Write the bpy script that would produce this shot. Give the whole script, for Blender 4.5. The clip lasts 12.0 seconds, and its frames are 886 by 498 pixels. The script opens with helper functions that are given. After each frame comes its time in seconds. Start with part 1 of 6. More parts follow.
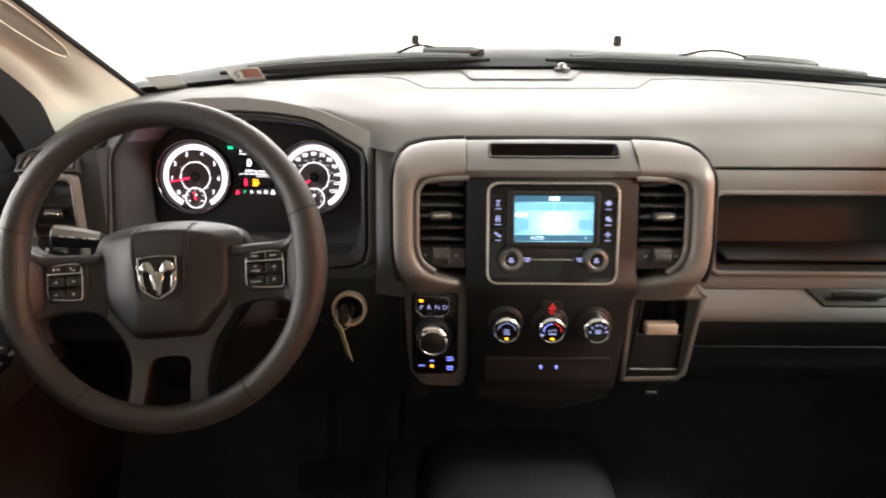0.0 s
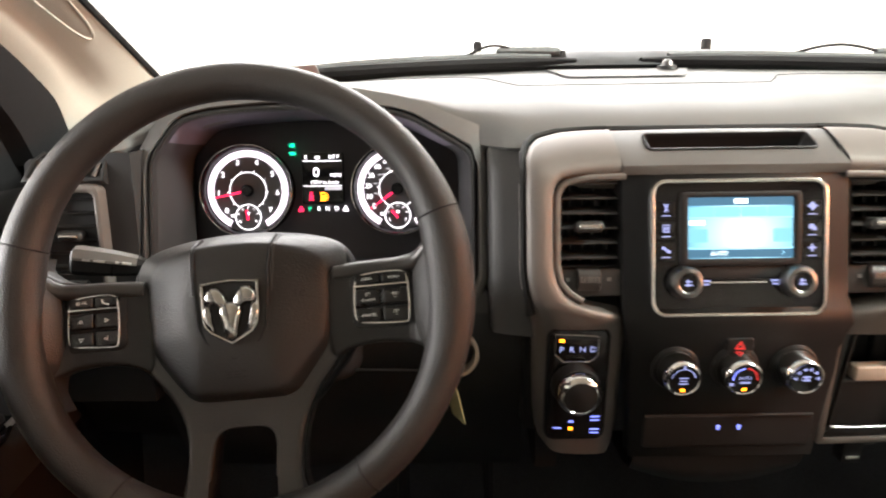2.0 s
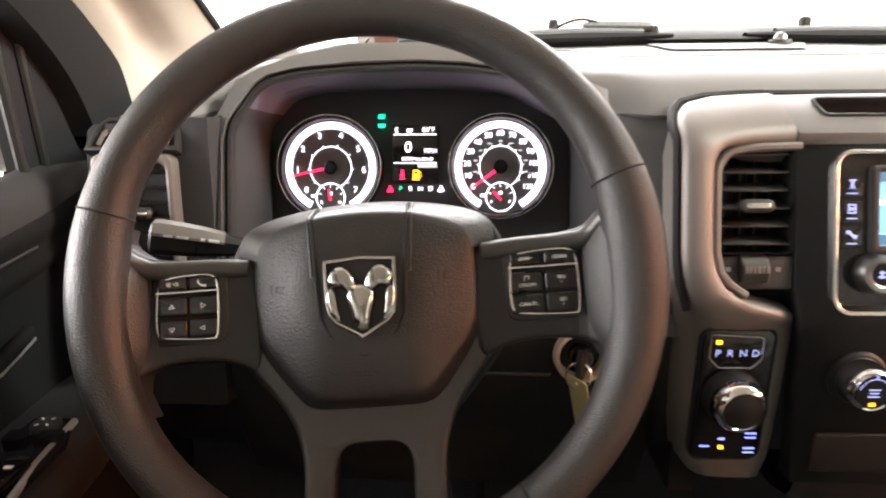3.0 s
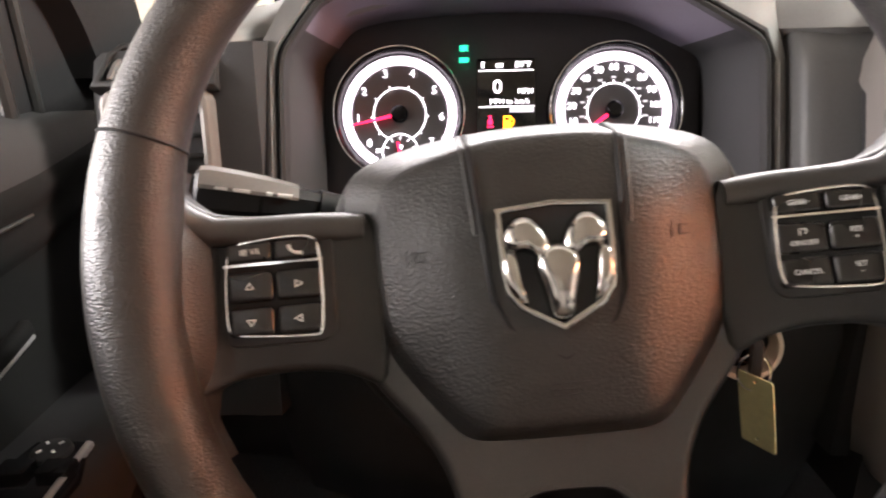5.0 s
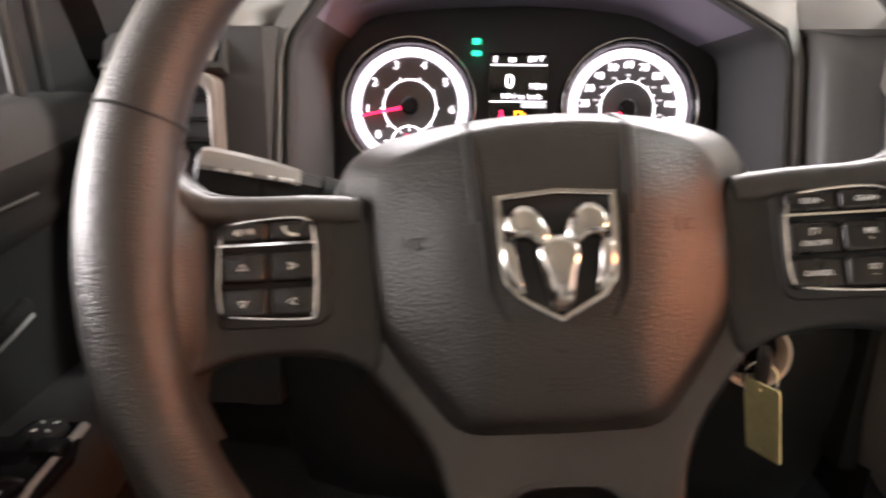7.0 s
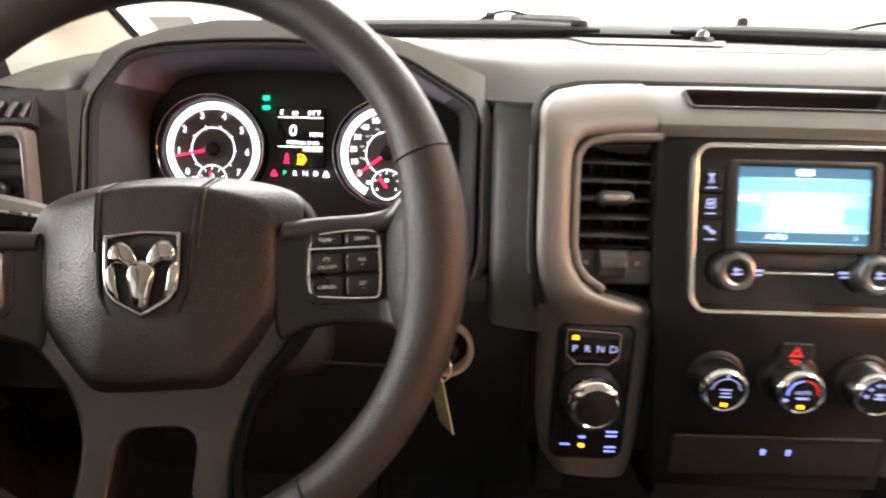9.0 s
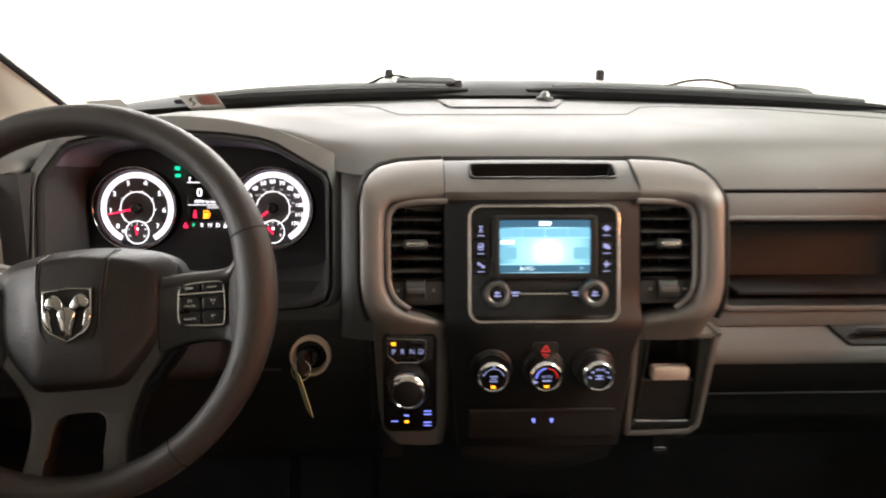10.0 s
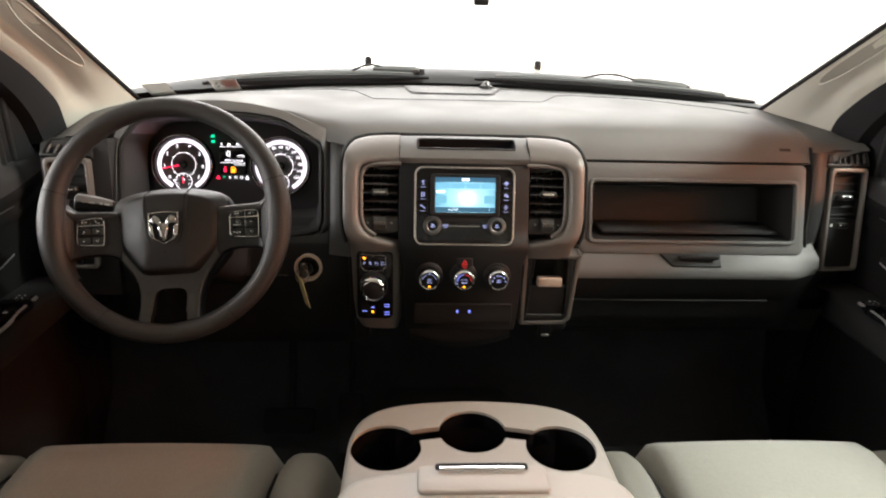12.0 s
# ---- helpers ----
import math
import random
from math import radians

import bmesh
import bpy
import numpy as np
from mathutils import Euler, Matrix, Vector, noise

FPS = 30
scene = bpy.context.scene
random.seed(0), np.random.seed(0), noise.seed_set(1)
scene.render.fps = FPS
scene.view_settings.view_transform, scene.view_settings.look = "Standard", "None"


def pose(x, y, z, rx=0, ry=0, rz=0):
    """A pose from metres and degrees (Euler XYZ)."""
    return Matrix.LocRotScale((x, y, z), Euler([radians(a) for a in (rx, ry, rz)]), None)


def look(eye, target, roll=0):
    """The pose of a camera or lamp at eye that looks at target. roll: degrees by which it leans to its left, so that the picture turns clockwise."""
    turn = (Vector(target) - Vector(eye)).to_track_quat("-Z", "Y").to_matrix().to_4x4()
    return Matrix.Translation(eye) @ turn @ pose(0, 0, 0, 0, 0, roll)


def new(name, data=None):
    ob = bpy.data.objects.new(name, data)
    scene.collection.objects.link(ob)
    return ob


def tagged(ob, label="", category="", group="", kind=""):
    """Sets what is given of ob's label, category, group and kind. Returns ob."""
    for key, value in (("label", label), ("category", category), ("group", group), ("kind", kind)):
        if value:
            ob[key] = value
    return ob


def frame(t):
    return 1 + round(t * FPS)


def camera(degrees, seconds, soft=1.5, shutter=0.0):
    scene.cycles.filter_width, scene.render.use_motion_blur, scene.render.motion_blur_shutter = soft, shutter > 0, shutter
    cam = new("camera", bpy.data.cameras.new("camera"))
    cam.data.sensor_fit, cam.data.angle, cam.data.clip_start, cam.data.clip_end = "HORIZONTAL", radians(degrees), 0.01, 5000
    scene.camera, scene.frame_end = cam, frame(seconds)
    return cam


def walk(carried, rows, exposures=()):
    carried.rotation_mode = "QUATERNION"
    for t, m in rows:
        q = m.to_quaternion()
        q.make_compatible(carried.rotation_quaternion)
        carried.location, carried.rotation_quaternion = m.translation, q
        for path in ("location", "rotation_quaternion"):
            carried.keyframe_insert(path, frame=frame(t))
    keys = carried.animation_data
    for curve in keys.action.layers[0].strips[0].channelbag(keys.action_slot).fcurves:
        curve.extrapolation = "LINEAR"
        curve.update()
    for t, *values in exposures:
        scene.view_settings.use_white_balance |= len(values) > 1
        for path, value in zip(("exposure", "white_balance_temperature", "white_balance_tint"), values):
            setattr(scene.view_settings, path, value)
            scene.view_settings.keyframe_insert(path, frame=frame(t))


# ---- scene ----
cam = camera(70.5, 12.0, 2.0, 0.5)
ROWS = [
    (0.0, 0.0102, 0.0098, 1.1055, 0.41, -22.43, 0.12),
    (0.5, -0.0251, 0.0553, 1.0747, 1.49, -20.84, -0.74),
    (1.0, -0.0541, 0.0929, 1.0550, 1.35, -19.50, -0.69),
    (1.5, -0.0950, 0.1431, 1.0278, 0.58, -18.70, -0.67),
    (2.0, -0.1515, 0.2004, 1.0005, -0.06, -18.12, -0.76),
    (2.5, -0.2098, 0.2447, 0.9733, 0.55, -17.31, -0.50),
    (3.0, -0.2554, 0.2901, 0.9496, 1.66, -17.64, -0.58),
    (3.2, -0.2688, 0.3072, 0.9436, 1.73, -17.55, -0.58),
    (4.8, -0.3441, 0.4128, 0.8911, 1.05, -18.95, -1.58),
    (5.0, -0.3578, 0.4211, 0.8896, 1.04, -18.91, -1.37),
    (5.5, -0.4129, 0.4247, 0.8828, 1.44, -18.87, -0.37),
    (6.0, -0.4348, 0.4181, 0.8893, 2.53, -18.71, -0.28),
    (6.5, -0.4162, 0.4154, 0.8875, 3.24, -18.54, -0.29),
    (7.0, -0.3523, 0.4258, 0.8821, 2.16, -18.83, 0.34),
    (7.5, -0.2845, 0.4388, 0.8915, 0.02, -18.65, 1.15),
    (7.7, -0.2708, 0.4404, 0.8910, -0.69, -18.43, 1.45),
    (9.3, -0.0962, 0.2502, 0.9616, 0.77, -17.52, 1.41),
    (9.5, -0.0669, 0.2099, 0.9837, 0.09, -17.32, 0.82),
    (10.0, 0.0145, 0.1066, 1.0335, -1.59, -17.09, 0.18),
    (10.5, 0.0385, -0.0177, 1.0703, -2.67, -17.10, 1.30),
    (11.0, 0.0525, -0.1256, 1.0998, -2.35, -17.84, 1.79),
    (11.5, 0.0545, -0.2144, 1.1146, -2.44, -19.38, 1.49),
    (12.0, 0.0596, -0.2727, 1.1162, -3.09, -20.27, 1.70),
]
EXPOSURES = [(0.0, 1.02, 6450, 12), (1.5, 1.09, 6450, 12), (3.0, 1.58, 6450, 15), (5.0, 1.8, 6500, 18), (7.5, 1.8, 6500, 18), (9.5, 1.12, 6450, 12), (10.5, 0.60, 6450, 12), (12.0, 0.68, 6400, 12)]
walk(cam, [(t, pose(x, y, z, 90 + pitch, 0, yaw) @ pose(0, 0, 0, 0, 0, roll)) for t, x, y, z, yaw, pitch, roll in ROWS], EXPOSURES)

# world: the white photo booth is closed, so the world itself stays nearly dark
world = bpy.data.worlds.new("world")
world.use_nodes = True
world.node_tree.nodes["Background"].inputs[0].default_value = (0.9, 0.92, 1.0, 1)
world.node_tree.nodes["Background"].inputs[1].default_value = 0.05
scene.world = world


def area_lamp(name, m, sx, sy, watts, rgb):
    d = bpy.data.lights.new(name, "AREA")
    d.shape, d.size, d.size_y, d.energy, d.color = "RECTANGLE", sx, sy, watts, rgb
    ob = new(name, d)
    ob.matrix_world = m
    return ob


# unseen soft boxes under the booth's ceiling and beside it; the warm lamp beyond the passenger's window is added for
# the orange sheen on the wheel
area_lamp("booth_softbox_front", pose(0.15, 4.9, 3.2, 0, 0, 0), 5.4, 2.0, 330, (1.0, 0.98, 0.96))
area_lamp("booth_softbox_rear", pose(0.15, -3.0, 3.0, 0, 0, 0), 4.0, 2.4, 34, (1.0, 0.98, 0.96))
area_lamp("booth_softbox_left", look((-3.3, 0.5, 1.45), (0.0, 0.6, 0.85)), 1.6, 0.8, 68, (1.0, 0.98, 0.96))
area_lamp("booth_softbox_right", look((2.3, 0.27, 2.65), (0.6, 0.32, 0.6)), 1.0, 0.8, 100, (0.94, 1.0, 0.90))
area_lamp("added_warm_lamp", look((2.7, -0.05, 1.42), (-0.25, 0.66, 0.8)), 1.0, 0.16, 24, (1.0, 0.29, 0.09))


# ---- materials ----
def mat(name, rgb, rough=0.5, metal=0.0, grain=0.0, bump=0.0, blotch=0.1, cells=False, coat=0.0, stretch=(1, 1, 1), rough_var=0.08, sheen=0.0, spec=0.5):
    m = bpy.data.materials.new(name)
    m.use_nodes = True
    nt = m.node_tree
    b = nt.nodes["Principled BSDF"]
    b.inputs["Metallic"].default_value = metal
    b.inputs["Coat Weight"].default_value = coat
    b.inputs["Sheen Weight"].default_value = sheen
    b.inputs["Specular IOR Level"].default_value = spec
    tc = nt.nodes.new("ShaderNodeTexCoord")
    big = nt.nodes.new("ShaderNodeTexNoise")
    big.inputs["Scale"].default_value = 9.0
    big.inputs["Detail"].default_value = 5.0
    nt.links.new(tc.outputs["Object"], big.inputs["Vector"])
    fine = nt.nodes.new("ShaderNodeTexNoise")
    fine.inputs["Scale"].default_value = grain * 0.5 if grain else 160.0
    fine.inputs["Detail"].default_value = 3.0
    nt.links.new(tc.outputs["Object"], fine.inputs["Vector"])
    add = nt.nodes.new("ShaderNodeMath")
    add.operation = "ADD"
    nt.links.new(big.outputs["Fac"], add.inputs[0])
    nt.links.new(fine.outputs["Fac"], add.inputs[1])
    ramp = nt.nodes.new("ShaderNodeMapRange")
    ramp.inputs["From Min"].default_value, ramp.inputs["From Max"].default_value = 0.6, 1.4
    ramp.inputs["To Min"].default_value, ramp.inputs["To Max"].default_value = 1 - blotch, 1 + blotch
    nt.links.new(add.outputs[0], ramp.inputs["Value"])
    mul = nt.nodes.new("ShaderNodeVectorMath")
    mul.operation = "SCALE"
    mul.inputs[0].default_value = rgb
    nt.links.new(ramp.outputs[0], mul.inputs["Scale"])
    nt.links.new(mul.outputs[0], b.inputs["Base Color"])
    rr = nt.nodes.new("ShaderNodeMapRange")
    rr.inputs["From Min"].default_value, rr.inputs["From Max"].default_value = 0.3, 0.7
    rr.inputs["To Min"].default_value, rr.inputs["To Max"].default_value = max(0.02, rough - rough_var), min(1, rough + rough_var)
    nt.links.new(big.outputs["Fac"], rr.inputs["Value"])
    nt.links.new(rr.outputs[0], b.inputs["Roughness"])
    if bump:
        mp = nt.nodes.new("ShaderNodeMapping")
        mp.inputs["Scale"].default_value = stretch
        nt.links.new(tc.outputs["Object"], mp.inputs["Vector"])
        bp = nt.nodes.new("ShaderNodeBump")
        bp.inputs["Strength"].default_value = bump
        bp.inputs["Distance"].default_value = 0.6 / grain
        if cells:
            tex = nt.nodes.new("ShaderNodeTexVoronoi")
            tex.feature = "SMOOTH_F1"
            tex.inputs["Smoothness"].default_value = 0.5
        else:
            tex = nt.nodes.new("ShaderNodeTexNoise")
            tex.inputs["Detail"].default_value = 2.0
        tex.inputs["Scale"].default_value = grain
        nt.links.new(mp.outputs[0], tex.inputs["Vector"])
        out = tex.outputs["Distance"] if cells else tex.outputs["Fac"]
        nt.links.new(out, bp.inputs["Height"])
        nt.links.new(bp.outputs[0], b.inputs["Normal"])
    return m


def glow(name, rgb, strength):
    m = bpy.data.materials.new(name)
    m.use_nodes = True
    b = m.node_tree.nodes["Principled BSDF"]
    b.inputs["Base Color"].default_value = (*[c * 0.3 for c in rgb], 1)
    b.inputs["Emission Color"].default_value = (*rgb, 1)
    b.inputs["Emission Strength"].default_value = strength
    return m


def paper(name, rgb):
    """Thin paper that lets some light through."""
    m = mat(name, rgb, 0.7, blotch=0.08)
    nt = m.node_tree
    mix = nt.nodes.new("ShaderNodeMixShader")
    thin = nt.nodes.new("ShaderNodeBsdfTranslucent")
    thin.inputs[0].default_value = (*rgb, 1)
    mix.inputs[0].default_value = 0.35
    nt.links.new(nt.nodes["Principled BSDF"].outputs[0], mix.inputs[1])
    nt.links.new(thin.outputs[0], mix.inputs[2])
    nt.links.new(mix.outputs[0], nt.nodes["Material Output"].inputs[0])
    return m


def pane(name, tint, gloss=0.03):
    m = bpy.data.materials.new(name)
    m.use_nodes = True
    nt = m.node_tree
    nt.nodes.clear()
    out = nt.nodes.new("ShaderNodeOutputMaterial")
    mix = nt.nodes.new("ShaderNodeMixShader")
    tr = nt.nodes.new("ShaderNodeBsdfTransparent")
    tr.inputs[0].default_value = (*tint, 1)
    gl = nt.nodes.new("ShaderNodeBsdfGlossy")
    gl.inputs["Roughness"].default_value = 0.02
    mix.inputs[0].default_value = gloss
    nt.links.new(tr.outputs[0], mix.inputs[1])
    nt.links.new(gl.outputs[0], mix.inputs[2])
    nt.links.new(mix.outputs[0], out.inputs[0])
    return m


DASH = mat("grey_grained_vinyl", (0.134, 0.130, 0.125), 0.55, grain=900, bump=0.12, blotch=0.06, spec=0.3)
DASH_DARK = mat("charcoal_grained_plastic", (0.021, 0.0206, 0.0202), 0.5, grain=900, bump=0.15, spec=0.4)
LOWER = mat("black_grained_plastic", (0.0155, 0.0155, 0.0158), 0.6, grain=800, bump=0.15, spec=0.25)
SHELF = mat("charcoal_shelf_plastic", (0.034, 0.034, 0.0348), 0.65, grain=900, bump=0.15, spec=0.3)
BRIDGE = mat("charcoal_bridge_plastic", (0.105, 0.100, 0.094), 0.45, grain=900, bump=0.1, blotch=0.06)
PLATE = mat("charcoal_centre_plate", (0.0125, 0.0124, 0.0124), 0.5, grain=900, bump=0.12, spec=0.18)
PANEL = mat("dark_grey_grained_panel", (0.048, 0.047, 0.045), 0.5, grain=900, bump=0.12, spec=0.4)
PEWTER = mat("satin_pewter_paint", (0.185, 0.168, 0.154), 0.52, 0.45, grain=2500, bump=0.03, blotch=0.05)
LEATHER = mat("black_pebbled_leather", (0.0155, 0.0146, 0.0138), 0.40, grain=800, bump=0.32, cells=True, blotch=0.12)
RIMSKIN = mat("black_leather_rim", (0.031, 0.0295, 0.028), 0.42, grain=950, bump=0.5, cells=True, blotch=0.12)
BUTTON = mat("glossy_dark_button", (0.010, 0.0092, 0.009), 0.27, grain=1500, bump=0.02, blotch=0.05)
DOORSKIN = mat("black_door_plastic", (0.013, 0.0128, 0.0128), 0.75, grain=800, bump=0.15, spec=0.1)
# emblem chrome, darkened in place of the dark reflections it would show
EMBLEM = mat("darkened_chrome", (0.44, 0.432, 0.425), 0.13, 1.0, rough_var=0.04, blotch=0.08)
SPOKE = mat("dark_satin_spoke", (0.0185, 0.0177, 0.017), 0.38, 0.0, grain=1500, bump=0.03, spec=0.35)
SILVER = mat("satin_silver_spoke", (0.062, 0.060, 0.058), 0.36, 0.6, grain=1500, bump=0.02)
# pale violet carries the dials' glow on the lining
GLOW_LINING = mat("glow_tinted_lining", (0.145, 0.128, 0.170), 0.6, grain=900, bump=0.1)
GLOSS = mat("gloss_black_plastic", (0.008, 0.008, 0.009), 0.12, rough_var=0.04, blotch=0.05)
MATTE = mat("matte_black_plastic", (0.013, 0.013, 0.0133), 0.55, grain=900, bump=0.1, spec=0.35)
SLAT = mat("black_slat_plastic", (0.040, 0.039, 0.038), 0.36, blotch=0.08)
COWL = mat("black_cowl_plastic", (0.030, 0.031, 0.032), 0.6, grain=300, bump=0.15, blotch=0.2)
STALK_LIT = mat("lit_stalk_plastic", (0.21, 0.20, 0.19), 0.38, grain=1200, bump=0.04)
WIPER = mat("weathered_grey_plastic", (0.14, 0.15, 0.15), 0.55, grain=300, bump=0.1, blotch=0.25)
RUBBER = mat("black_rubber", (0.017, 0.0165, 0.0175), 0.7, grain=500, bump=0.1, spec=0.2)
CHROME = mat("polished_chrome", (0.8, 0.8, 0.8), 0.1, 1.0, rough_var=0.03, blotch=0.03)
KNOB = mat("brushed_knob_metal", (0.22, 0.22, 0.22), 0.36, 1.0, rough_var=0.06, blotch=0.1)
SATIN = mat("satin_chrome", (0.66, 0.65, 0.63), 0.22, 1.0, rough_var=0.05, blotch=0.05)
BEIGE = mat("beige_pillar_plastic", (0.70, 0.665, 0.585), 0.6, grain=1100, bump=0.1, blotch=0.05)
CLOTH = mat("beige_headliner_cloth", (0.52, 0.46, 0.38), 0.95, grain=1500, bump=0.2, sheen=0.2)
GRILLE = mat("dark_grey_perforated_cover", (0.12, 0.115, 0.108), 0.6, grain=700, bump=0.5, cells=True)
CASE = mat("grey_mirror_case", (0.085, 0.081, 0.078), 0.5, grain=900, bump=0.1, blotch=0.1)
MESHG = mat("taupe_speaker_mesh", (0.42, 0.39, 0.335), 0.8, grain=1800, bump=0.5, cells=True)
SEAT = mat("beige_seat_cloth", (0.29, 0.278, 0.245), 0.9, grain=420, bump=0.45, blotch=0.08, sheen=0.25)
SEAT_BOLSTER = mat("beige_seat_vinyl", (0.28, 0.268, 0.24), 0.6, grain=900, bump=0.3)
CONSOLE = mat("light_grey_console_plastic", (0.47, 0.45, 0.41), 0.5, grain=1200, bump=0.08, blotch=0.04)
CARPET = mat("black_carpet", (0.060, 0.062, 0.068), 1.0, grain=700, bump=0.8, blotch=0.3, spec=0.2)
CREAM = mat("white_car_paint", (0.80, 0.76, 0.66), 0.25, coat=0.6, blotch=0.02)
BOOTH = mat("white_booth_wall", (0.86, 0.84, 0.79), 0.9, grain=30, bump=0.05, blotch=0.02)
# grey for the unseen rear wall and ceiling, to cut bounced light
BOOTH_DIMMED = mat("dimmed_booth_wall", (0.30, 0.29, 0.28), 0.9, grain=30, bump=0.05, blotch=0.04)
TAG = mat("yellow_paper_tag", (0.62, 0.58, 0.30), 0.6, blotch=0.12)
PAPER_GREY = paper("grey_sticker_back", (0.50, 0.48, 0.45))
PAPER_RED = paper("faded_red_sticker", (0.80, 0.22, 0.14))
BRASS = mat("pale_ignition_ring", (0.62, 0.50, 0.40), 0.4, blotch=0.06)
TRIM = mat("silver_painted_trim", (0.42, 0.41, 0.40), 0.34, 0.5, blotch=0.05)
# the mask's purple grey stands in for haze on the cluster lens
HAZED_MASK = mat("hazed_mask_plastic", (0.042, 0.039, 0.045), 0.5, grain=900, bump=0.05)
USB = mat("beige_port_cover", (0.58, 0.50, 0.42), 0.5, blotch=0.05)
PRINT = mat("white_print", (0.75, 0.75, 0.73), 0.6, blotch=0.03)
STITCH = mat("dark_groove", (0.006, 0.006, 0.006), 0.8)
GLASS = pane("clear_glass", (0.97, 0.98, 0.97), 0.02)
MIRROR = mat("mirror_glass", (0.75, 0.76, 0.77), 0.03, 1.0, rough_var=0.01, blotch=0.01)
# raised grey stands in for the dials' faint backlight
DIAL = mat("backlit_dial_grey", (0.095, 0.090, 0.095), 0.5, blotch=0.05)
G_WHITE = glow("dial_white", (1.0, 0.88, 0.98), 1.1)
G_NUM = glow("numeral_white", (1.0, 0.96, 1.0), 1.6)
G_DIM = glow("numeral_dim", (1.0, 0.96, 1.0), 0.35)
G_RED = glow("needle_red", (1.0, 0.015, 0.07), 1.6)
G_GREEN = glow("tell_tale_green", (0.0, 0.7, 0.3), 1.2)
G_AMBER = glow("indicator_amber", (1.0, 0.28, 0.01), 2.6)
G_BLUE = glow("backlight_blue", (0.14, 0.18, 1.0), 1.6)
G_KEY = glow("key_backlight", (0.40, 0.45, 0.85), 0.45)
G_MARK = glow("small_blue_mark", (0.22, 0.27, 1.0), 0.9)
G_HAZ = glow("hazard_red", (0.9, 0.03, 0.03), 0.35)


# ---- mesh builders ----
def thing(name, m, label, category, group="", kind=""):
    ob = new(name)
    ob.empty_display_size = 0.02
    ob.matrix_world = m
    return tagged(ob, label, category, group, kind)


def mesh_of(bm, material, sharp=38):
    bmesh.ops.recalc_face_normals(bm, faces=bm.faces)
    me = bpy.data.meshes.new("mesh")
    bm.to_mesh(me)
    bm.free()
    me.materials.append(material)
    me.shade_smooth()
    me.set_sharp_from_angle(angle=radians(sharp))
    return me


def part(name, bm, material, parent, label="", sharp=38, m=None):
    if m is not None:
        bm.transform(m)
    ob = new(name, mesh_of(bm, material, sharp))
    ob.parent = parent
    return tagged(ob, label)


def single(name, bm, material, label, category, group="", kind="", m=None, sharp=38):
    ob = new(name, mesh_of(bm, material, sharp))
    if m is not None:
        ob.matrix_world = m
    return tagged(ob, label, category, group, kind)


def loft(rings, closed=True, cap0=False, cap1=False, loop=False):
    bm = bmesh.new()
    vs = [[bm.verts.new(p) for p in r] for r in rings]
    n = len(vs[0])
    pairs = list(zip(vs, vs[1:])) + ([(vs[-1], vs[0])] if loop else [])
    for a, b in pairs:
        for i in range(n if closed else n - 1):
            j = (i + 1) % n
            bm.faces.new((a[i], a[j], b[j], b[i]))
    if cap0:
        bm.faces.new(vs[0])
    if cap1:
        bm.faces.new(vs[-1])
    return bm


def rrect(w, h, r, cx=0.0, cy=0.0, n=5):
    r = min(r, w / 2 - 1e-5, h / 2 - 1e-5)
    pts = []
    for k, (sx, sy) in enumerate(((1, 1), (-1, 1), (-1, -1), (1, -1))):
        for i in range(n + 1):
            a = math.pi / 2 * (k + i / n)
            pts.append((cx + sx * (w / 2 - r) + r * math.cos(a), cy + sy * (h / 2 - r) + r * math.sin(a)))
    return pts


def circle(r, n=32, cx=0.0, cy=0.0):
    return [(cx + r * math.cos(2 * math.pi * i / n), cy + r * math.sin(2 * math.pi * i / n)) for i in range(n)]


def inset(o, d):
    """The outline o moved inwards by d (counter-clockwise outline)."""
    out = []
    for i, p in enumerate(o):
        a, b = Vector(o[i - 1]), Vector(o[(i + 1) % len(o)])
        q = Vector(p)
        e1, e2 = (q - a), (b - q)
        e1 = e1.normalized() if e1.length > 1e-9 else e2.normalized()
        e2 = e2.normalized() if e2.length > 1e-9 else e1
        nrm = Vector((-e1.y - e2.y, e1.x + e2.x))
        nrm = nrm.normalized() if nrm.length > 1e-6 else Vector((-e1.y, e1.x))
        c = max(0.5, nrm.dot(Vector((-e1.y, e1.x))))
        out.append((q.x + nrm.x * d / c, q.y + nrm.y * d / c))
    return out


def prism(o, z0, z1, bevel=0.0, seg=3, back=True):
    rings = [[(x, y, z0) for x, y in o]]
    if bevel:
        for k in range(seg + 1):
            a = math.pi / 2 * k / seg
            q = inset(o, bevel * (1 - math.cos(a)))
            rings.append([(x, y, z1 - bevel + bevel * math.sin(a)) for x, y in q])
    else:
        rings.append([(x, y, z1) for x, y in o])
    return loft(rings, cap0=back, cap1=True)


def ringplate(o, i, z0, z1, bevel=0.0):
    """A frame between two outlines with as many points each."""
    if bevel:
        a, b = inset(o, bevel), inset(i, -bevel)
        rows = [(o, z0), (o, z1 - bevel), (inset(o, bevel * 0.3), z1 - bevel * 0.3), (a, z1), (b, z1), (inset(i, -bevel * 0.3), z1 - bevel * 0.3), (i, z1 - bevel), (i, z0)]
    else:
        rows = [(o, z0), (o, z1), (i, z1), (i, z0)]
    return loft([[(x, y, z) for x, y in q] for q, z in rows], loop=True)


def lathe(profile, n=32):
    return loft([[(r * math.cos(2 * math.pi * i / n), r * math.sin(2 * math.pi * i / n), z) for i in range(n)] for r, z in profile], cap0=True, cap1=True)


def band(profile, n=36):
    """A turned ring, open at both ends."""
    return loft([[(r * math.cos(2 * math.pi * i / n), r * math.sin(2 * math.pi * i / n), z) for i in range(n)] for r, z in profile])


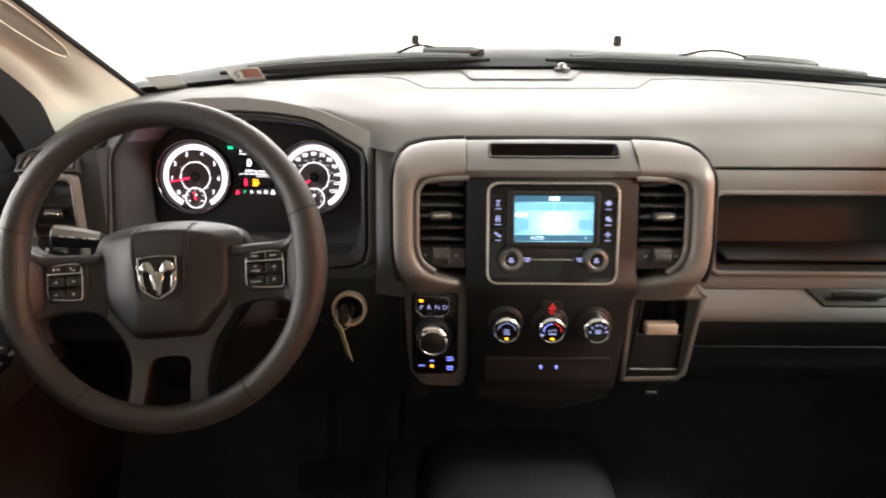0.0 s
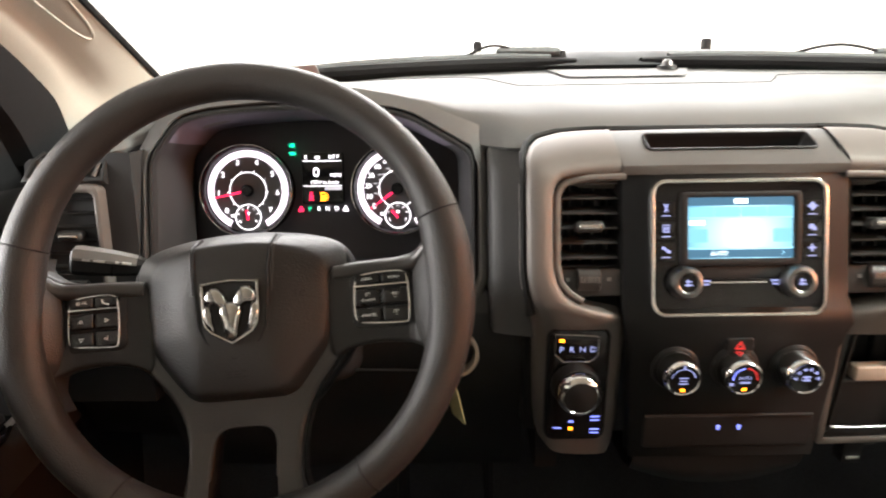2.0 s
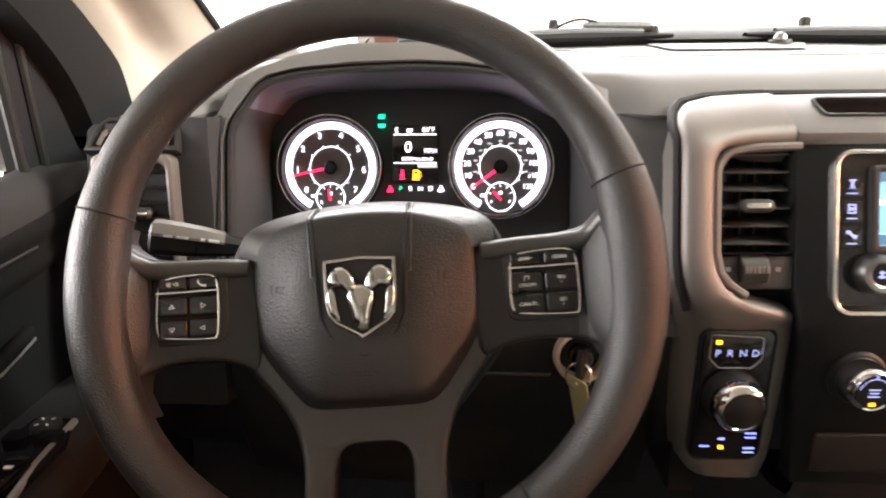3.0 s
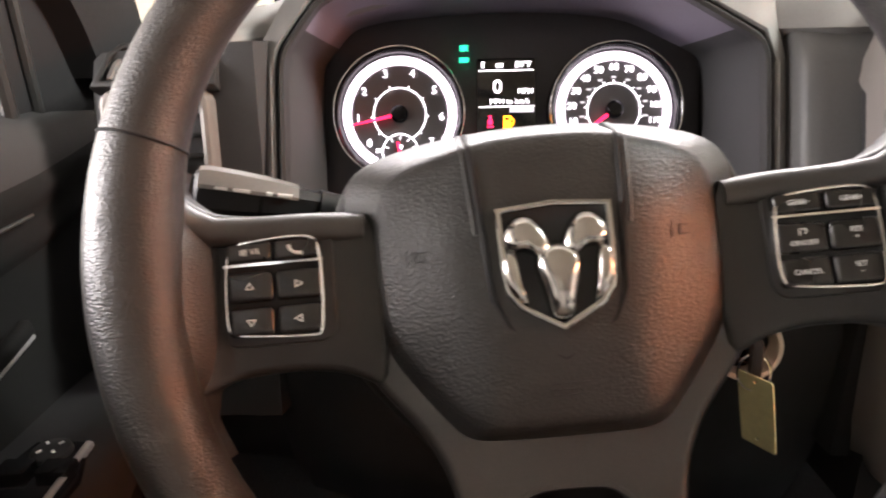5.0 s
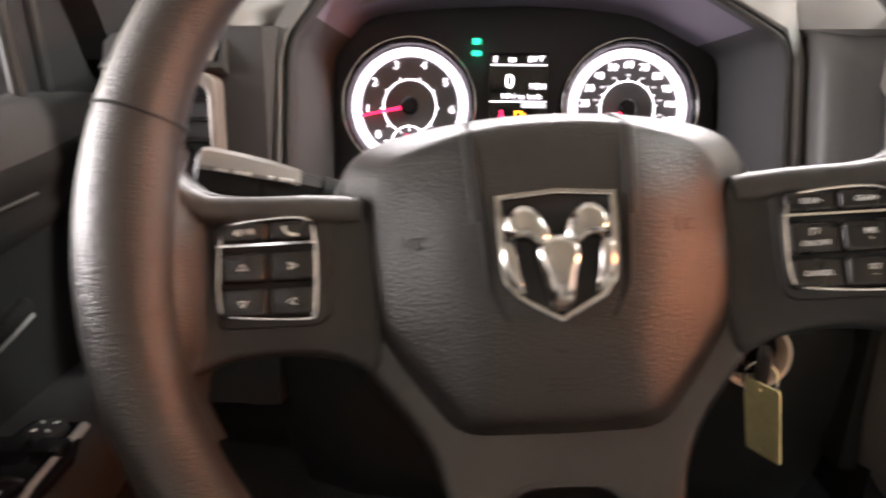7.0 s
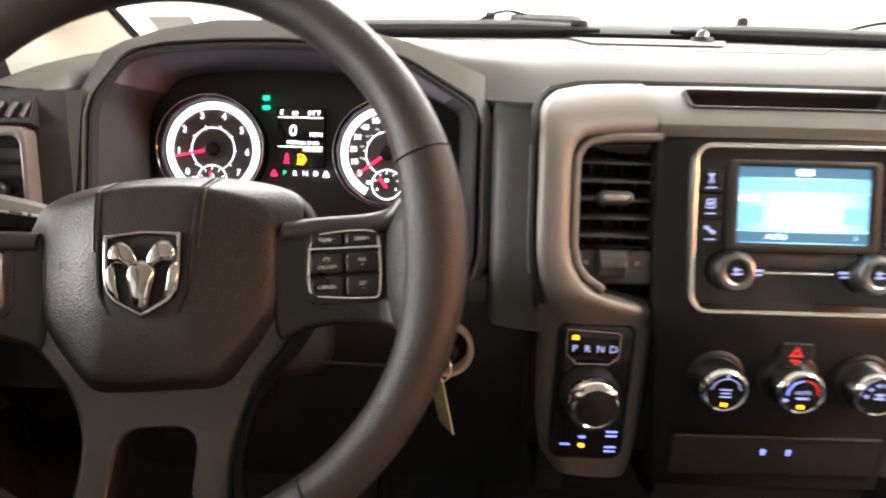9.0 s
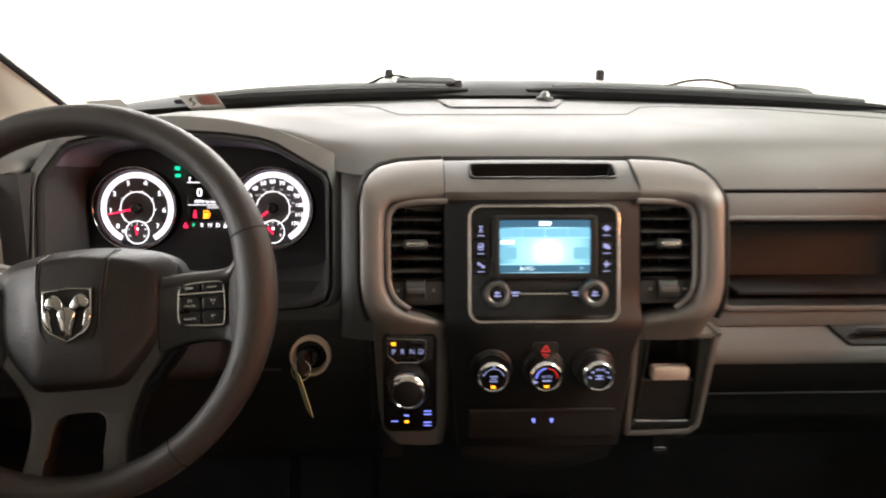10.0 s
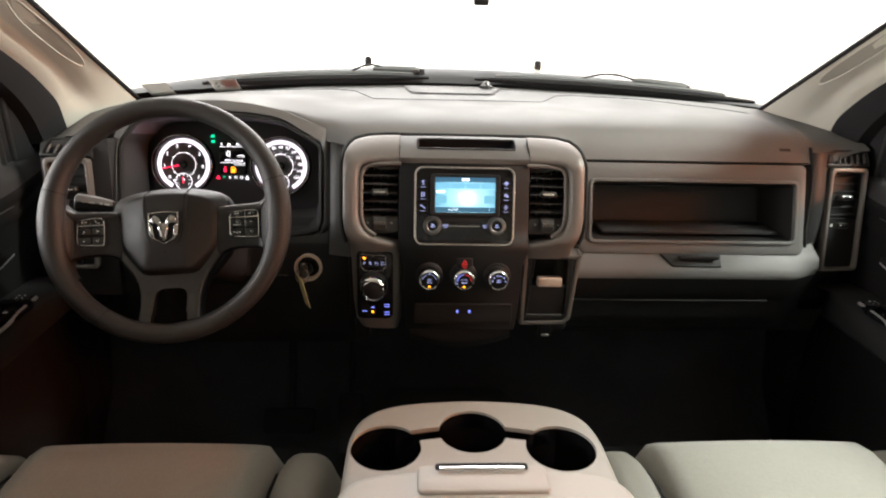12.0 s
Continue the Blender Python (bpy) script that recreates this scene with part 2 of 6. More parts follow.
def tube(pts, r, n=8, closed=False, flat=1.0):
    """A round bar along pts; r may be one radius or one for each point."""
    pts = [Vector(p) for p in pts]
    rs = r if isinstance(r, (list, tuple)) else [r] * len(pts)
    rings, side = [], None
    for i, p in enumerate(pts):
        if closed:
            t = pts[(i + 1) % len(pts)] - pts[i - 1]
        else:
            t = pts[min(i + 1, len(pts) - 1)] - pts[max(i - 1, 0)]
        t.normalize()
        if side is None:
            side = t.cross(Vector((0, 0, 1)) if abs(t.z) < 0.9 else Vector((1, 0, 0))).normalized()
        side = (side - t * side.dot(t)).normalized()
        up = t.cross(side)
        rings.append([tuple(p + side * rs[i] * math.cos(2 * math.pi * k / n) + up * flat * rs[i] * math.sin(2 * math.pi * k / n)) for k in range(n)])
    return loft(rings, cap0=not closed, cap1=not closed, loop=closed)


def box(x0, x1, y0, y1, z0, z1, bevel=0.0, seg=2):
    bm = bmesh.new()
    bmesh.ops.create_cube(bm, size=1)
    for v in bm.verts:
        v.co = Vector((x0 if v.co.x < 0 else x1, y0 if v.co.y < 0 else y1, z0 if v.co.z < 0 else z1))
    if bevel:
        bmesh.ops.bevel(bm, geom=bm.edges[:], offset=bevel, segments=seg, affect="EDGES", profile=0.5)
    return bm


def joined(*bms):
    out = bmesh.new()
    for b in bms:
        me = bpy.data.meshes.new("tmp")
        b.to_mesh(me)
        b.free()
        out.from_mesh(me)
        bpy.data.meshes.remove(me)
    return out


def cut(a, *cutters):
    """a with the cutters taken out of it."""
    bmesh.ops.recalc_face_normals(a, faces=a.faces)
    me = bpy.data.meshes.new("tmp")
    a.to_mesh(me)
    a.free()
    ob = new("tmp", me)
    tools = []
    for c in cutters:
        bmesh.ops.recalc_face_normals(c, faces=c.faces)
        mc = bpy.data.meshes.new("tmp")
        c.to_mesh(mc)
        c.free()
        oc = new("tmp", mc)
        mod = ob.modifiers.new("cut", "BOOLEAN")
        mod.operation, mod.object, mod.solver = "DIFFERENCE", oc, "EXACT"
        tools.append(oc)
    dg = bpy.context.evaluated_depsgraph_get()
    res = bpy.data.meshes.new_from_object(ob.evaluated_get(dg))
    out = bmesh.new()
    out.from_mesh(res)
    for o in (ob, *tools):
        bpy.data.objects.remove(o)
    return out


def sliced(bm, axis, values):
    """bm with edges cut across it at the given places along an axis."""
    no = Vector([1.0 if k == axis else 0.0 for k in range(3)])
    for v in values:
        bmesh.ops.bisect_plane(bm, geom=bm.verts[:] + bm.edges[:] + bm.faces[:], plane_co=no * v, plane_no=no)
    return bm


def dished(bm, r0, r1, lift):
    """bm raised by lift from the radius r0 outwards to r1."""
    for v in bm.verts:
        t = min(1, max(0, (math.hypot(v.co.x, v.co.y) - r0) / (r1 - r0)))
        v.co.z += lift * t * t * (3 - 2 * t)
    return bm


def words(text, size, m=None, depth=0.0003, align="CENTER"):
    cu = bpy.data.curves.new("text", "FONT")
    cu.body, cu.size, cu.extrude, cu.align_x, cu.align_y, cu.resolution_u = text, size, depth, align, "CENTER", 3
    ob = new("text", cu)
    dg = bpy.context.evaluated_depsgraph_get()
    me = bpy.data.meshes.new_from_object(ob.evaluated_get(dg))
    bm = bmesh.new()
    bm.from_mesh(me)
    bpy.data.objects.remove(ob)
    if m is not None:
        bm.transform(m)
    return bm


def bar(w, h, m, depth=0.0006):
    bm = box(-w / 2, w / 2, -h / 2, h / 2, 0, depth)
    bm.transform(m)
    return bm


def at(x, y, z=0.0, turn=0.0):
    return pose(x, y, z, 0, 0, turn)


def smooth_between(keys, x):
    """Values for x from rows of (x, values...), eased from row to row."""
    if x <= keys[0][0]:
        return keys[0][1]
    for (xa, va), (xb, vb) in zip(keys, keys[1:]):
        if x <= xb:
            s = (x - xa) / (xb - xa)
            s = s * s * (3 - 2 * s)
            return [tuple(p + (q - p) * s for p, q in zip(m, n)) for m, n in zip(va, vb)]
    return keys[-1][1]


CX = 0.155  # the cab's middle line

# ---- the booth and the truck's shell ----
GROUND, ROOM_X, ROOM_Y0, ROOM_Y1, ROOM_Z = -0.62, 4.2, -5.0, 6.2, 3.3
single("ground", box(CX - ROOM_X, CX + ROOM_X, ROOM_Y0, ROOM_Y1, GROUND - 0.1, GROUND), BOOTH, "white painted floor of the photo booth", "floor", kind="structure")
single("wall_north", box(CX - ROOM_X, CX + ROOM_X, ROOM_Y1, ROOM_Y1 + 0.1, GROUND, ROOM_Z), BOOTH, "bright white wall of the photo booth", "wall", kind="structure")
single("wall_south", box(CX - ROOM_X, CX + ROOM_X, ROOM_Y0 - 0.1, ROOM_Y0, GROUND, ROOM_Z), BOOTH_DIMMED, "unseen booth wall behind the truck, greyed to cut bounced light", "wall", kind="structure")
single("wall_west", box(CX - ROOM_X - 0.1, CX - ROOM_X, ROOM_Y0, ROOM_Y1, GROUND, ROOM_Z), BOOTH, "bright white wall of the photo booth", "wall", kind="structure")
single("wall_east", box(CX + ROOM_X, CX + ROOM_X + 0.1, ROOM_Y0, ROOM_Y1, GROUND, ROOM_Z), BOOTH, "bright white wall of the photo booth", "wall", kind="structure")
single("booth_ceiling", box(CX - ROOM_X, CX + ROOM_X, ROOM_Y0, ROOM_Y1, ROOM_Z, ROOM_Z + 0.1), BOOTH_DIMMED, "unseen booth ceiling, greyed to cut bounced light", "ceiling", kind="structure")

HALF = 0.86  # half the cab's inner width
for sgn, nm in ((-1, "wall_cab_left"), (1, "wall_cab_right")):
    xa, xb = sorted((CX + sgn * 0.862, CX + sgn * 0.90))
    single(nm, box(xa, xb, -1.0, 1.42, -0.1, 0.79), LOWER, "black inner side of the cab", "wall", kind="structure")
single("floor", box(CX - 0.88, CX + 0.88, -1.0, 1.25, 0.04, 0.08), CARPET, "black carpeted cab floor", "floor", kind="structure")
single("firewall", loft([[(CX + s * 0.88, y, z) for s in (-1, 1)] for y, z in ((1.06, 0.08), (1.16, 0.2), (1.22, 0.45), (1.24, 0.8), (1.30, 0.90))], closed=False), CARPET, "black carpeted firewall under the dashboard", "wall", kind="structure")
single("rear_wall", cut(box(CX - HALF, CX + HALF, -1.04, -1.0, 0.04, 1.34), box(CX - 0.70, CX + 0.70, -1.2, -0.9, 0.94, 1.29)), CARPET, "dark cloth back wall of the cab", "wall", kind="structure")
pane_ob = single("window_2", box(CX - 0.70, CX + 0.70, -1.024, -1.018, 0.94, 1.29), GLASS, "clear rear window of the cab", "rear window", kind="structure")
pane_ob.visible_shadow = False
single("ceiling", box(CX - 0.875, CX + 0.875, -1.04, 0.60, 1.345, 1.375, 0.01), CLOTH, "beige cloth headliner", "ceiling", kind="structure")


def base_y(x):
    return 1.36 - 0.17 * ((x - CX) / 0.71) ** 2


def base_z(x):
    return 0.956 - 0.022 * ((x - CX) / 0.71) ** 2


RAKE = 0.546


def windshield():
    bm = bmesh.new()
    rows = []
    for k in range(7):
        up = 0.40 * k / 6
        half = 0.72 - 0.03 * k / 6
        row = []
        for i in range(25):
            x = CX + half * (i / 12 - 1)
            row.append(bm.verts.new((x, base_y(x) - up / RAKE, base_z(x) - 0.01 + up)))
        rows.append(row)
    for a, b in zip(rows, rows[1:]):
        for i in range(24):
            bm.faces.new((a[i], a[i + 1], b[i + 1], b[i]))
    ob = single("window_1", bm, GLASS, "clear raked windshield", "windshield", kind="structure")
    ob.visible_shadow = False
    # black ceramic band along the glass's lower edge
    lo, hi = [], []
    for i in range(41):
        x = CX + 0.715 * (i / 20 - 1)
        lo.append((x, base_y(x) + 0.022, base_z(x) - 0.018))
        hi.append((x, base_y(x) - 0.018, base_z(x) + 0.006))
    part("black_band", loft([lo, hi], closed=False), RUBBER, ob, "black border along the glass")


windshield()


def pillar(side):
    """The moulded windshield pillar trim with a speaker grille; side -1 is the driver's."""
    th = thing("pillar_trim_left" if side < 0 else "pillar_trim_right", Matrix.Identity(4), "beige moulded windshield pillar with an oval speaker grille", "pillar trim", kind="structure")
    rows = []
    n = 30

    def bow(s):
        """How far the outer edge bows forwards over the door frame."""
        return 0.044 * math.sin(math.pi * min(1.0, s / 0.47)) if s > 0 else 0.0

    for k in range(n + 1):
        s = k / n
        inner = Vector((0.708 - 0.005 * s, 1.195 - 0.73 * s, 0.915 + 0.40 * s))
        outer = Vector((0.803 - 0.03 * s, 1.05 - 0.50 * s + bow(s), 0.882 + 0.40 * s))
        row = []
        for j in range(13):
            u = j / 12
            p = inner.lerp(outer, u)
            bulge = math.sin(math.pi * u) ** 0.8
            p.x -= 0.020 * bulge
            p.z += 0.012 * bulge
            # the dish under the grille, and the roll of the outer edge
            dish = math.exp(-((s - 0.13) / 0.07) ** 2) * math.exp(-((u - 0.85) / 0.25) ** 2)
            p.x += 0.008 * dish
            roll = min(max(0, s - 0.02) * 6, 1) * math.exp(-((u - 0.72) / 0.10) ** 2)
            p.x += 0.011 * roll
            p.y += 0.006 * roll
            row.append((CX + side * p.x, p.y, p.z))
        back = inner + Vector((0.05, 0.03, -0.02))
        edge = outer + Vector((0.03, 0.06, 0))
        rows.append([(CX + side * back.x, back.y, back.z)] + row + [(CX + side * edge.x, edge.y, edge.z)])
    part("trim_panel", loft(rows, closed=False), BEIGE, th, sharp=60)

    def on(s, u):
        inner = Vector((0.708 - 0.005 * s, 1.195 - 0.73 * s, 0.915 + 0.40 * s))
        outer = Vector((0.803 - 0.03 * s, 1.05 - 0.50 * s + bow(s), 0.882 + 0.40 * s))
        p = inner.lerp(outer, u)
        p.x -= 0.020 * math.sin(math.pi * u) ** 0.8 + 0.0025
        p.z += 0.012 * math.sin(math.pi * u) ** 0.8 + 0.001
        return (CX + side * p.x, p.y, p.z)

    rim, core = [], []
    for i in range(36):
        a = 2 * math.pi * i / 36
        rim.append(on(0.395 + 0.150 * math.cos(a), 0.44 + 0.165 * math.sin(a)))
        core.append(on(0.395 + 0.142 * math.cos(a), 0.44 + 0.150 * math.sin(a)))
    mid = [tuple(Vector(p).lerp(Vector(on(0.395, 0.44)), 0.5)) for p in core]
    part("speaker_grille", loft([core, mid], cap1=True), MESHG, th, "taupe oval speaker grille")
    part("grille_rim", tube(rim, 0.0014, 6, closed=True), BEIGE, th)
    # black rubber line where trim meets glass
    part("glass_seal", tube([(CX + side * (0.706 - 0.005 * k / 12), 1.197 - 0.73 * k / 12, 0.919 + 0.40 * k / 12) for k in range(13)], 0.005, 6), RUBBER, th)
    # the dark door frame behind
    frame_rows = []
    for k in range(21):
        s = k / 20
        o = Vector((0.806 - 0.03 * s, 1.04 - 0.50 * s + bow(s), 0.86 + 0.43 * s))
        frame_rows.append([(CX + side * (o.x + dx), o.y + dy, o.z) for dx, dy in ((-0.005, 0.05), (0.0, 0.0), (0.015, -0.045), (0.05, -0.05), (0.06, 0.06))])
    part("door_seal", loft(frame_rows, cap0=True, cap1=True), RUBBER, th, "black rubber door frame")


pillar(-1)
pillar(1)
single("header_trim", box(CX - 0.7, CX + 0.7, 0.58, 0.66, 1.32, 1.37, 0.01), BEIGE, "beige trim over the windshield", "trim", kind="structure")


def hood():
    th = thing("truck_hood", pose(CX, 1.5, 0.945), "white painted hood with a raised middle", "hood")
    rows = []
    for k in range(15):
        y = 0.02 + 1.25 * k / 14
        row = []
        for i in range(41):
            x = 0.92 * (i / 20 - 1)
            ridge = 1 / (1 + math.exp((abs(x) - 0.33) / 0.028))
            z = 0.008 + 0.032 * ridge * min(1, 0.6 + k / 4) - 0.05 * (x / 0.92) ** 2 + 0.014 * min(1, k / 2) - 0.085 * max(0, k - 1.5) / 12.5 - 0.10 * (k / 14) ** 3
            row.append((x, y - 0.12 * (x / 0.92) ** 2, z))
        rows.append(row)
    front = [(x, y + 0.03, z - 0.35) for x, y, z in rows[-1]]
    part("hood_panel", loft(rows + [front], closed=False), CREAM, th, sharp=60)
    for x in (-0.225, 0.268):
        j = part("washer_nozzle", box(-0.009, 0.009, -0.012, 0.012, -0.03, 0.004, 0.006, 3), RUBBER, th, "black washer nozzle", m=pose(x, 0.12, 0.056))
    return th


hood()


def cowl():
    rows = []
    for y, z in ((0.02, -0.02), (0.05, -0.010), (0.075, 0.010), (0.105, 0.024), (0.14, 0.030), (0.18, 0.024)):
        rows.append([(x, base_y(x) + y, base_z(x) + z * (1 - abs((x - CX) / 0.8) ** 4)) for x in [CX + 0.78 * (i / 20 - 1) for i in range(41)]])
    single("cowl_panel", loft(rows, closed=False), COWL, "black plastic cowl under the windshield", "cowl", kind="structure")


cowl()


def wiper(x0, x1, arm0, arm1, loop0, loop1):
    """A parked wiper: blade from x0 to x1, the arm's thick end and its thin hose loop."""
    px = arm1
    th = thing("windshield_wiper", pose(px, base_y(px) + 0.10, base_z(px) + 0.01), "weathered dark grey windshield wiper parked on the cowl", "wiper", "windshield wipers")
    o = th.matrix_world.translation

    def spot(x, dy, dz):
        return (x - o.x, base_y(x) + dy - o.y, base_z(x) + dz - o.z)

    xs = [x0 + (x1 - x0) * i / 24 for i in range(25)]

    def taper(x):
        return min(1, 0.35 + 5 * min(x - x0, x1 - x))

    part("blade", loft([[spot(x, 0.050 + a, 0.014 + b * taper(x)) for x in xs] for a, b in ((-0.004, -0.014), (-0.010, -0.002), (-0.006, 0.006), (0.004, 0.007), (0.012, -0.010))], closed=False, loop=True), RUBBER, th)
    part("blade_frame", loft([[spot(x, 0.066 + a, 0.019 + b * taper(x)) for x in xs[2:-2]] for a, b in ((-0.004, -0.010), (-0.006, 0.004), (0.0, 0.009), (0.008, 0.006), (0.010, -0.010))], closed=False, loop=True), WIPER, th)
    ax = [arm0 + (arm1 - arm0) * i / 10 for i in range(11)]
    part("arm", tube([spot(x, 0.085, 0.032 - 0.003 * (i / 10)) for i, x in enumerate(ax)], [0.007, 0.010, 0.011] + [0.0115] * 7 + [0.008], 10, flat=0.75), WIPER, th)
    part("pivot_cap", lathe([(0.001, 0.022), (0.014, 0.02), (0.018, 0.0), (0.018, -0.02)], 16), RUBBER, th)
    part("hose", tube([spot(loop0 + (loop1 - loop0) * i / 10, 0.08, 0.026 + 0.016 * math.sin(math.pi * i / 10)) for i in range(11)], 0.003, 6), RUBBER, th)
    return th


wiper(-0.44, 0.10, -0.045, 0.075, -0.10, 0.0)
wiper(0.22, 0.88, 0.625, 0.75, 0.50, 0.645)


# ---- side doors ----
def door(side):
    """The front door with its panel, armrest, pull handle and switches; side -1 is the driver's."""
    name = "door_1" if side < 0 else "door_2"
    th = thing(name, pose(CX + side * 0.82, 0.3, 0.1), "charcoal plastic front door panel with armrest and satin pull handle", "car door", kind="structure")
    sx = side

    def P(x, y, z):
        return (sx * (x - 0.82), y - 0.3, z - 0.1)

    # panel: the section from window sill to floor, swept along the door
    section = [(0.875, 0.800), (0.868, 0.820), (0.850, 0.828), (0.832, 0.822), (0.821, 0.806), (0.819, 0.788), (0.8155, 0.778), (0.822, 0.766), (0.8265, 0.752), (0.823, 0.743), (0.832, 0.728), (0.842, 0.66), (0.835, 0.55), (0.832, 0.3), (0.838, 0.12)]
    ys = [-0.75 + 1.78 * k / 24 for k in range(25)]
    rows = []
    for y in ys:
        rise = 0.018 * max(0, (y - 0.6) / 0.4) ** 2
        rows.append([P(x + 0.03 * max(0, (y - 0.85) / 0.2), y, z + (rise if z > 0.7 else 0)) for x, z in section])
    # the sill's paler plastic holds the light that falls on it
    part("door_panel", loft([r[:6] for r in rows], closed=False), SHELF, th, "window sill of the door, paler for the light on it", 55)
    part("middle_door_panel", loft([r[5:11] for r in rows], closed=False), DOORSKIN, th, "black middle door panel", 55)
    part("lower_door_panel", loft([r[10:] for r in rows], closed=False), DOORSKIN, th, "black lower door panel", 55)
    # armrest with the switch plate
    arm = [[P(x, y, z) for x, z in ((0.85, 0.614 - d), (0.80, 0.616 - d), (0.772, 0.610 - d), (0.757 + w, 0.594 - d), (0.757 + w, 0.560), (0.79, 0.535), (0.85, 0.525))] for y, d, w in ((-0.6, 0.0, 0), (0.3, 0.0, 0), (0.7, 0.0, 0.0), (0.8, 0.0, 0.004), (0.88, 0.004, 0.02), (0.93, 0.012, 0.05))]
    part("armrest", loft(arm, cap0=True, cap1=True), LOWER, th, sharp=50)
    plate = part("switch_plate", prism([P(x, y, 0)[:2] for x, y in ((0.762, 0.28), (0.762, 0.76), (0.778, 0.80), (0.815, 0.80), (0.822, 0.76), (0.822, 0.28))][:: 1 if sx < 0 else -1], 0.514, 0.5195, 0.002), GLOSS, th, "gloss black switch plate")
    rim = [P(x, y, 0.6180) for x, y in ((0.756, 0.25), (0.758, 0.60), (0.762, 0.69), (0.770, 0.731), (0.774, 0.78), (0.7755, 0.797))]
    part("plate_trim", tube(rim, 0.0034, 8), TRIM, plate, "satin metal edge")
    knob = part("mirror_switch", lathe([(0.001, 0.0065), (0.011, 0.0065), (0.013, 0.005), (0.014, 0.0)], 24), MATTE, plate, m=Matrix.Translation(P(0.795, 0.785, 0.6180)))
    for k in range(4):
        part("arrow_mark", bar(0.0035, 0.002, Matrix.Translation(P(0.795, 0.785, 0.6247)) @ pose(0, 0, 0, 0, 0, 90 * k + 45) @ at(0.007, 0)), PRINT, knob)
    for y in (0.706, 0.646, 0.586, 0.526):
        for x in (0.779, 0.804):
            sw = part("window_switch", box(-0.010, 0.010, -0.022, 0.022, 0, 0.009, 0.003), GLOSS, plate, m=Matrix.Translation(P(x, y, 0.6190)))
            part("switch_lip", tube([P(x - 0.009, y + 0.020, 0.6265), P(x, y + 0.022, 0.6275), P(x + 0.009, y + 0.020, 0.6265)], 0.0022, 6), SATIN, sw, "bright switch edge")
            if side < 0:
                part("switch_mark", bar(0.007, 0.004, Matrix.Translation(P(x, y + 0.008, 0.6283))), PRINT, sw)
    for x in (0.780, 0.808):
        part("lock_switch", box(-0.011, 0.011, -0.008, 0.008, 0, 0.006, 0.002), GLOSS, plate, m=Matrix.Translation(P(x, 0.766, 0.6190)))
    # curved pull handle over its pocket
    pull = [(0.820, 0.822, 0.7005), (0.8165, 0.818, 0.6990), (0.814, 0.79, 0.6945), (0.812, 0.765, 0.6910), (0.813, 0.745, 0.6890), (0.817, 0.726, 0.6880), (0.824, 0.716, 0.6875)]
    grip = part("pull_handle", tube([P(*p) for p in pull], [0.005, 0.0065, 0.007, 0.007, 0.007, 0.0065, 0.005], 10), DOORSKIN, th, "dark pull handle")
    # a pale strip is added as the highlight along the grip
    part("handle_glint", tube([P(x - 0.0045, y, z - 0.0052) for x, y, z in pull[1:-1]], 0.0021, 8), TRIM, grip, "pale strip added for the lit edge of the grip")
    part("release_lever", box(-0.006, 0.006, -0.045, 0.045, -0.011, 0.011, 0.005), WIPER, th, "satin grey inside door release", m=Matrix.Translation(P(0.828, 0.692, 0.714)))
    # creases of the panel, coloured paler as the highlights along them
    for pts in ([(0.8245, 0.40, 0.762), (0.8225, 0.70, 0.765), (0.8215, 0.78, 0.767), (0.8205, 0.86, 0.771)], [(0.8325, 0.40, 0.730), (0.8315, 0.68, 0.731), (0.8315, 0.76, 0.730), (0.8325, 0.80, 0.729)]):
        part("lit_panel_ridge", tube([P(*p) for p in pts], 0.0014, 6), PANEL, th)
    # window frame: front post and sill rubber
    part("window_post", loft([[P(x - 0.02 * s, y - 0.04 * s, 0.80 + 0.30 * s) for x, y in ((0.856, 0.955), (0.856, 0.920), (0.861, 0.912), (0.872, 0.912), (0.872, 0.955))] for s in (0, 0.25, 0.5, 0.75, 1)], cap0=True, cap1=True), RUBBER, th, "black window post")
    part("sail_panel", loft([[P(0.850, 0.945, 0.78), P(0.850, 1.25, 0.78), P(0.848, 1.25, 0.93), P(0.830, 0.91, 1.14)], [P(0.860, 0.945, 0.78), P(0.860, 1.25, 0.78), P(0.858, 1.25, 0.93), P(0.845, 0.91, 1.14)]], cap0=True, cap1=True), RUBBER, th)
    for x, y, r in ((0.855, 0.912, 0.006), (0.853, 0.944, 0.005)):
        part("post_rib", tube([P(x - 0.02 * k, y - 0.04 * k, 0.815 + 0.285 * k) for k in (0, 0.5, 1)], r, 8), DASH_DARK, th)
    part("sill_rubber", tube([P(0.872, y, 0.826) for y in (-0.7, 0, 0.5, 0.88)], 0.008, 6), RUBBER, th)
    part("window_header", tube([P(0.84, y, 1.30) for y in (-0.7, 0, 0.42)], 0.03, 8), RUBBER, th)
    g = part("window_glass", loft([[P(0.882, -0.7, 0.80), P(0.882, 0.91, 0.80)], [P(0.862, -0.7, 1.3), P(0.862, 0.6, 1.3)]], closed=False), GLASS, th)
    g.visible_shadow = False
    part("outer_skin", loft([[P(0.885, -0.75, 0.80), P(0.885, 1.05, 0.80)], [P(0.95, -0.75, 0.74), P(0.95, 1.05, 0.74)], [P(0.97, -0.75, 0.4), P(0.97, 1.05, 0.4)], [P(0.95, -0.75, 0.0), P(0.95, 1.05, 0.0)]], closed=False), CREAM, th, "white painted outer skin")
    return th


door(-1)
door(1)


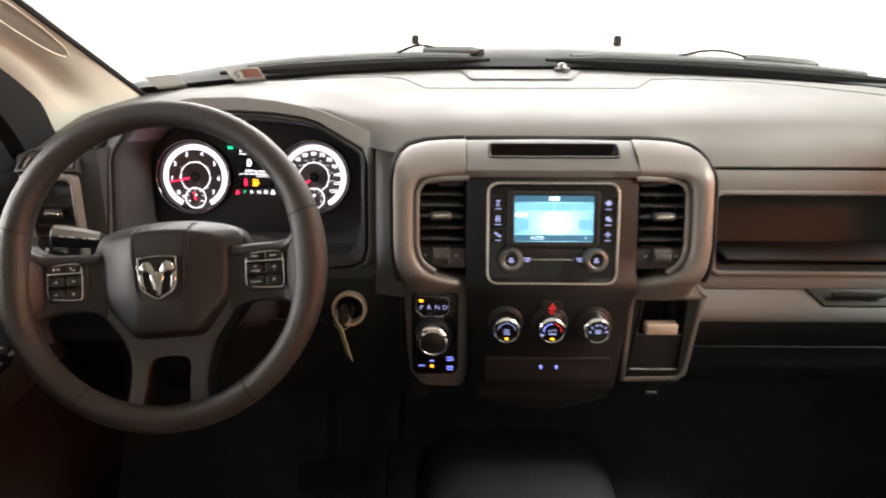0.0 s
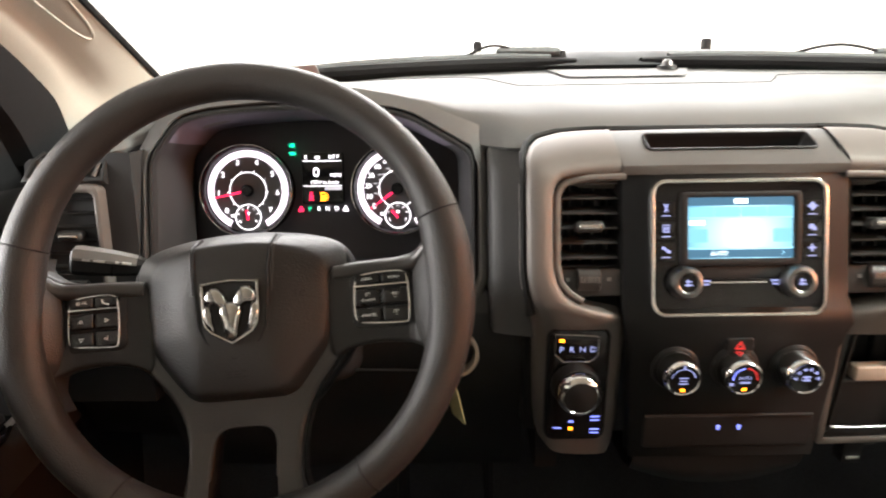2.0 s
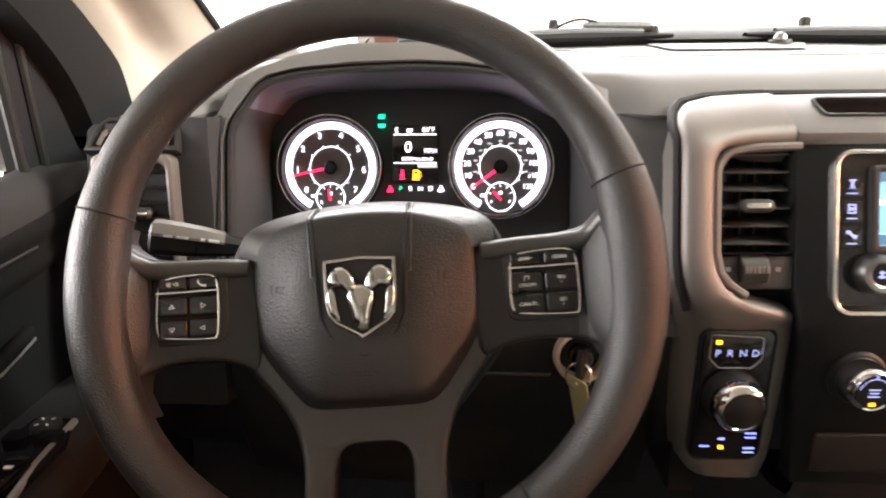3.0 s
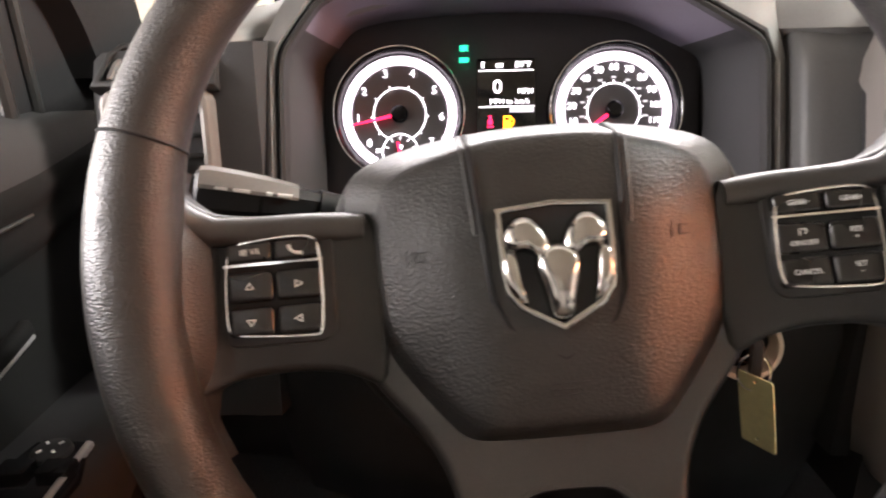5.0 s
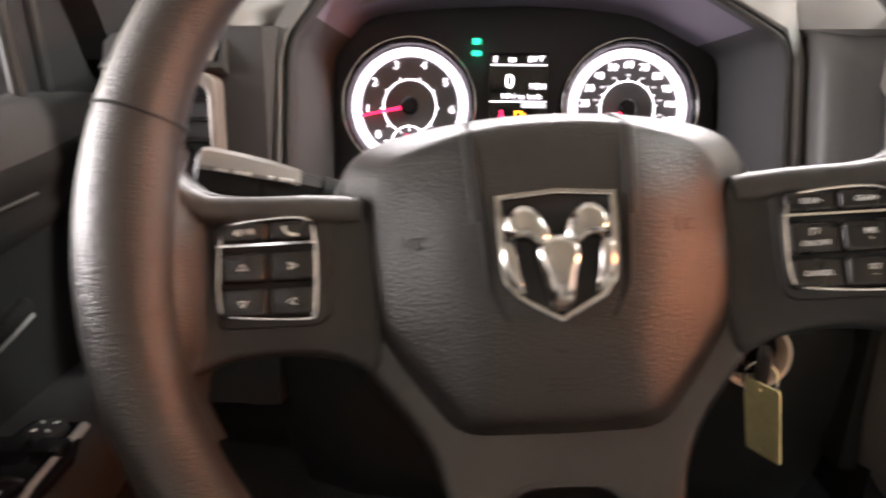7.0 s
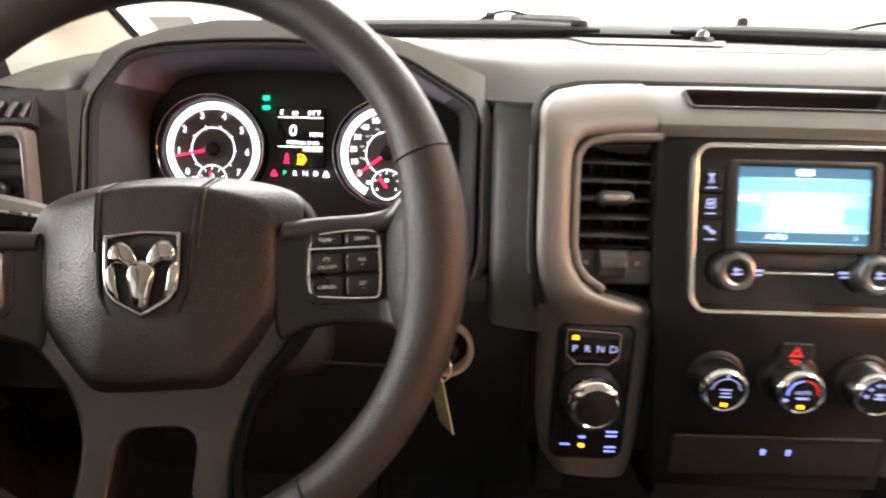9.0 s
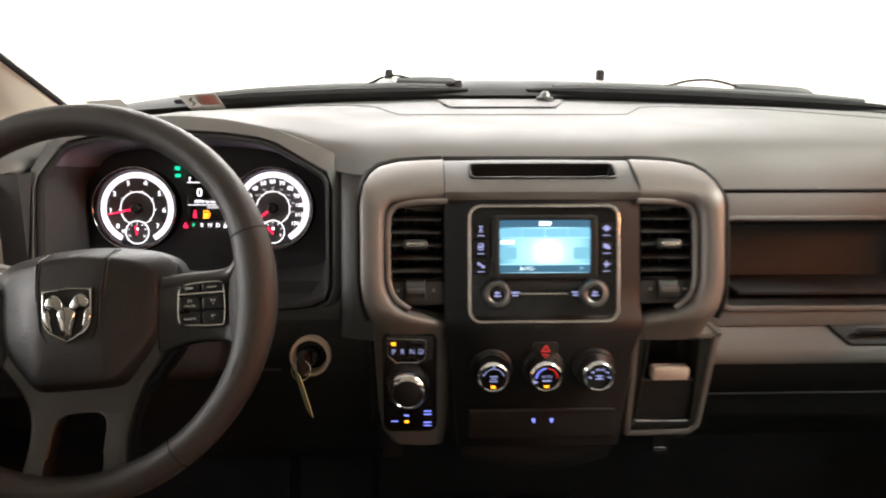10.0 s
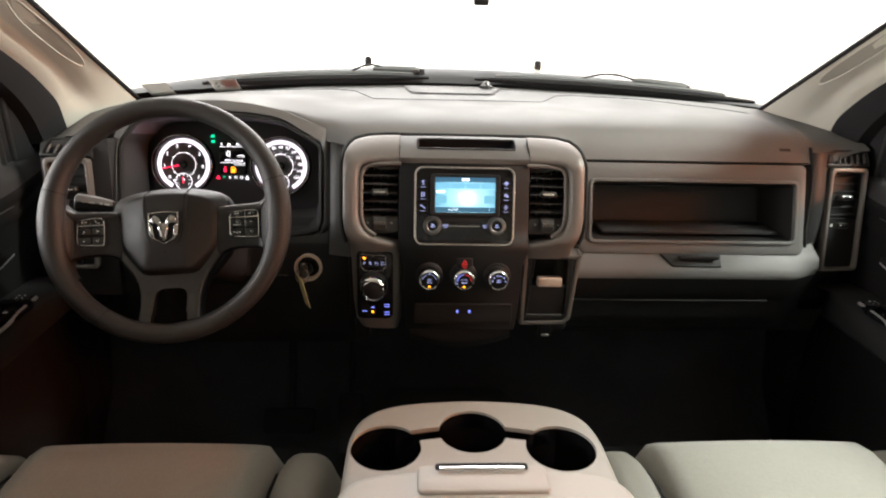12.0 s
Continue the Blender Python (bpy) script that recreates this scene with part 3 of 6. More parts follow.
def side_mirror(side):
    th = thing("door_mirror", pose(CX + side * 1.105, 1.16, 0.845), "dark grey door mirror outside the window", "door mirror", "door mirrors")
    sh = prism(rrect(0.29, 0.098, 0.02), -0.05, 0.05, 0.012)
    sh.transform(pose(0, 0, 0, 90, 0, side * -4))
    part("housing", sh, CASE, th)
    gl = prism(rrect(0.225, 0.050, 0.010, -side * -0.018, 0.012), 0.0495, 0.0545, 0.003)
    gl.transform(pose(0, 0, 0, 90, 0, side * -4))
    part("inner_panel", gl, CASE, th, "grey inner panel")
    part("bracket", tube([(-side * 0.27, 0.0, -0.06), (-side * 0.05, 0.02, -0.06)], 0.03, 8), MATTE, th)


side_mirror(-1)
side_mirror(1)

# ---- dashboard ----
def surf_keys():
    """The upper pad's section (y, z) from glass to front edge, at stations across the cab."""
    k = [
        (-0.648, [(1.16, 0.880), (1.10, 0.865), (1.05, 0.855), (1.00, 0.848), (0.960, 0.842), (0.945, 0.840), (0.935, 0.836)]),
        (-0.632, [(1.165, 0.905), (1.10, 0.895), (1.05, 0.888), (1.00, 0.880), (0.955, 0.872), (0.940, 0.870), (0.930, 0.866)]),
        (-0.612, [(1.17, 0.920), (1.10, 0.912), (1.05, 0.905), (1.00, 0.897), (0.955, 0.888), (0.938, 0.885), (0.928, 0.881)]),
        (-0.580, [(1.185, 0.925), (1.11, 0.919), (1.05, 0.913), (1.00, 0.907), (0.955, 0.899), (0.936, 0.895), (0.926, 0.890)]),
        (-0.535, [(1.20, 0.928), (1.12, 0.924), (1.05, 0.918), (1.00, 0.912), (0.955, 0.903), (0.935, 0.895), (0.925, 0.886)]),
        (-0.519, [(1.21, 0.930), (1.13, 0.928), (1.06, 0.922), (1.00, 0.915), (0.965, 0.906), (0.950, 0.899), (0.940, 0.888)]),
        (-0.505, [(1.22, 0.932), (1.14, 0.932), (1.07, 0.928), (1.02, 0.922), (0.985, 0.912), (0.972, 0.902), (0.967, 0.89)]),
        (-0.475, [(1.235, 0.934), (1.15, 0.938), (1.08, 0.941), (1.02, 0.939), (0.985, 0.932), (0.968, 0.924), (0.962, 0.914)]),
        (-0.33, [(1.285, 0.942), (1.20, 0.945), (1.12, 0.951), (1.05, 0.954), (0.985, 0.954), (0.970, 0.950), (0.966, 0.940)]),
        (-0.19, [(1.325, 0.950), (1.20, 0.943), (1.12, 0.945), (1.05, 0.944), (0.985, 0.940), (0.970, 0.934), (0.965, 0.925)]),
        (-0.115, [(1.34, 0.952), (1.20, 0.940), (1.10, 0.938), (1.03, 0.936), (0.965, 0.926), (0.945, 0.909), (0.936, 0.888)]),
        (-0.06, [(1.345, 0.953), (1.20, 0.938), (1.10, 0.936), (1.02, 0.934), (0.962, 0.925), (0.928, 0.910), (0.902, 0.888)]),
        (0.0, [(1.355, 0.955), (1.20, 0.938), (1.10, 0.936), (1.02, 0.934), (0.965, 0.927), (0.928, 0.911), (0.900, 0.888)]),
        (0.31, [(1.355, 0.955), (1.20, 0.938), (1.10, 0.937), (1.02, 0.935), (0.965, 0.927), (0.928, 0.911), (0.900, 0.888)]),
        (0.385, [(1.345, 0.953), (1.20, 0.938), (1.10, 0.937), (1.02, 0.935), (0.96, 0.923), (0.93, 0.897), (0.913, 0.866)]),
        (0.60, [(1.29, 0.948), (1.18, 0.943), (1.10, 0.941), (1.02, 0.936), (0.96, 0.923), (0.93, 0.897), (0.913, 0.866)]),
        (0.78, [(1.215, 0.943), (1.13, 0.938), (1.07, 0.935), (1.01, 0.929), (0.96, 0.916), (0.93, 0.894), (0.913, 0.866)]),
        (0.845, [(1.17, 0.938), (1.09, 0.932), (1.05, 0.926), (1.00, 0.919), (0.96, 0.908), (0.932, 0.889), (0.916, 0.866)]),
        (0.875, [(1.15, 0.935), (1.09, 0.926), (1.05, 0.918), (1.00, 0.910), (0.965, 0.898), (0.945, 0.880), (0.935, 0.86)]),
        (0.985, [(1.10, 0.930), (1.06, 0.915), (1.03, 0.908), (1.00, 0.902), (0.97, 0.897), (0.955, 0.892), (0.947, 0.888)]),
    ]
    return k


PAD_KEYS = surf_keys()


def pad_section(x):
    """The smooth section at x, as 25 points from glass to front edge."""
    pts = smooth_between(PAD_KEYS, x)
    out = []
    n = len(pts) - 1
    for k in range(25):
        f = k / 24 * n
        i = min(int(f), n - 1)
        s = f - i
        p0, p1, p2, p3 = pts[max(i - 1, 0)], pts[i], pts[i + 1], pts[min(i + 2, n)]
        out.append(tuple(0.5 * (2 * b + (c - a) * s + (2 * a - 5 * b + 4 * c - d) * s * s + (3 * b - a - 3 * c + d) * s ** 3) for a, b, c, d in zip(p0, p1, p2, p3)))
    return out


def pad_z(x, y):
    sec = pad_section(x)
    for (ya, za), (yb, zb) in zip(sec, sec[1:]):
        if yb <= y <= ya:
            return za + (zb - za) * (y - ya) / (yb - ya)
    return sec[-1][1]


dash = thing("dashboard", pose(CX, 1.0, 0.5), "grey grained dashboard with an open passenger shelf", "dashboard")
DO = Matrix.Translation((-CX, -1.0, -0.5))


def dpart(name, bm, material, parent=None, label="", sharp=38):
    return part(name, bm, material, parent or dash, label, sharp, DO)


xs = [-0.648 + 1.633 * i / 130 for i in range(131)]
rows = []
for x in xs:
    sec = pad_section(x)
    first, last = sec[0], sec[-1]
    rows.append([(x, first[0] + 0.03, first[1] - 0.03)] + [(x, y, z) for y, z in sec] + [(x, last[0] + 0.02, last[1] - 0.012)])
dpart("upper_pad", loft(rows, closed=False), DASH, sharp=70)


def strip_on_pad(name, pts, r, material):
    dpart(name, tube([(x, y, pad_z(x, y)) for x, y in pts], r, 6), material)


def along(pts, n=12):
    out = []
    for a, b in zip(pts, pts[1:]):
        out += [(a[0] + (b[0] - a[0]) * i / n, a[1] + (b[1] - a[1]) * i / n) for i in range(n)]
    return out + [pts[-1]]


strip_on_pad("pad_seam", along([(-0.50, 1.19), (-0.30, 1.255), (-0.12, 1.285), (-0.075, 1.27), (-0.03, 1.195), (0.36, 1.20), (0.405, 1.27), (0.45, 1.275), (0.60, 1.235), (0.74, 1.15), (0.80, 1.10)]), 0.0011, STITCH)


def patch_on_pad(name, quad, material, lift, label=""):
    """A four-cornered panel that lies on the pad."""
    a, b, c, d = quad
    rws = []
    for k in range(7):
        row = []
        for i in range(13):
            p = Vector(a).lerp(Vector(b), i / 12).lerp(Vector(d).lerp(Vector(c), i / 12), k / 6)
            row.append((p.x, p.y, pad_z(p.x, p.y) + lift))
        rws.append(row)
    dpart(name, loft(rws, closed=False), material, label=label)


patch_on_pad("speaker_cover", [(0.058, 1.260), (0.250, 1.262), (0.280, 1.335), (0.035, 1.335)], GRILLE, 0.003, "dark perforated speaker cover")

# passenger side: face round the open shelf
FACE = pose(0.6, 0.901, 0.827, 90 - 16.7)
face_out = rrect(0.452, 0.178, 0.012, 0.012, -0.052, 4)
face_in = rrect(0.410, 0.117, 0.010, 0.013, -0.0575, 4)
bm = ringplate(face_out, face_in, -0.02, 0.0, 0.003)
bm.transform(FACE)
dpart("shelf_face", bm, DASH)
lip = ringplate(rrect(0.420, 0.127, 0.013, 0.013, -0.0575, 4), rrect(0.406, 0.113, 0.008, 0.013, -0.0575, 4), -0.006, 0.004, 0.0025)
lip.transform(FACE)
dpart("shelf_rim", lip, DASH, label="rounded grey rim")
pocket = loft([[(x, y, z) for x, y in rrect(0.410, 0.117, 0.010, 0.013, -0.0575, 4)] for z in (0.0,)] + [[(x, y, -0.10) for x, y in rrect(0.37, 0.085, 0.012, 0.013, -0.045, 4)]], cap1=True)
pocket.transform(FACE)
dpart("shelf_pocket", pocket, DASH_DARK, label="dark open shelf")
dpart("shelf_mat", box(0.44, 0.80, 0.895, 0.965, 0.722, 0.728, 0.002), SHELF)
seam = tube([(0.383 + 0.455 * i / 10, 0.912, 0.8655) for i in range(11)], 0.0016, 6)
dpart("face_seam", seam, STITCH)
dpart("airbag_mark", bar(0.022, 0.006, pose(0.795, 0.9265, 0.889, 90 - 35)), DASH_DARK)

# glove box: the lit upper lip, the drop face and the latch
gl_rows = []
for i in range(31):
    x = 0.378 + 0.50 * i / 30
    e = max(0, (x - 0.82) / 0.058)
    gl_rows.append([(x, 0.905, 0.705), (x, 0.878, 0.700 - 0.01 * e), (x, 0.866, 0.694 - 0.012 * e), (x, 0.842 + 0.02 * e, 0.668), (x, 0.836 + 0.03 * e, 0.656), (x, 0.839 + 0.03 * e, 0.648), (x, 0.850 + 0.03 * e, 0.62), (x, 0.862 + 0.03 * e, 0.592), (x, 0.864 + 0.03 * e, 0.590), (x, 0.866 + 0.03 * e, 0.560), (x, 0.885 + 0.03 * e, 0.52), (x, 0.95, 0.50)])
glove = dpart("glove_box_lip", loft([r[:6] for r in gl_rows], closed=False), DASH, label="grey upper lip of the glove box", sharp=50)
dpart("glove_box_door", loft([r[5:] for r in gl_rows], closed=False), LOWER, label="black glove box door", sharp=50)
lat = prism([(-0.062, 0.012), (-0.038, -0.016), (0.058, -0.016), (0.060, 0.012)], -0.004, 0.003, 0.002)
lat.transform(pose(0.609, 0.8545, 0.683, 90 - 42))
dpart("latch", lat, MATTE, glove, "black latch recess")
dpart("latch_paddle", box(0.58, 0.66, 0.842, 0.850, 0.686, 0.694, 0.003), LOWER, glove)
dpart("glove_seam", tube([(0.385 + 0.40 * i / 10, 0.8615, 0.5915) for i in range(11)], 0.002, 6), DASH_DARK, glove)
dpart("lower_panel_passenger", loft([[(0.36, 0.87, 0.56), (0.93, 0.89, 0.56)], [(0.36, 0.90, 0.50), (0.93, 0.91, 0.50)], [(0.36, 1.10, 0.47), (0.93, 1.10, 0.47)]], closed=False), LOWER)
# dash end cap by the passenger's vent
cap_rows = []
for k in range(13):
    s = k / 12
    z = 0.885 - 0.32 * s
    y = 0.915 + 0.02 * (1 - s) - 0.04 * math.sin(math.pi * min(1, s * 1.2)) * 0.5
    cap_rows.append([(0.838, y + 0.03, z), (0.846, y - 0.004, z), (0.862, y - 0.010, z), (0.882, y - 0.004, z), (0.897, y + 0.008, z), (0.99, y + 0.03, z)])
dpart("end_cap_passenger", loft(cap_rows, closed=False), DASH_DARK, sharp=60)
dpart("end_strip", tube([(0.846, 0.927, 0.895), (0.852, 0.914, 0.86), (0.853, 0.902, 0.80), (0.853, 0.895, 0.74), (0.855, 0.885, 0.70)], 0.003, 6), STITCH)

# driver side: end cap, panel beside the cluster, knee panel
cap_rows = []
for k in range(13):
    s = k / 12
    z = 0.888 - 0.30 * s
    y = 0.912 - 0.035 * s
    d = max(0.0, 1 - 2.5 * s)
    cap_rows.append([(-0.650, y + 0.05, z - 0.048 * d), (-0.644, y + 0.022, z - 0.046 * d), (-0.637, y + 0.010, z - 0.030 * d), (-0.628, y + 0.002, z - 0.012 * d), (-0.62, y, z - 0.006 * d), (-0.535, y, z), (-0.528, y - 0.002, z), (-0.505, y - 0.001, z), (-0.496, y + 0.03, z)])
# the shade on the cap's lower half is put into a blacker plastic
dpart("end_cap_driver", loft(cap_rows[:7], closed=False), SHELF, sharp=60)
dpart("shaded_end_cap", loft(cap_rows[6:], closed=False), LOWER, sharp=60)
knee = []
for z, y in ((0.735, 0.925), (0.722, 0.885), (0.70, 0.862), (0.66, 0.852), (0.60, 0.858), (0.54, 0.872), (0.47, 0.90), (0.44, 0.96)):
    knee.append([(-0.655, y + 0.09, z), (-0.60, y + 0.085, z), (-0.53, y + 0.075, z), (-0.50, y + 0.03, z), (-0.45, y + 0.01, z), (-0.33, y + 0.005, z), (-0.2, y + 0.005, z), (-0.12, y + 0.005, z), (-0.055, y + 0.005, z)])
dpart("knee_panel", loft(knee, closed=False), LOWER, sharp=60)
dpart("knee_seam", tube([(-0.48, 0.853, 0.655), (-0.30, 0.833, 0.652), (-0.17, 0.822, 0.655)], 0.0015, 6), DASH_DARK)
dpart("stack_side_cover", box(-0.060, -0.03, 0.845, 0.95, 0.56, 0.86, 0.006), LOWER)
dpart("stack_side_cover", box(0.34, 0.372, 0.845, 0.95, 0.53, 0.86, 0.006), DASH_DARK)

side = []
for z, y in ((0.888, 0.940), (0.882, 0.925), (0.86, 0.914), (0.80, 0.896), (0.74, 0.878), (0.71, 0.866), (0.69, 0.85)):
    side.append([(-0.099, y + 0.030, z), (-0.0965, y - 0.002, z), (-0.092, y - 0.008, z), (-0.08, y - 0.012, z), (-0.05, y - 0.02, z)])
dpart("cluster_side_panel", loft(side, closed=False), PANEL, sharp=60)
dpart("cluster_lower_panel", loft([[(x, y, z) for x in (-0.50, -0.3, -0.10)] for y, z in ((0.90, 0.728), (0.878, 0.716), (0.868, 0.70))], closed=False), DASH_DARK, sharp=60)

# ---- instrument cluster ----
FG = pose(-0.3072, 1.005, 0.821, 90 - 14)
cluster = thing("instrument_cluster", FG, "instrument cluster with two white-lit dials and a trip display", "instrument cluster")
FGI = FG.inverted()


def hood_pt(x, z, back=0.0):
    return FGI @ Vector((x, 0.93 + 0.3 * (z - 0.88) + back, z))


def open_outline(grow=0.0):
    base = [(-0.117, 0.725), (-0.117, 0.80), (-0.117, 0.868), (-0.122, 0.881), (-0.184, 0.9165), (-0.205, 0.923), (-0.25, 0.929), (-0.30, 0.9315), (-0.36, 0.930), (-0.42, 0.9255), (-0.448, 0.919), (-0.460, 0.912), (-0.484, 0.880), (-0.487, 0.866), (-0.487, 0.80), (-0.487, 0.725), (-0.40, 0.715), (-0.20, 0.715)]
    dense = []
    for i, p in enumerate(base):
        q = base[(i + 1) % len(base)]
        dense += [(p[0] + (q[0] - p[0]) * k / 4, p[1] + (q[1] - p[1]) * k / 4) for k in range(4)]
    sm = dense
    for _ in range(1):
        sm = [tuple((sm[i - 1][c] + 2 * sm[i][c] + sm[(i + 1) % len(sm)][c]) / 4 for c in (0, 1)) for i in range(len(sm))]
    return inset(sm, -grow) if grow else sm


o0 = open_outline()
ins = [((x + 0.301) * 0.955 - 0.301, (z - 0.82) * 0.90 + 0.818) for x, z in o0]
ins2 = [((x + 0.301) * 0.93 - 0.301, (z - 0.82) * 0.80 + 0.818) for x, z in o0]


def ring3(o, back):
    return [tuple(hood_pt(x, z, back)) for x, z in o]


og = open_outline(0.005), open_outline(0.0075), open_outline(0.0215)
part("hood_lip", loft([ring3(inset(o0, 0.002), 0.004), ring3(o0, -0.004), ring3(inset(o0, -0.003), -0.005), ring3(og[0], -0.002), ring3(og[0], 0.006)]), DASH_DARK, cluster, "dark inner lip of the cluster hood", 50)
part("hood_groove", loft([ring3(og[0], 0.003), ring3(og[1], 0.003)]), STITCH, cluster)
low = [k for k, p in enumerate(o0) if p[1] < 0.870]
turn = next(i for i in range(1, len(low)) if low[i] - low[i - 1] > 1)
low = low[turn:] + low[:turn]
surround = [ring3(og[1], 0.006), ring3(og[1], -0.001), ring3(inset(og[1], -0.003), -0.003), ring3(inset(og[2], 0.004), 0.002), ring3(og[2], 0.012), ring3(og[2], 0.05)]
part("hood_surround", loft([[r[k] for k in low] for r in surround], closed=False), DASH, cluster, "grey surround of the cluster", 50)
# the brow: a sloping face with a crisp upper edge
brow_in = [(-0.4945, 0.862), (-0.4915, 0.882), (-0.464, 0.918), (-0.45, 0.9265), (-0.42, 0.9330), (-0.36, 0.9375), (-0.30, 0.939), (-0.25, 0.9365), (-0.205, 0.9305), (-0.182, 0.9235), (-0.117, 0.886), (-0.1095, 0.864)]
brow_out = [(-0.5085, 0.860), (-0.5085, 0.881), (-0.483, 0.924), (-0.463, 0.934), (-0.43, 0.9450), (-0.37, 0.9565), (-0.30, 0.9575), (-0.25, 0.953), (-0.205, 0.945), (-0.180, 0.939), (-0.107, 0.910), (-0.0985, 0.866)]
fine = [[(a[0] + (b[0] - a[0]) * i / 4, a[1] + (b[1] - a[1]) * i / 4) for a, b in zip(o, o[1:]) for i in range(4)] + [o[-1]] for o in (brow_in, brow_out)]
edge_in = [((4 * b[0] + a[0]) / 5, (4 * b[1] + a[1]) / 5) for a, b in zip(*fine)]
brow = [ring3(fine[0], 0.006), ring3(fine[0], -0.001), ring3([((9 * a[0] + b[0]) / 10, (9 * a[1] + b[1]) / 10) for a, b in zip(*fine)], -0.003), ring3(edge_in, 0.001), ring3(fine[1], 0.0045), ring3([(x, z - 0.001) for x, z in fine[1]], 0.012), ring3([(x, z - 0.012) for x, z in fine[1]], 0.06)]
part("hood_brow", loft(brow, closed=False), DASH, cluster, "grey sloping brow of the cluster hood", 40)
lining = [ring3(inset(o0, 0.002), 0.003), ring3(ins, 0.045), ring3(ins2, 0.095)]
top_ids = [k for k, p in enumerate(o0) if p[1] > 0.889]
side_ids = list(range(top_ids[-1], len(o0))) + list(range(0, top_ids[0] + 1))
# one lining in two colours: glow on its top, shade at its sides
part("hood_lining", loft([[r[k] for k in top_ids] for r in lining], closed=False), GLOW_LINING, cluster, "matte hood lining with the dials' glow in its colour", sharp=30)
part("shaded_side_lining", loft([[r[k] for k in side_ids] for r in lining], closed=False), SHELF, cluster, "cluster side walls with shade in their colour", sharp=30)
back = [FGI @ Vector((x, 1.035 + 0.25 * (z - 0.82), z)) for x, z in open_outline(0.01)]
part("back_plate", loft([[tuple(p) for p in back], [tuple(Vector(p) * 0.5) for p in back]], cap1=True), MATTE, cluster)
part("mask", prism(inset([((x + 0.305), (z - 0.821) / 0.97) for x, z in open_outline()], 0.008), -0.02, -0.012, 0.002), HAZED_MASK, cluster, "matte dial mask with the lens haze in its grey")
for x, z in ((-0.431, 0.9095), (-0.385, 0.9125), (-0.218, 0.9125)):
    hp = lathe([(0.0095, -0.001), (0.0095, 0.0006), (0.0080, 0.0012), (0.001, 0.0002)], 16)
    hp.transform(Matrix.Translation(hood_pt(x, z, 0.068)) @ pose(0, 0, 0, 98))
    part("screw_hole", hp, STITCH, cluster)


def gauge(u, numerals, radius, a0, a1, needle, sub_needle, sub_marks, minor):
    """One dial; angles in degrees, counter-clockwise from the right."""
    g = part("dial", lathe([(0.0565, -0.012), (0.0565, -0.003), (0.001, -0.003)], 64), DIAL, cluster, m=at(u, 0))
    part("outer_rim", loft([[(x + u, y, z) for x, y in circle(r, 64)] for r, z in ((0.0605, -0.012), (0.0605, 0.006), (0.0585, 0.010), (0.0555, 0.007), (0.054, -0.003))]), GLOSS, g, "gloss black rim")
    part("rim_shine", tube([(x + u, y, 0.0095) for x, y in circle(0.0592, 64)], 0.0008, 6, closed=True), SATIN, g)
    # the lit ring is broken over the small dial
    arc = [math.radians(-62 + (304) * i / 70) for i in range(71)]
    part("light_ring", loft([[(u + r * math.cos(a), r * math.sin(a), -0.0016) for a in arc] for r in (0.0445, 0.0525)], closed=False), G_WHITE, g, "glowing white ring")
    part("inner_ring", loft([[(u + r * math.cos(a), r * math.sin(a), -0.0018) for a in arc] for r in (0.0236, 0.0246)], closed=False), G_NUM, g)
    for k, s in enumerate(numerals):
        a = math.radians(a0 + (a1 - a0) * k / (len(numerals) - 1))
        part("numeral", words(s, 0.0098 if len(s) < 2 else 0.0088 if len(s) < 3 else 0.0080, at(u + radius * math.cos(a), radius * math.sin(a), -0.0015)), G_NUM, g)
    ticks = []
    for k in range(minor + 1):
        a = math.radians(a0 + (a1 - a0) * k / minor)
        ticks.append(bar(0.004, 0.0009, at(u + 0.0465 * math.cos(a), 0.0465 * math.sin(a), -0.0014, math.degrees(a)), 0.0002))
        ticks.append(bar(0.0032, 0.0008, at(u + 0.0255 * math.cos(a), 0.0255 * math.sin(a), -0.0015, math.degrees(a)), 0.0002))
    for k, b in enumerate(ticks):
        part("tick_mark", b, G_NUM if k % 2 else DIAL, g)
    nd = loft([[(0.004, -0.0016, 0), (0.004, 0.0016, 0), (0.046, 0.0006, 0), (0.046, -0.0006, 0)], [(0.004, -0.0012, 0.001), (0.004, 0.0012, 0.001), (0.046, 0.0004, 0.001), (0.046, -0.0004, 0.001)]], cap0=True, cap1=True)
    nd.transform(at(u, 0, 0.002, needle))
    part("needle", nd, G_RED, g, "red needle")
    part("needle_hub", lathe([(0.008, -0.002), (0.008, 0.004), (0.006, 0.006), (0.001, 0.006)], 24), GLOSS, g, m=at(u, 0))
    s = part("small_dial", lathe([(0.0165, -0.004), (0.0165, 0.0005), (0.001, 0.0005)], 36), DIAL, g, m=at(u, -0.0345))
    return g, s, sub_needle


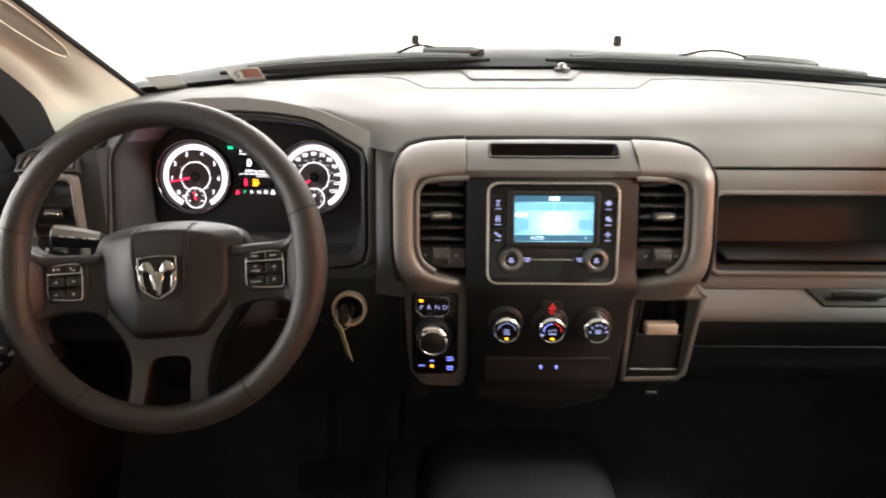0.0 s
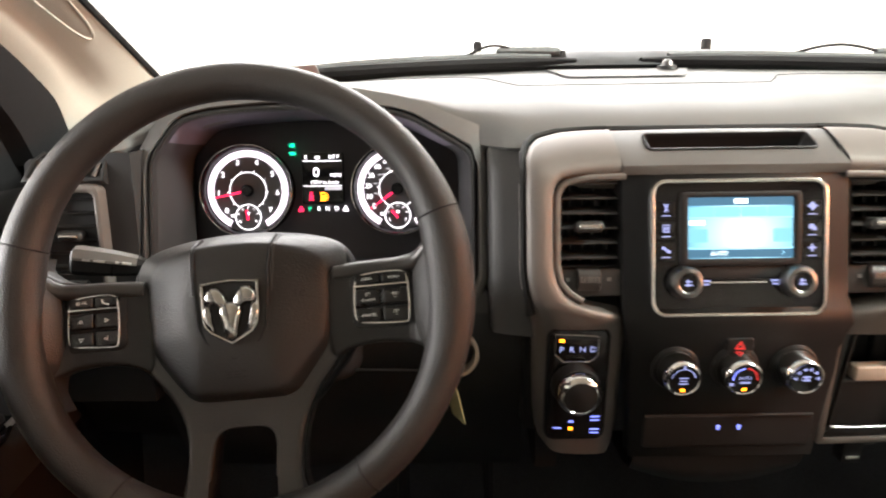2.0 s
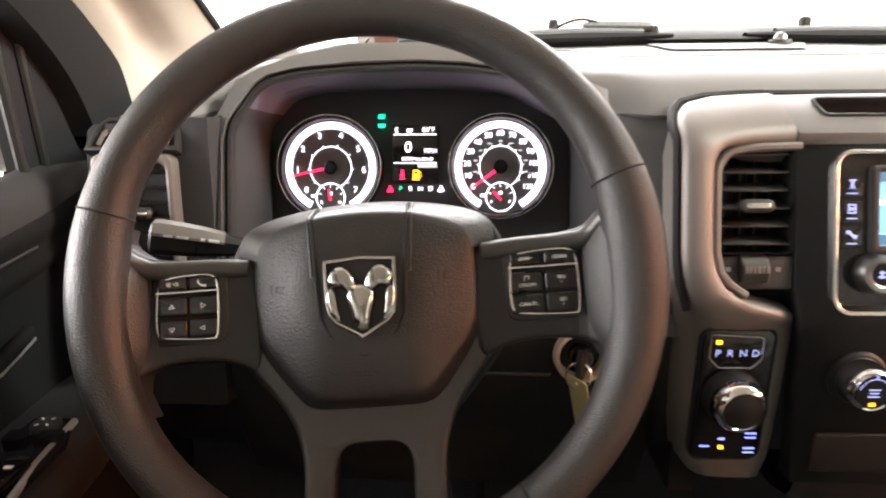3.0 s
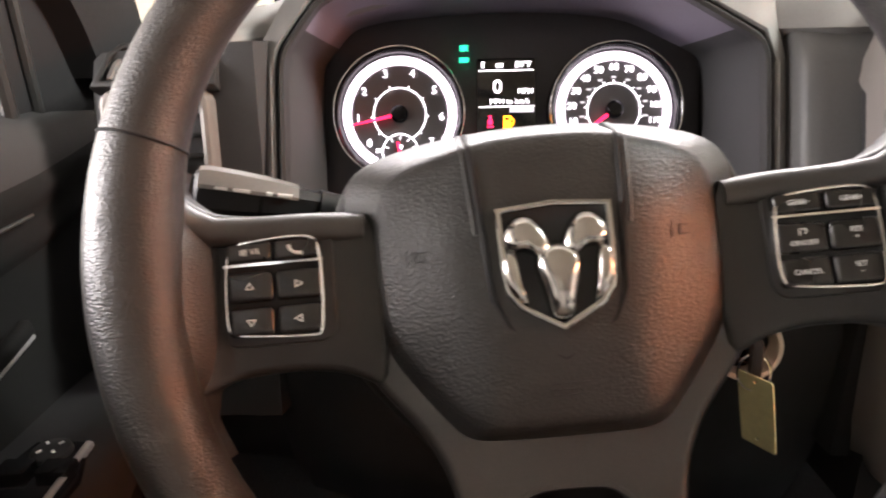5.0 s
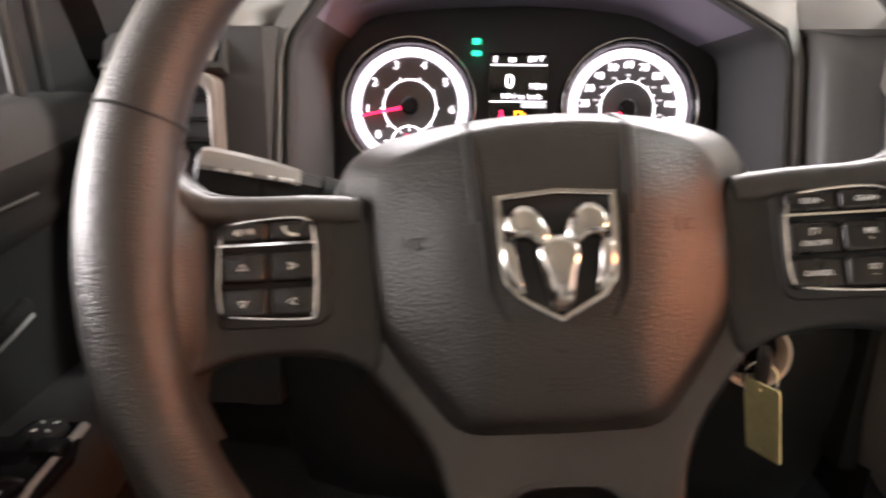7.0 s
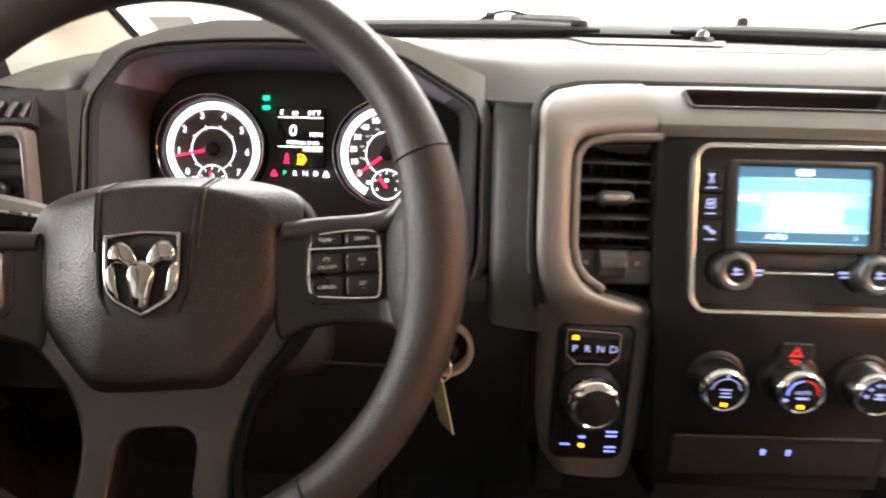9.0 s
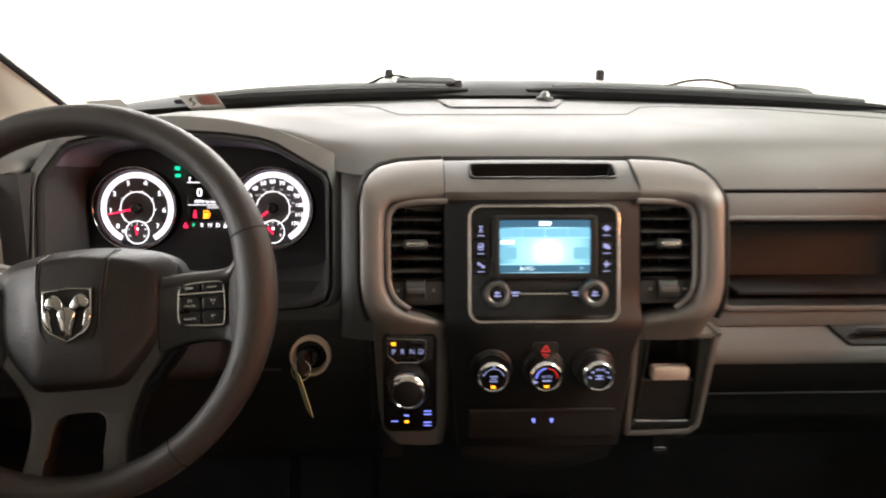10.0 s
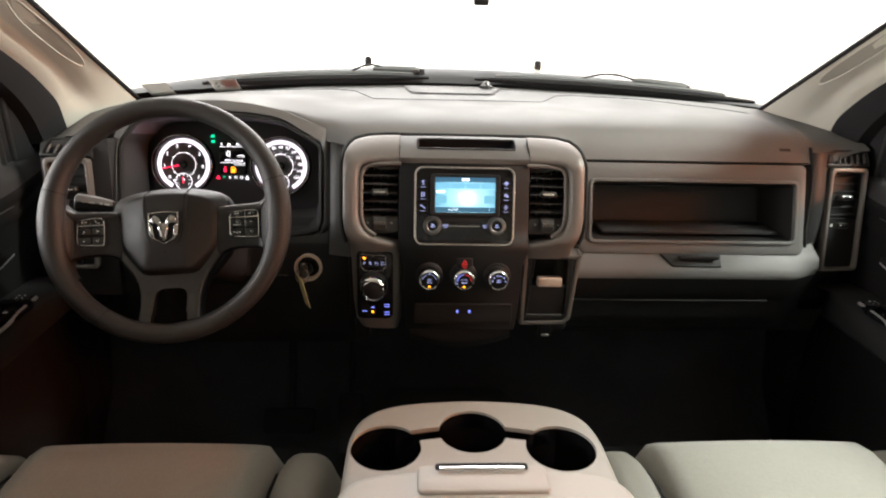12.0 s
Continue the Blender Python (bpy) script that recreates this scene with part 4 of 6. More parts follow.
gt, st, _ = gauge(-0.098, [str(i) for i in range(8)], 0.0385, 222, -42, 192, 95, "CH", 7)
gs, ss, _ = gauge(0.098, [str(i) for i in range(0, 130, 10)], 0.0385, 216, -36, 216, 130, "EF", 12)
for g, u, ang, lo, hi in ((gt, -0.098, 100, "C", "H"), (gs, 0.098, 130, "E", "F")):
    part("small_ring", tube([(x + u, y - 0.0345, 0.001) for x, y in circle(0.0165, 40)], 0.0006, 6, closed=True), G_NUM, g)
    part("small_mark", words(lo, 0.0048, at(u - 0.0105, -0.040, 0.0012)), G_NUM, g)
    part("small_mark", words(hi, 0.0048, at(u + 0.0105, -0.040, 0.0012)), G_NUM, g)
    part("small_icon", box(u - 0.0018, u + 0.0018, -0.0315, -0.028, 0.0008, 0.0012), G_NUM, g)
    arcs = []
    for k in range(5):
        a = math.radians(160 - 35 * k)
        arcs.append(bar(0.003, 0.0007, at(u + 0.013 * math.cos(a), -0.0345 + 0.013 * math.sin(a), 0.001, math.degrees(a)), 0.0003))
    for b in arcs:
        part("small_tick", b, G_NUM, g)
    nb = bar(0.013, 0.0022, at(u, -0.0375, 0.0016, ang) @ at(0.006, 0), 0.0008)
    part("small_needle", nb, G_RED, g)
    part("unit_mark", bar(0.006, 0.0012, at(u - 0.020, -0.0315, -0.0015)), G_NUM, g)
    part("unit_mark", bar(0.006, 0.0010, at(u - 0.020, -0.0337, -0.0015)), G_NUM, g)
# km/h ring of the speedometer, too small to read
kms = []
for k in range(1, 10):
    a = math.radians(216 - 252 * k / 10)
    kms.append(bar(0.0042, 0.0016, at(0.098 + 0.0295 * math.cos(a), 0.0295 * math.sin(a), -0.0015), 0.0003))
for b in kms:
    part("scale_mark", b, G_DIM, gs)
# trip display in the middle
disp = part("trip_display", prism(rrect(0.054, 0.067, 0.002, 0.0, 0.015), -0.012, -0.0016, 0.0005), GLOSS, cluster, "small trip display")
Z = -0.0012
part("display_bar", bar(0.050, 0.0009, at(0, 0.0375, Z)), G_NUM, disp)
part("display_text", words("E", 0.0075, at(-0.021, 0.0425, Z)), G_NUM, disp)
part("display_mark", bar(0.006, 0.0035, at(-0.006, 0.042, Z)), G_NUM, disp)
part("display_text", words("84°F", 0.0078, at(0.0155, 0.0425, Z)), G_NUM, disp)
part("display_digit", words("0", 0.0175, at(-0.008, 0.0225, Z)), G_NUM, disp)
part("display_text", words("MPH", 0.0072, at(0.0175, 0.0185, Z)), G_NUM, disp)
part("display_text", words("MPH to km/h", 0.0066, at(0.003, 0.0095, Z)), G_NUM, disp)
part("display_bar", bar(0.050, 0.0008, at(0, 0.0050, Z)), G_NUM, disp)
part("display_mark", bar(0.022, 0.004, at(0.014, 0.0016, Z)), G_DIM, disp)
seated = joined(prism(circle(0.0016, 12, -0.015, -0.0042), 0, 0.0004), prism(rrect(0.0046, 0.0050, 0.0014, -0.015, -0.0088), 0, 0.0004), prism(rrect(0.0062, 0.0014, 0.0004, -0.015, -0.0130), 0, 0.0004))
seated.transform(at(0, 0, Z))
part("belt_warning", seated, G_RED, disp, "red seat belt warning")
pump = joined(bar(0.0066, 0.0014, at(0.0006, -0.0040, Z)), bar(0.0012, 0.0030, at(-0.0021, -0.0062, Z)), bar(0.0012, 0.0030, at(0.0033, -0.0062, Z)), bar(0.0066, 0.0062, at(0.0006, -0.0105, Z)), bar(0.0084, 0.0010, at(0.0006, -0.0141, Z)), tube([(0.0042, -0.0110, Z), (0.0058, -0.0118, Z), (0.0064, -0.0095, Z), (0.0060, -0.0070, Z), (0.0050, -0.0050, Z)], 0.0006, 5))
part("fuel_icon", pump, G_AMBER, disp, "amber fuel warning")
for k, (s, m) in enumerate((("A", G_RED), ("P", G_GREEN), ("R", G_NUM), ("N", G_NUM), ("D", G_NUM), ("", G_NUM))):
    uu = -0.029 + 0.0117 * k
    if s == "A" or not s:
        part("tell_tale", joined(bar(0.0065, 0.0035, at(uu, -0.0265, Z)), bar(0.003, 0.0035, at(uu, -0.023, Z))), m, cluster)
    else:
        part("gear_letter", words(s, 0.0078, at(uu, -0.0248, Z)), m, cluster)
for v, w, h, r in ((0.058, 0.0072, 0.0056, 0.0026), (0.0475, 0.0082, 0.0044, 0.0012)):
    lamp = joined(prism(rrect(w * 0.62, h, r * 0.8, -0.0382, v), Z, Z + 0.0004), *[bar(0.0022, 0.0008, at(-0.0382 + sx * (w * 0.42), v + dv * h, Z)) for sx in (-1, 1) for dv in (-0.36, 0, 0.36)])
    part("lamp_tell_tale", lamp, G_GREEN, cluster, "green lamp indicator")

# ---- centre stack ----
def stack_y(z):
    """The arch's face: upright below, leaning back above, nearly level along its top."""
    if z < 0.74:
        return 0.7985 + 0.004 * min(1, (0.74 - z) / 0.04)
    if z < 0.868:
        return 0.7985 + 0.29 * (z - 0.74)
    d = z - 0.868
    return 0.8356 + 0.29 * d + 1.91 * (d * d / 0.024 if d < 0.012 else d - 0.006)


def S(x, z, w=0.0):
    """A place on the stack's face; w is how far it stands out."""
    a = math.atan(0.0 if z < 0.735 else 0.29 * min(1, (z - 0.735) / 0.02) if z < 0.868 else 0.29 + 1.91 * min(1, (z - 0.868) / 0.012))
    return (x, stack_y(z) - w * math.cos(a), z + w * math.sin(a))


stack = thing("centre_stack", pose(CX, 0.85, 0.55), "dark centre stack with a satin pewter arch", "centre stack")
SO = Matrix.Translation((-CX, -0.85, -0.55))
ARCH = [
    ((-0.034, 0.556), (0.036, 0.553)), ((-0.044, 0.570), (0.041, 0.57)), ((-0.048, 0.60), (0.043, 0.60)), ((-0.050, 0.65), (0.044, 0.65)), ((-0.0515, 0.70), (0.045, 0.70)),
    ((-0.053, 0.718), (0.047, 0.716)), ((-0.056, 0.730), (0.040, 0.725)), ((-0.060, 0.742), (0.016, 0.732)), ((-0.0635, 0.754), (-0.010, 0.740)), ((-0.065, 0.766), (-0.024, 0.750)),
    ((-0.066, 0.776), (-0.032, 0.763)), ((-0.066, 0.788), (-0.036, 0.780)), ((-0.066, 0.81), (-0.036, 0.805)), ((-0.066, 0.84), (-0.036, 0.832)), ((-0.066, 0.865), (-0.0355, 0.848)),
    ((-0.065, 0.876), (-0.034, 0.857)), ((-0.0635, 0.887), (-0.030, 0.8635)), ((-0.058, 0.8955), (-0.024, 0.8675)), ((-0.047, 0.9025), (-0.013, 0.8695)), ((-0.022, 0.9070), (0.0, 0.872)), ((0.010, 0.9085), (0.016, 0.8735)), ((0.036, 0.909), (0.036, 0.8745)),
]


def arch(mirror):
    rows = []
    for (ox, oz), (ix, iz) in ARCH[4 if mirror else 0:]:
        row = []
        for u, w in ((-0.02, -0.045), (0.0, -0.012), (0.03, -0.004), (0.10, 0.002), (0.22, 0.005), (0.5, 0.006), (0.80, 0.005), (0.92, 0.002), (0.98, -0.003), (1.0, -0.010), (0.99, -0.03)):
            x, z = ox + (ix - ox) * u, oz + (iz - oz) * u
            p = S(x, z, w - (0.009 if z < 0.712 else 0.009 * max(0, (0.732 - z) / 0.02)))
            row.append((2 * CX - p[0] if mirror else p[0], p[1], p[2]))
        rows.append(row)
    return part("arch_half", loft(rows, closed=False), PEWTER, stack, "satin pewter arch", 60, SO)


arch(False)
arch(True)
# inner edge line of the arch, a thin brighter lip
for mir in (False, True):
    pts = [S(i[0] + 0.004, i[1] - (0.003 if i[1] > 0.85 else -0.003 if i[1] < 0.76 else 0), -0.007) for o, i in ARCH[8:]]
    part("arch_lip", tube([(2 * CX - p[0], p[1], p[2]) if mir else p for p in pts], 0.0040, 8), PEWTER, stack, m=SO)
for mir in (False, True):
    pts = [S(o[0] - 0.0015, o[1] + (0.0015 if o[1] > 0.88 else 0), -0.004) for o, i in ARCH[6:]]
    part("shadow_gap", tube([(2 * CX - p[0], p[1], p[2]) if mir else p for p in pts], 0.0036, 6), STITCH, stack, "dark gap round the arch", m=SO)
part("shadow_gap", tube([S(0.036 + 0.238 * k / 12, 0.9102, -0.004) for k in range(13)], 0.0036, 6), STITCH, stack, m=SO)
mid = []
for k in range(25):
    x = 0.037 + 0.236 * k / 24
    c = 1 - ((x - CX) / 0.118) ** 2
    mid.append([S(x, z + dz * c, w) for z, dz, w in ((0.907, 0.001, -0.04), (0.907, 0.001, -0.008), (0.9055, 0.001, 0.0), (0.902, 0.001, 0.003), (0.890, 0.0, 0.003), (0.881, 0.0, 0.003), (0.8765, 0, 0.002), (0.8735, 0, -0.004), (0.872, 0, -0.02))])
TRAY = pose(0.1595, 0.8805, 0.8945, 24.4)
tray_cut = prism(rrect(0.180, 0.029, 0.005), -0.06, 0.03)
tray_cut.transform(TRAY)
surround = part("tray_surround", cut(loft([r + [(r[-1][0], r[-1][1] + 0.05, r[-1][2]), (r[0][0], r[0][1] + 0.02, r[0][2])] for r in mid], cap0=True, cap1=True), tray_cut), BRIDGE, stack, "charcoal bridge with a small tray", 50, SO)
TR = SO @ TRAY
part("tray_rim", ringplate(rrect(0.184, 0.033, 0.007), rrect(0.178, 0.027, 0.004), -0.004, 0.0045, 0.0012), SPOKE, stack, m=TR)
part("tray_well", loft([[(x, y, 0.0) for x, y in rrect(0.180, 0.029, 0.005)], [(x, y, -0.040) for x, y in rrect(0.170, 0.024, 0.004)]], cap1=True), DASH_DARK, stack, "small dark tray", m=TR)
# the dark plate between the arch's legs
plate = []
for z in [0.874, 0.86, 0.83, 0.80, 0.77, 0.745, 0.735, 0.72, 0.69, 0.66, 0.63, 0.60, 0.575, 0.56]:
    wide = 0.119 if z > 0.715 else 0.1105 - 0.008 * max(0, (0.66 - z) / 0.1)
    proud = -0.007 + 0.017 * min(1, max(0, (0.745 - z) / 0.02))
    plate.append([S(CX + s * wide, z, proud + dw) for s, dw in ((-1, -0.02), (-1, -0.002), (-0.985, 0.0), (0, 0.001), (0.985, 0.0), (1, -0.002), (1, -0.02))])
part("faceplate", loft(plate, closed=False), PLATE, stack, "black centre plate", 60, SO)
# bin under the plate, bowed at its lower edge
binr = []
for k in range(21):
    s = k / 10 - 1
    x = CX + s * 0.096
    d = 1 - s * s
    binr.append([(x, 0.797, 0.565), (x, 0.796, 0.558), (x, 0.798 - 0.004 * d, 0.548 - 0.008 * d), (x, 0.804 - 0.004 * d, 0.536 - 0.018 * d), (x, 0.83, 0.526 - 0.02 * d), (x, 0.9, 0.52)])
part("lower_bin", loft(binr, closed=False), LOWER, stack, "", 60, SO)
dr = rrect(0.186, 0.040, 0.006)
part("lower_drawer", prism(dr, -0.004, 0.003, 0.0025), LOWER, stack, "closed black drawer", m=SO @ pose(CX + 0.003, 0.7935, 0.592, 90))
part("drawer_lip", tube([(CX - 0.088, 0.7905, 0.613), (CX, 0.7895, 0.6135), (CX + 0.094, 0.7905, 0.613)], 0.0018, 6), DASH_DARK, stack, m=SO)
part("side_wall", box(-0.045, -0.02, 0.83, 0.95, 0.52, 0.60), LOWER, stack, m=SO)
for x in (CX - 0.0075, CX + 0.015):
    part("button_mark", joined(bar(0.003, 0.006, at(0, 0)), bar(0.005, 0.0012, at(0, 0.001))), G_MARK, stack, "small lit icon", m=SO @ pose(x, 0.7903, 0.598, 90))

# hazard button
hz = thing("hazard_button", pose(0.1575, 0.792, 0.698, 90), "small hazard button with a red triangle", "button")
part("cap", prism(rrect(0.030, 0.016, 0.004), -0.004, 0.004, 0.002), LOWER, hz)
tri = [(0.0065 * math.cos(math.radians(a)), 0.0065 * math.sin(math.radians(a)) - 0.001) for a in (90, 210, 330)]
tri_i = [(0.0032 * math.cos(math.radians(a)), 0.0032 * math.sin(math.radians(a)) - 0.001) for a in (90, 210, 330)]
part("triangle", ringplate(tri, tri_i, 0.0035, 0.0046), G_HAZ, hz, "red triangle")

# ---- radio ----
FU = pose(0.1550, 0.8190, 0.7955, 90 - 16.0)
radio = thing("radio_head_unit", FU @ at(0, 0, 0.0), "radio with a lit blue touch screen and two knobs", "radio")
W, H = 0.183, 0.143
part("chrome_frame", ringplate(rrect(W, H, 0.016, n=8), rrect(W - 0.009, H - 0.009, 0.0125, n=8), -0.008, 0.007, 0.002), SATIN, radio, "satin chrome frame")
part("front_panel", prism(rrect(W - 0.008, H - 0.008, 0.0125, n=8), -0.008, 0.0035), GLOSS, radio, "gloss black front")
SCX, SCY = 0.0012, 0.0195
SCREEN = glow("screen_blue", (0.09, 0.27, 0.38), 1.15)
nt = SCREEN.node_tree
tc = nt.nodes.new("ShaderNodeTexCoord")
gap = nt.nodes.new("ShaderNodeVectorMath")
gap.operation = "DISTANCE"
gap.inputs[1].default_value = (SCX + 0.004, SCY - 0.006, 0.005)
nt.links.new(tc.outputs["Object"], gap.inputs[0])
ramp = nt.nodes.new("ShaderNodeValToRGB")
ramp.color_ramp.elements[0].color = (0.85, 1.0, 1.0, 1)
ramp.color_ramp.elements[1].position = 0.062
ramp.color_ramp.elements[1].color = (0.07, 0.22, 0.32, 1)
mid_stop = ramp.color_ramp.elements.new(0.022)
mid_stop.color = (0.34, 0.66, 0.80, 1)
nt.links.new(gap.outputs["Value"], ramp.inputs[0])
nt.links.new(ramp.outputs[0], nt.nodes["Principled BSDF"].inputs["Emission Color"])
part("screen_bezel", ringplate(rrect(0.126, 0.077, 0.005, SCX, SCY), rrect(0.1085, 0.063, 0.002, SCX, SCY + 0.001), 0.003, 0.0075, 0.002), MATTE, radio)
scr = part("screen", prism(rrect(0.113, 0.065, 0.002, SCX, SCY + 0.001), 0.002, 0.0048), SCREEN, radio, "lit blue touch screen")
SZ = 0.0050
G_SCR1 = glow("screen_pale", (0.24, 0.55, 0.72), 1.0)
G_SCR2 = glow("screen_dark", (0.03, 0.10, 0.16), 0.9)
G_SCR3 = glow("screen_white", (0.75, 0.92, 1.0), 1.3)
part("status_bar", bar(0.111, 0.009, at(SCX, SCY + 0.0285, SZ)), G_SCR2, scr)
part("clock_mark", bar(0.014, 0.005, at(SCX, SCY + 0.0285, SZ + 0.0002)), G_SCR3, scr)
for u in (-0.041, -0.0137, 0.0137, 0.041):
    part("preset_tile", prism(rrect(0.0265, 0.010, 0.001, SCX + u, SCY + 0.0175), SZ - 0.0004, SZ + 0.0006), glow("tile_blue", (0.14, 0.38, 0.52), 1.0), scr)
part("list_bar", bar(0.111, 0.0012, at(SCX, SCY + 0.0115, SZ)), G_SCR1, scr)
part("title_mark", bar(0.030, 0.006, at(SCX + 0.002, SCY + 0.0005, SZ + 0.0006)), G_SCR3, scr)
part("title_mark", bar(0.020, 0.0055, at(SCX + 0.002, SCY - 0.009, SZ + 0.0006)), G_SCR3, scr)
part("source_mark", bar(0.016, 0.005, at(SCX - 0.045, SCY + 0.0065, SZ)), G_SCR3, scr)
for u in (-0.044, 0.044):
    part("seek_tile", prism(rrect(0.020, 0.014, 0.002, SCX + u, SCY - 0.007), SZ - 0.0004, SZ + 0.0004), glow("tile_teal", (0.14, 0.38, 0.50), 0.9), scr)
part("bottom_bar", bar(0.111, 0.0085, at(SCX, SCY - 0.0255, SZ)), G_SCR2, scr)
part("bottom_mark", words("AUTO", 0.0065, at(SCX - 0.022, SCY - 0.0255, SZ + 0.0006)), G_SCR3, scr)
part("bottom_mark", words(">", 0.0075, at(SCX + 0.044, SCY - 0.0255, SZ + 0.0006)), G_SCR1, scr)
part("list_bar", bar(0.111, 0.0012, at(SCX, SCY - 0.0200, SZ)), G_SCR1, scr)
for side in (-1, 1):
    for k, v in enumerate((0.0395, 0.018, -0.0035)):
        b = part("key", prism(rrect(0.020, 0.019, 0.003, side * 0.0755 + (0.0005 if side > 0 else 0), v), 0.003, 0.0046, 0.0012), GLOSS, radio)
        u = side * 0.0755
        if side < 0:
            shape = [joined(*[bar(0.0012, 0.009, at(u, v + 0.002, 0.0046, a)) for a in (25, -25)] + [bar(0.006, 0.001, at(u, v + 0.0055, 0.0046))]),
                     joined(bar(0.0055, 0.0012, at(u, v + 0.006, 0.0046)), bar(0.0055, 0.0012, at(u, v - 0.001, 0.0046)), bar(0.0012, 0.008, at(u - 0.0028, v + 0.0025, 0.0046)), bar(0.0012, 0.008, at(u + 0.0028, v + 0.0025, 0.0046)), bar(0.003, 0.003, at(u, v + 0.0025, 0.0046))),
                     joined(bar(0.007, 0.0022, at(u, v + 0.002, 0.0046, -40)), bar(0.003, 0.003, at(u - 0.003, v + 0.004, 0.0046)), bar(0.003, 0.003, at(u + 0.003, v, 0.0046)))][k]
        else:
            shape = [joined(bar(0.0065, 0.0065, at(u, v + 0.0025, 0.0046, 45)), bar(0.010, 0.0012, at(u, v + 0.0025, 0.0046))),
                     joined(bar(0.005, 0.005, at(u - 0.001, v + 0.003, 0.0046)), bar(0.004, 0.004, at(u + 0.002, v + 0.001, 0.0046))),
                     joined(bar(0.008, 0.0018, at(u, v + 0.0025, 0.0046)), bar(0.0018, 0.008, at(u, v + 0.0025, 0.0046)))][k]
        part("key_icon", shape, G_KEY, b)
        part("key_caption", bar(0.0085, 0.0011, at(u, v - 0.0058, 0.0046)), G_KEY, b)


def radio_knob(u, v):
    k = part("knob", lathe([(0.0165, 0.002), (0.0165, 0.006), (0.0150, 0.007), (0.0148, 0.017), (0.0135, 0.019), (0.011, 0.0195), (0.0105, 0.0185), (0.001, 0.0185)], 36), GLOSS, radio, "black knob with a chrome ring", m=at(u, v))
    part("knob_ring", band([(0.0170, 0.003), (0.0168, 0.0150), (0.0150, 0.0190), (0.0112, 0.0202), (0.0095, 0.0192), (0.0092, 0.0180)], 36), KNOB, k, "satin ring", m=at(u, v))
    part("knob_mark", joined(bar(0.006, 0.0014, at(u, v + 0.0015, 0.0186)), bar(0.0014, 0.007, at(u - 0.001, v, 0.0186)), bar(0.008, 0.0014, at(u, v - 0.002, 0.0186))), G_KEY, k)
    return k


radio_knob(-0.0575, -0.0350)
radio_knob(0.0580, -0.0350)
part("disc_slot", prism(rrect(0.060, 0.0024, 0.001, -0.001, -0.0360), 0.003, 0.0052, 0.0008), SATIN, radio, "thin satin slot trim")
for u in (-0.034, 0.0385):
    part("slot_mark", joined(bar(0.010, 0.0022, at(u, -0.0345, 0.0037)), bar(0.007, 0.0018, at(u, -0.0380, 0.0037))), G_KEY, radio)
part("slot_step", prism(rrect(0.100, 0.014, 0.004, 0.0, -0.0255), 0.003, 0.0052, 0.0015), MATTE, radio)


# ---- air vents ----
def air_vent(m, w, h, label, slats, frame_mat=None, tilt=22, wheel=True, tab_at=0.5):
    """A vent with slats across; its face is w by h, centred on m."""
    th = thing("air_vent", m, label, "air vent", "dashboard air vents")
    part("vent_box", loft([[(x, y, 0.0) for x, y in rrect(w, h, 0.006)], [(x, y, -0.05) for x, y in rrect(w * 0.95, h * 0.95, 0.006)]], cap1=True), MATTE, th)
    if frame_mat:
        part("vent_frame", ringplate(rrect(w + 0.006, h + 0.006, 0.008), rrect(w - 0.001, h - 0.001, 0.006), -0.012, 0.002, 0.001), frame_mat, th)
    for k in range(slats):
        v = h / 2 - h * (k + 0.5) / slats
        s = box(-w / 2 + 0.001, w / 2 - 0.001, -0.0009, 0.0009, -0.022, 0.0, 0.0007)
        s.transform(at(0, v) @ pose(0, 0, -0.004, tilt))
        part("slat", s, SLAT, th)
    for k in range(5):
        u = -w / 2 + w * (k + 0.5) / 5
        part("inner_fin", box(u - 0.0008, u + 0.0008, -h / 2 + 0.002, h / 2 - 0.002, -0.045, -0.030), SLAT, th)
    t = part("tab", prism(rrect(0.030, 0.012, 0.0058), -0.006, 0.007, 0.004, 4), SLAT, th, m=at(0, h / 2 - h * tab_at))
    part("tab_shine", prism(rrect(0.022, 0.0055, 0.0026), 0.0060, 0.0082, 0.0015, 3), SATIN, t, "satin strip", m=at(0, h / 2 - h * tab_at))
    if wheel:
        strip = part("wheel_strip", prism(rrect(w + 0.004, 0.030, 0.004, 0, -h / 2 - 0.017), -0.008, -0.003, 0.002), DASH_DARK, th)
        wh = lathe([(0.001, -0.0125), (0.012, -0.0125), (0.014, -0.011), (0.014, 0.011), (0.012, 0.0125), (0.001, 0.0125)], 28)
        wh.transform(at(0, -h / 2 - 0.014, -0.010) @ pose(0, 0, 0, 0, 90, 0) @ pose(0, 0, 0, 0, 0, 0))
        part("thumb_wheel", wh, SLAT, strip)
        for k in range(6):
            part("wheel_rib", box(-0.0012, 0.0012, -0.0032, 0.0032, 0.002, 0.0048, 0.0005), KNOB, strip, "satin rib", m=at(-0.0085 + 0.0036 * k, -h / 2 - 0.014))
        for u in (-0.020, 0.020):
            part("wheel_mark", bar(0.0042, 0.0038, at(u * 1.08, -h / 2 - 0.014, -0.003)), KNOB, strip)
    return th


for sgn in (-1, 1):
    x = CX + sgn * 0.1535
    z = 0.8215
    air_vent(pose(x, stack_y(z) + 0.008, z + 0.001, 90 - 16.2), 0.066, 0.094, "black slatted centre air vent beside the radio", 6, tab_at=0.56)

VL = pose(-0.578, 0.8955, 0.797, 90 - 7)
VR = pose(0.9385, 0.925, 0.797, 90 - 10, 0, 4)


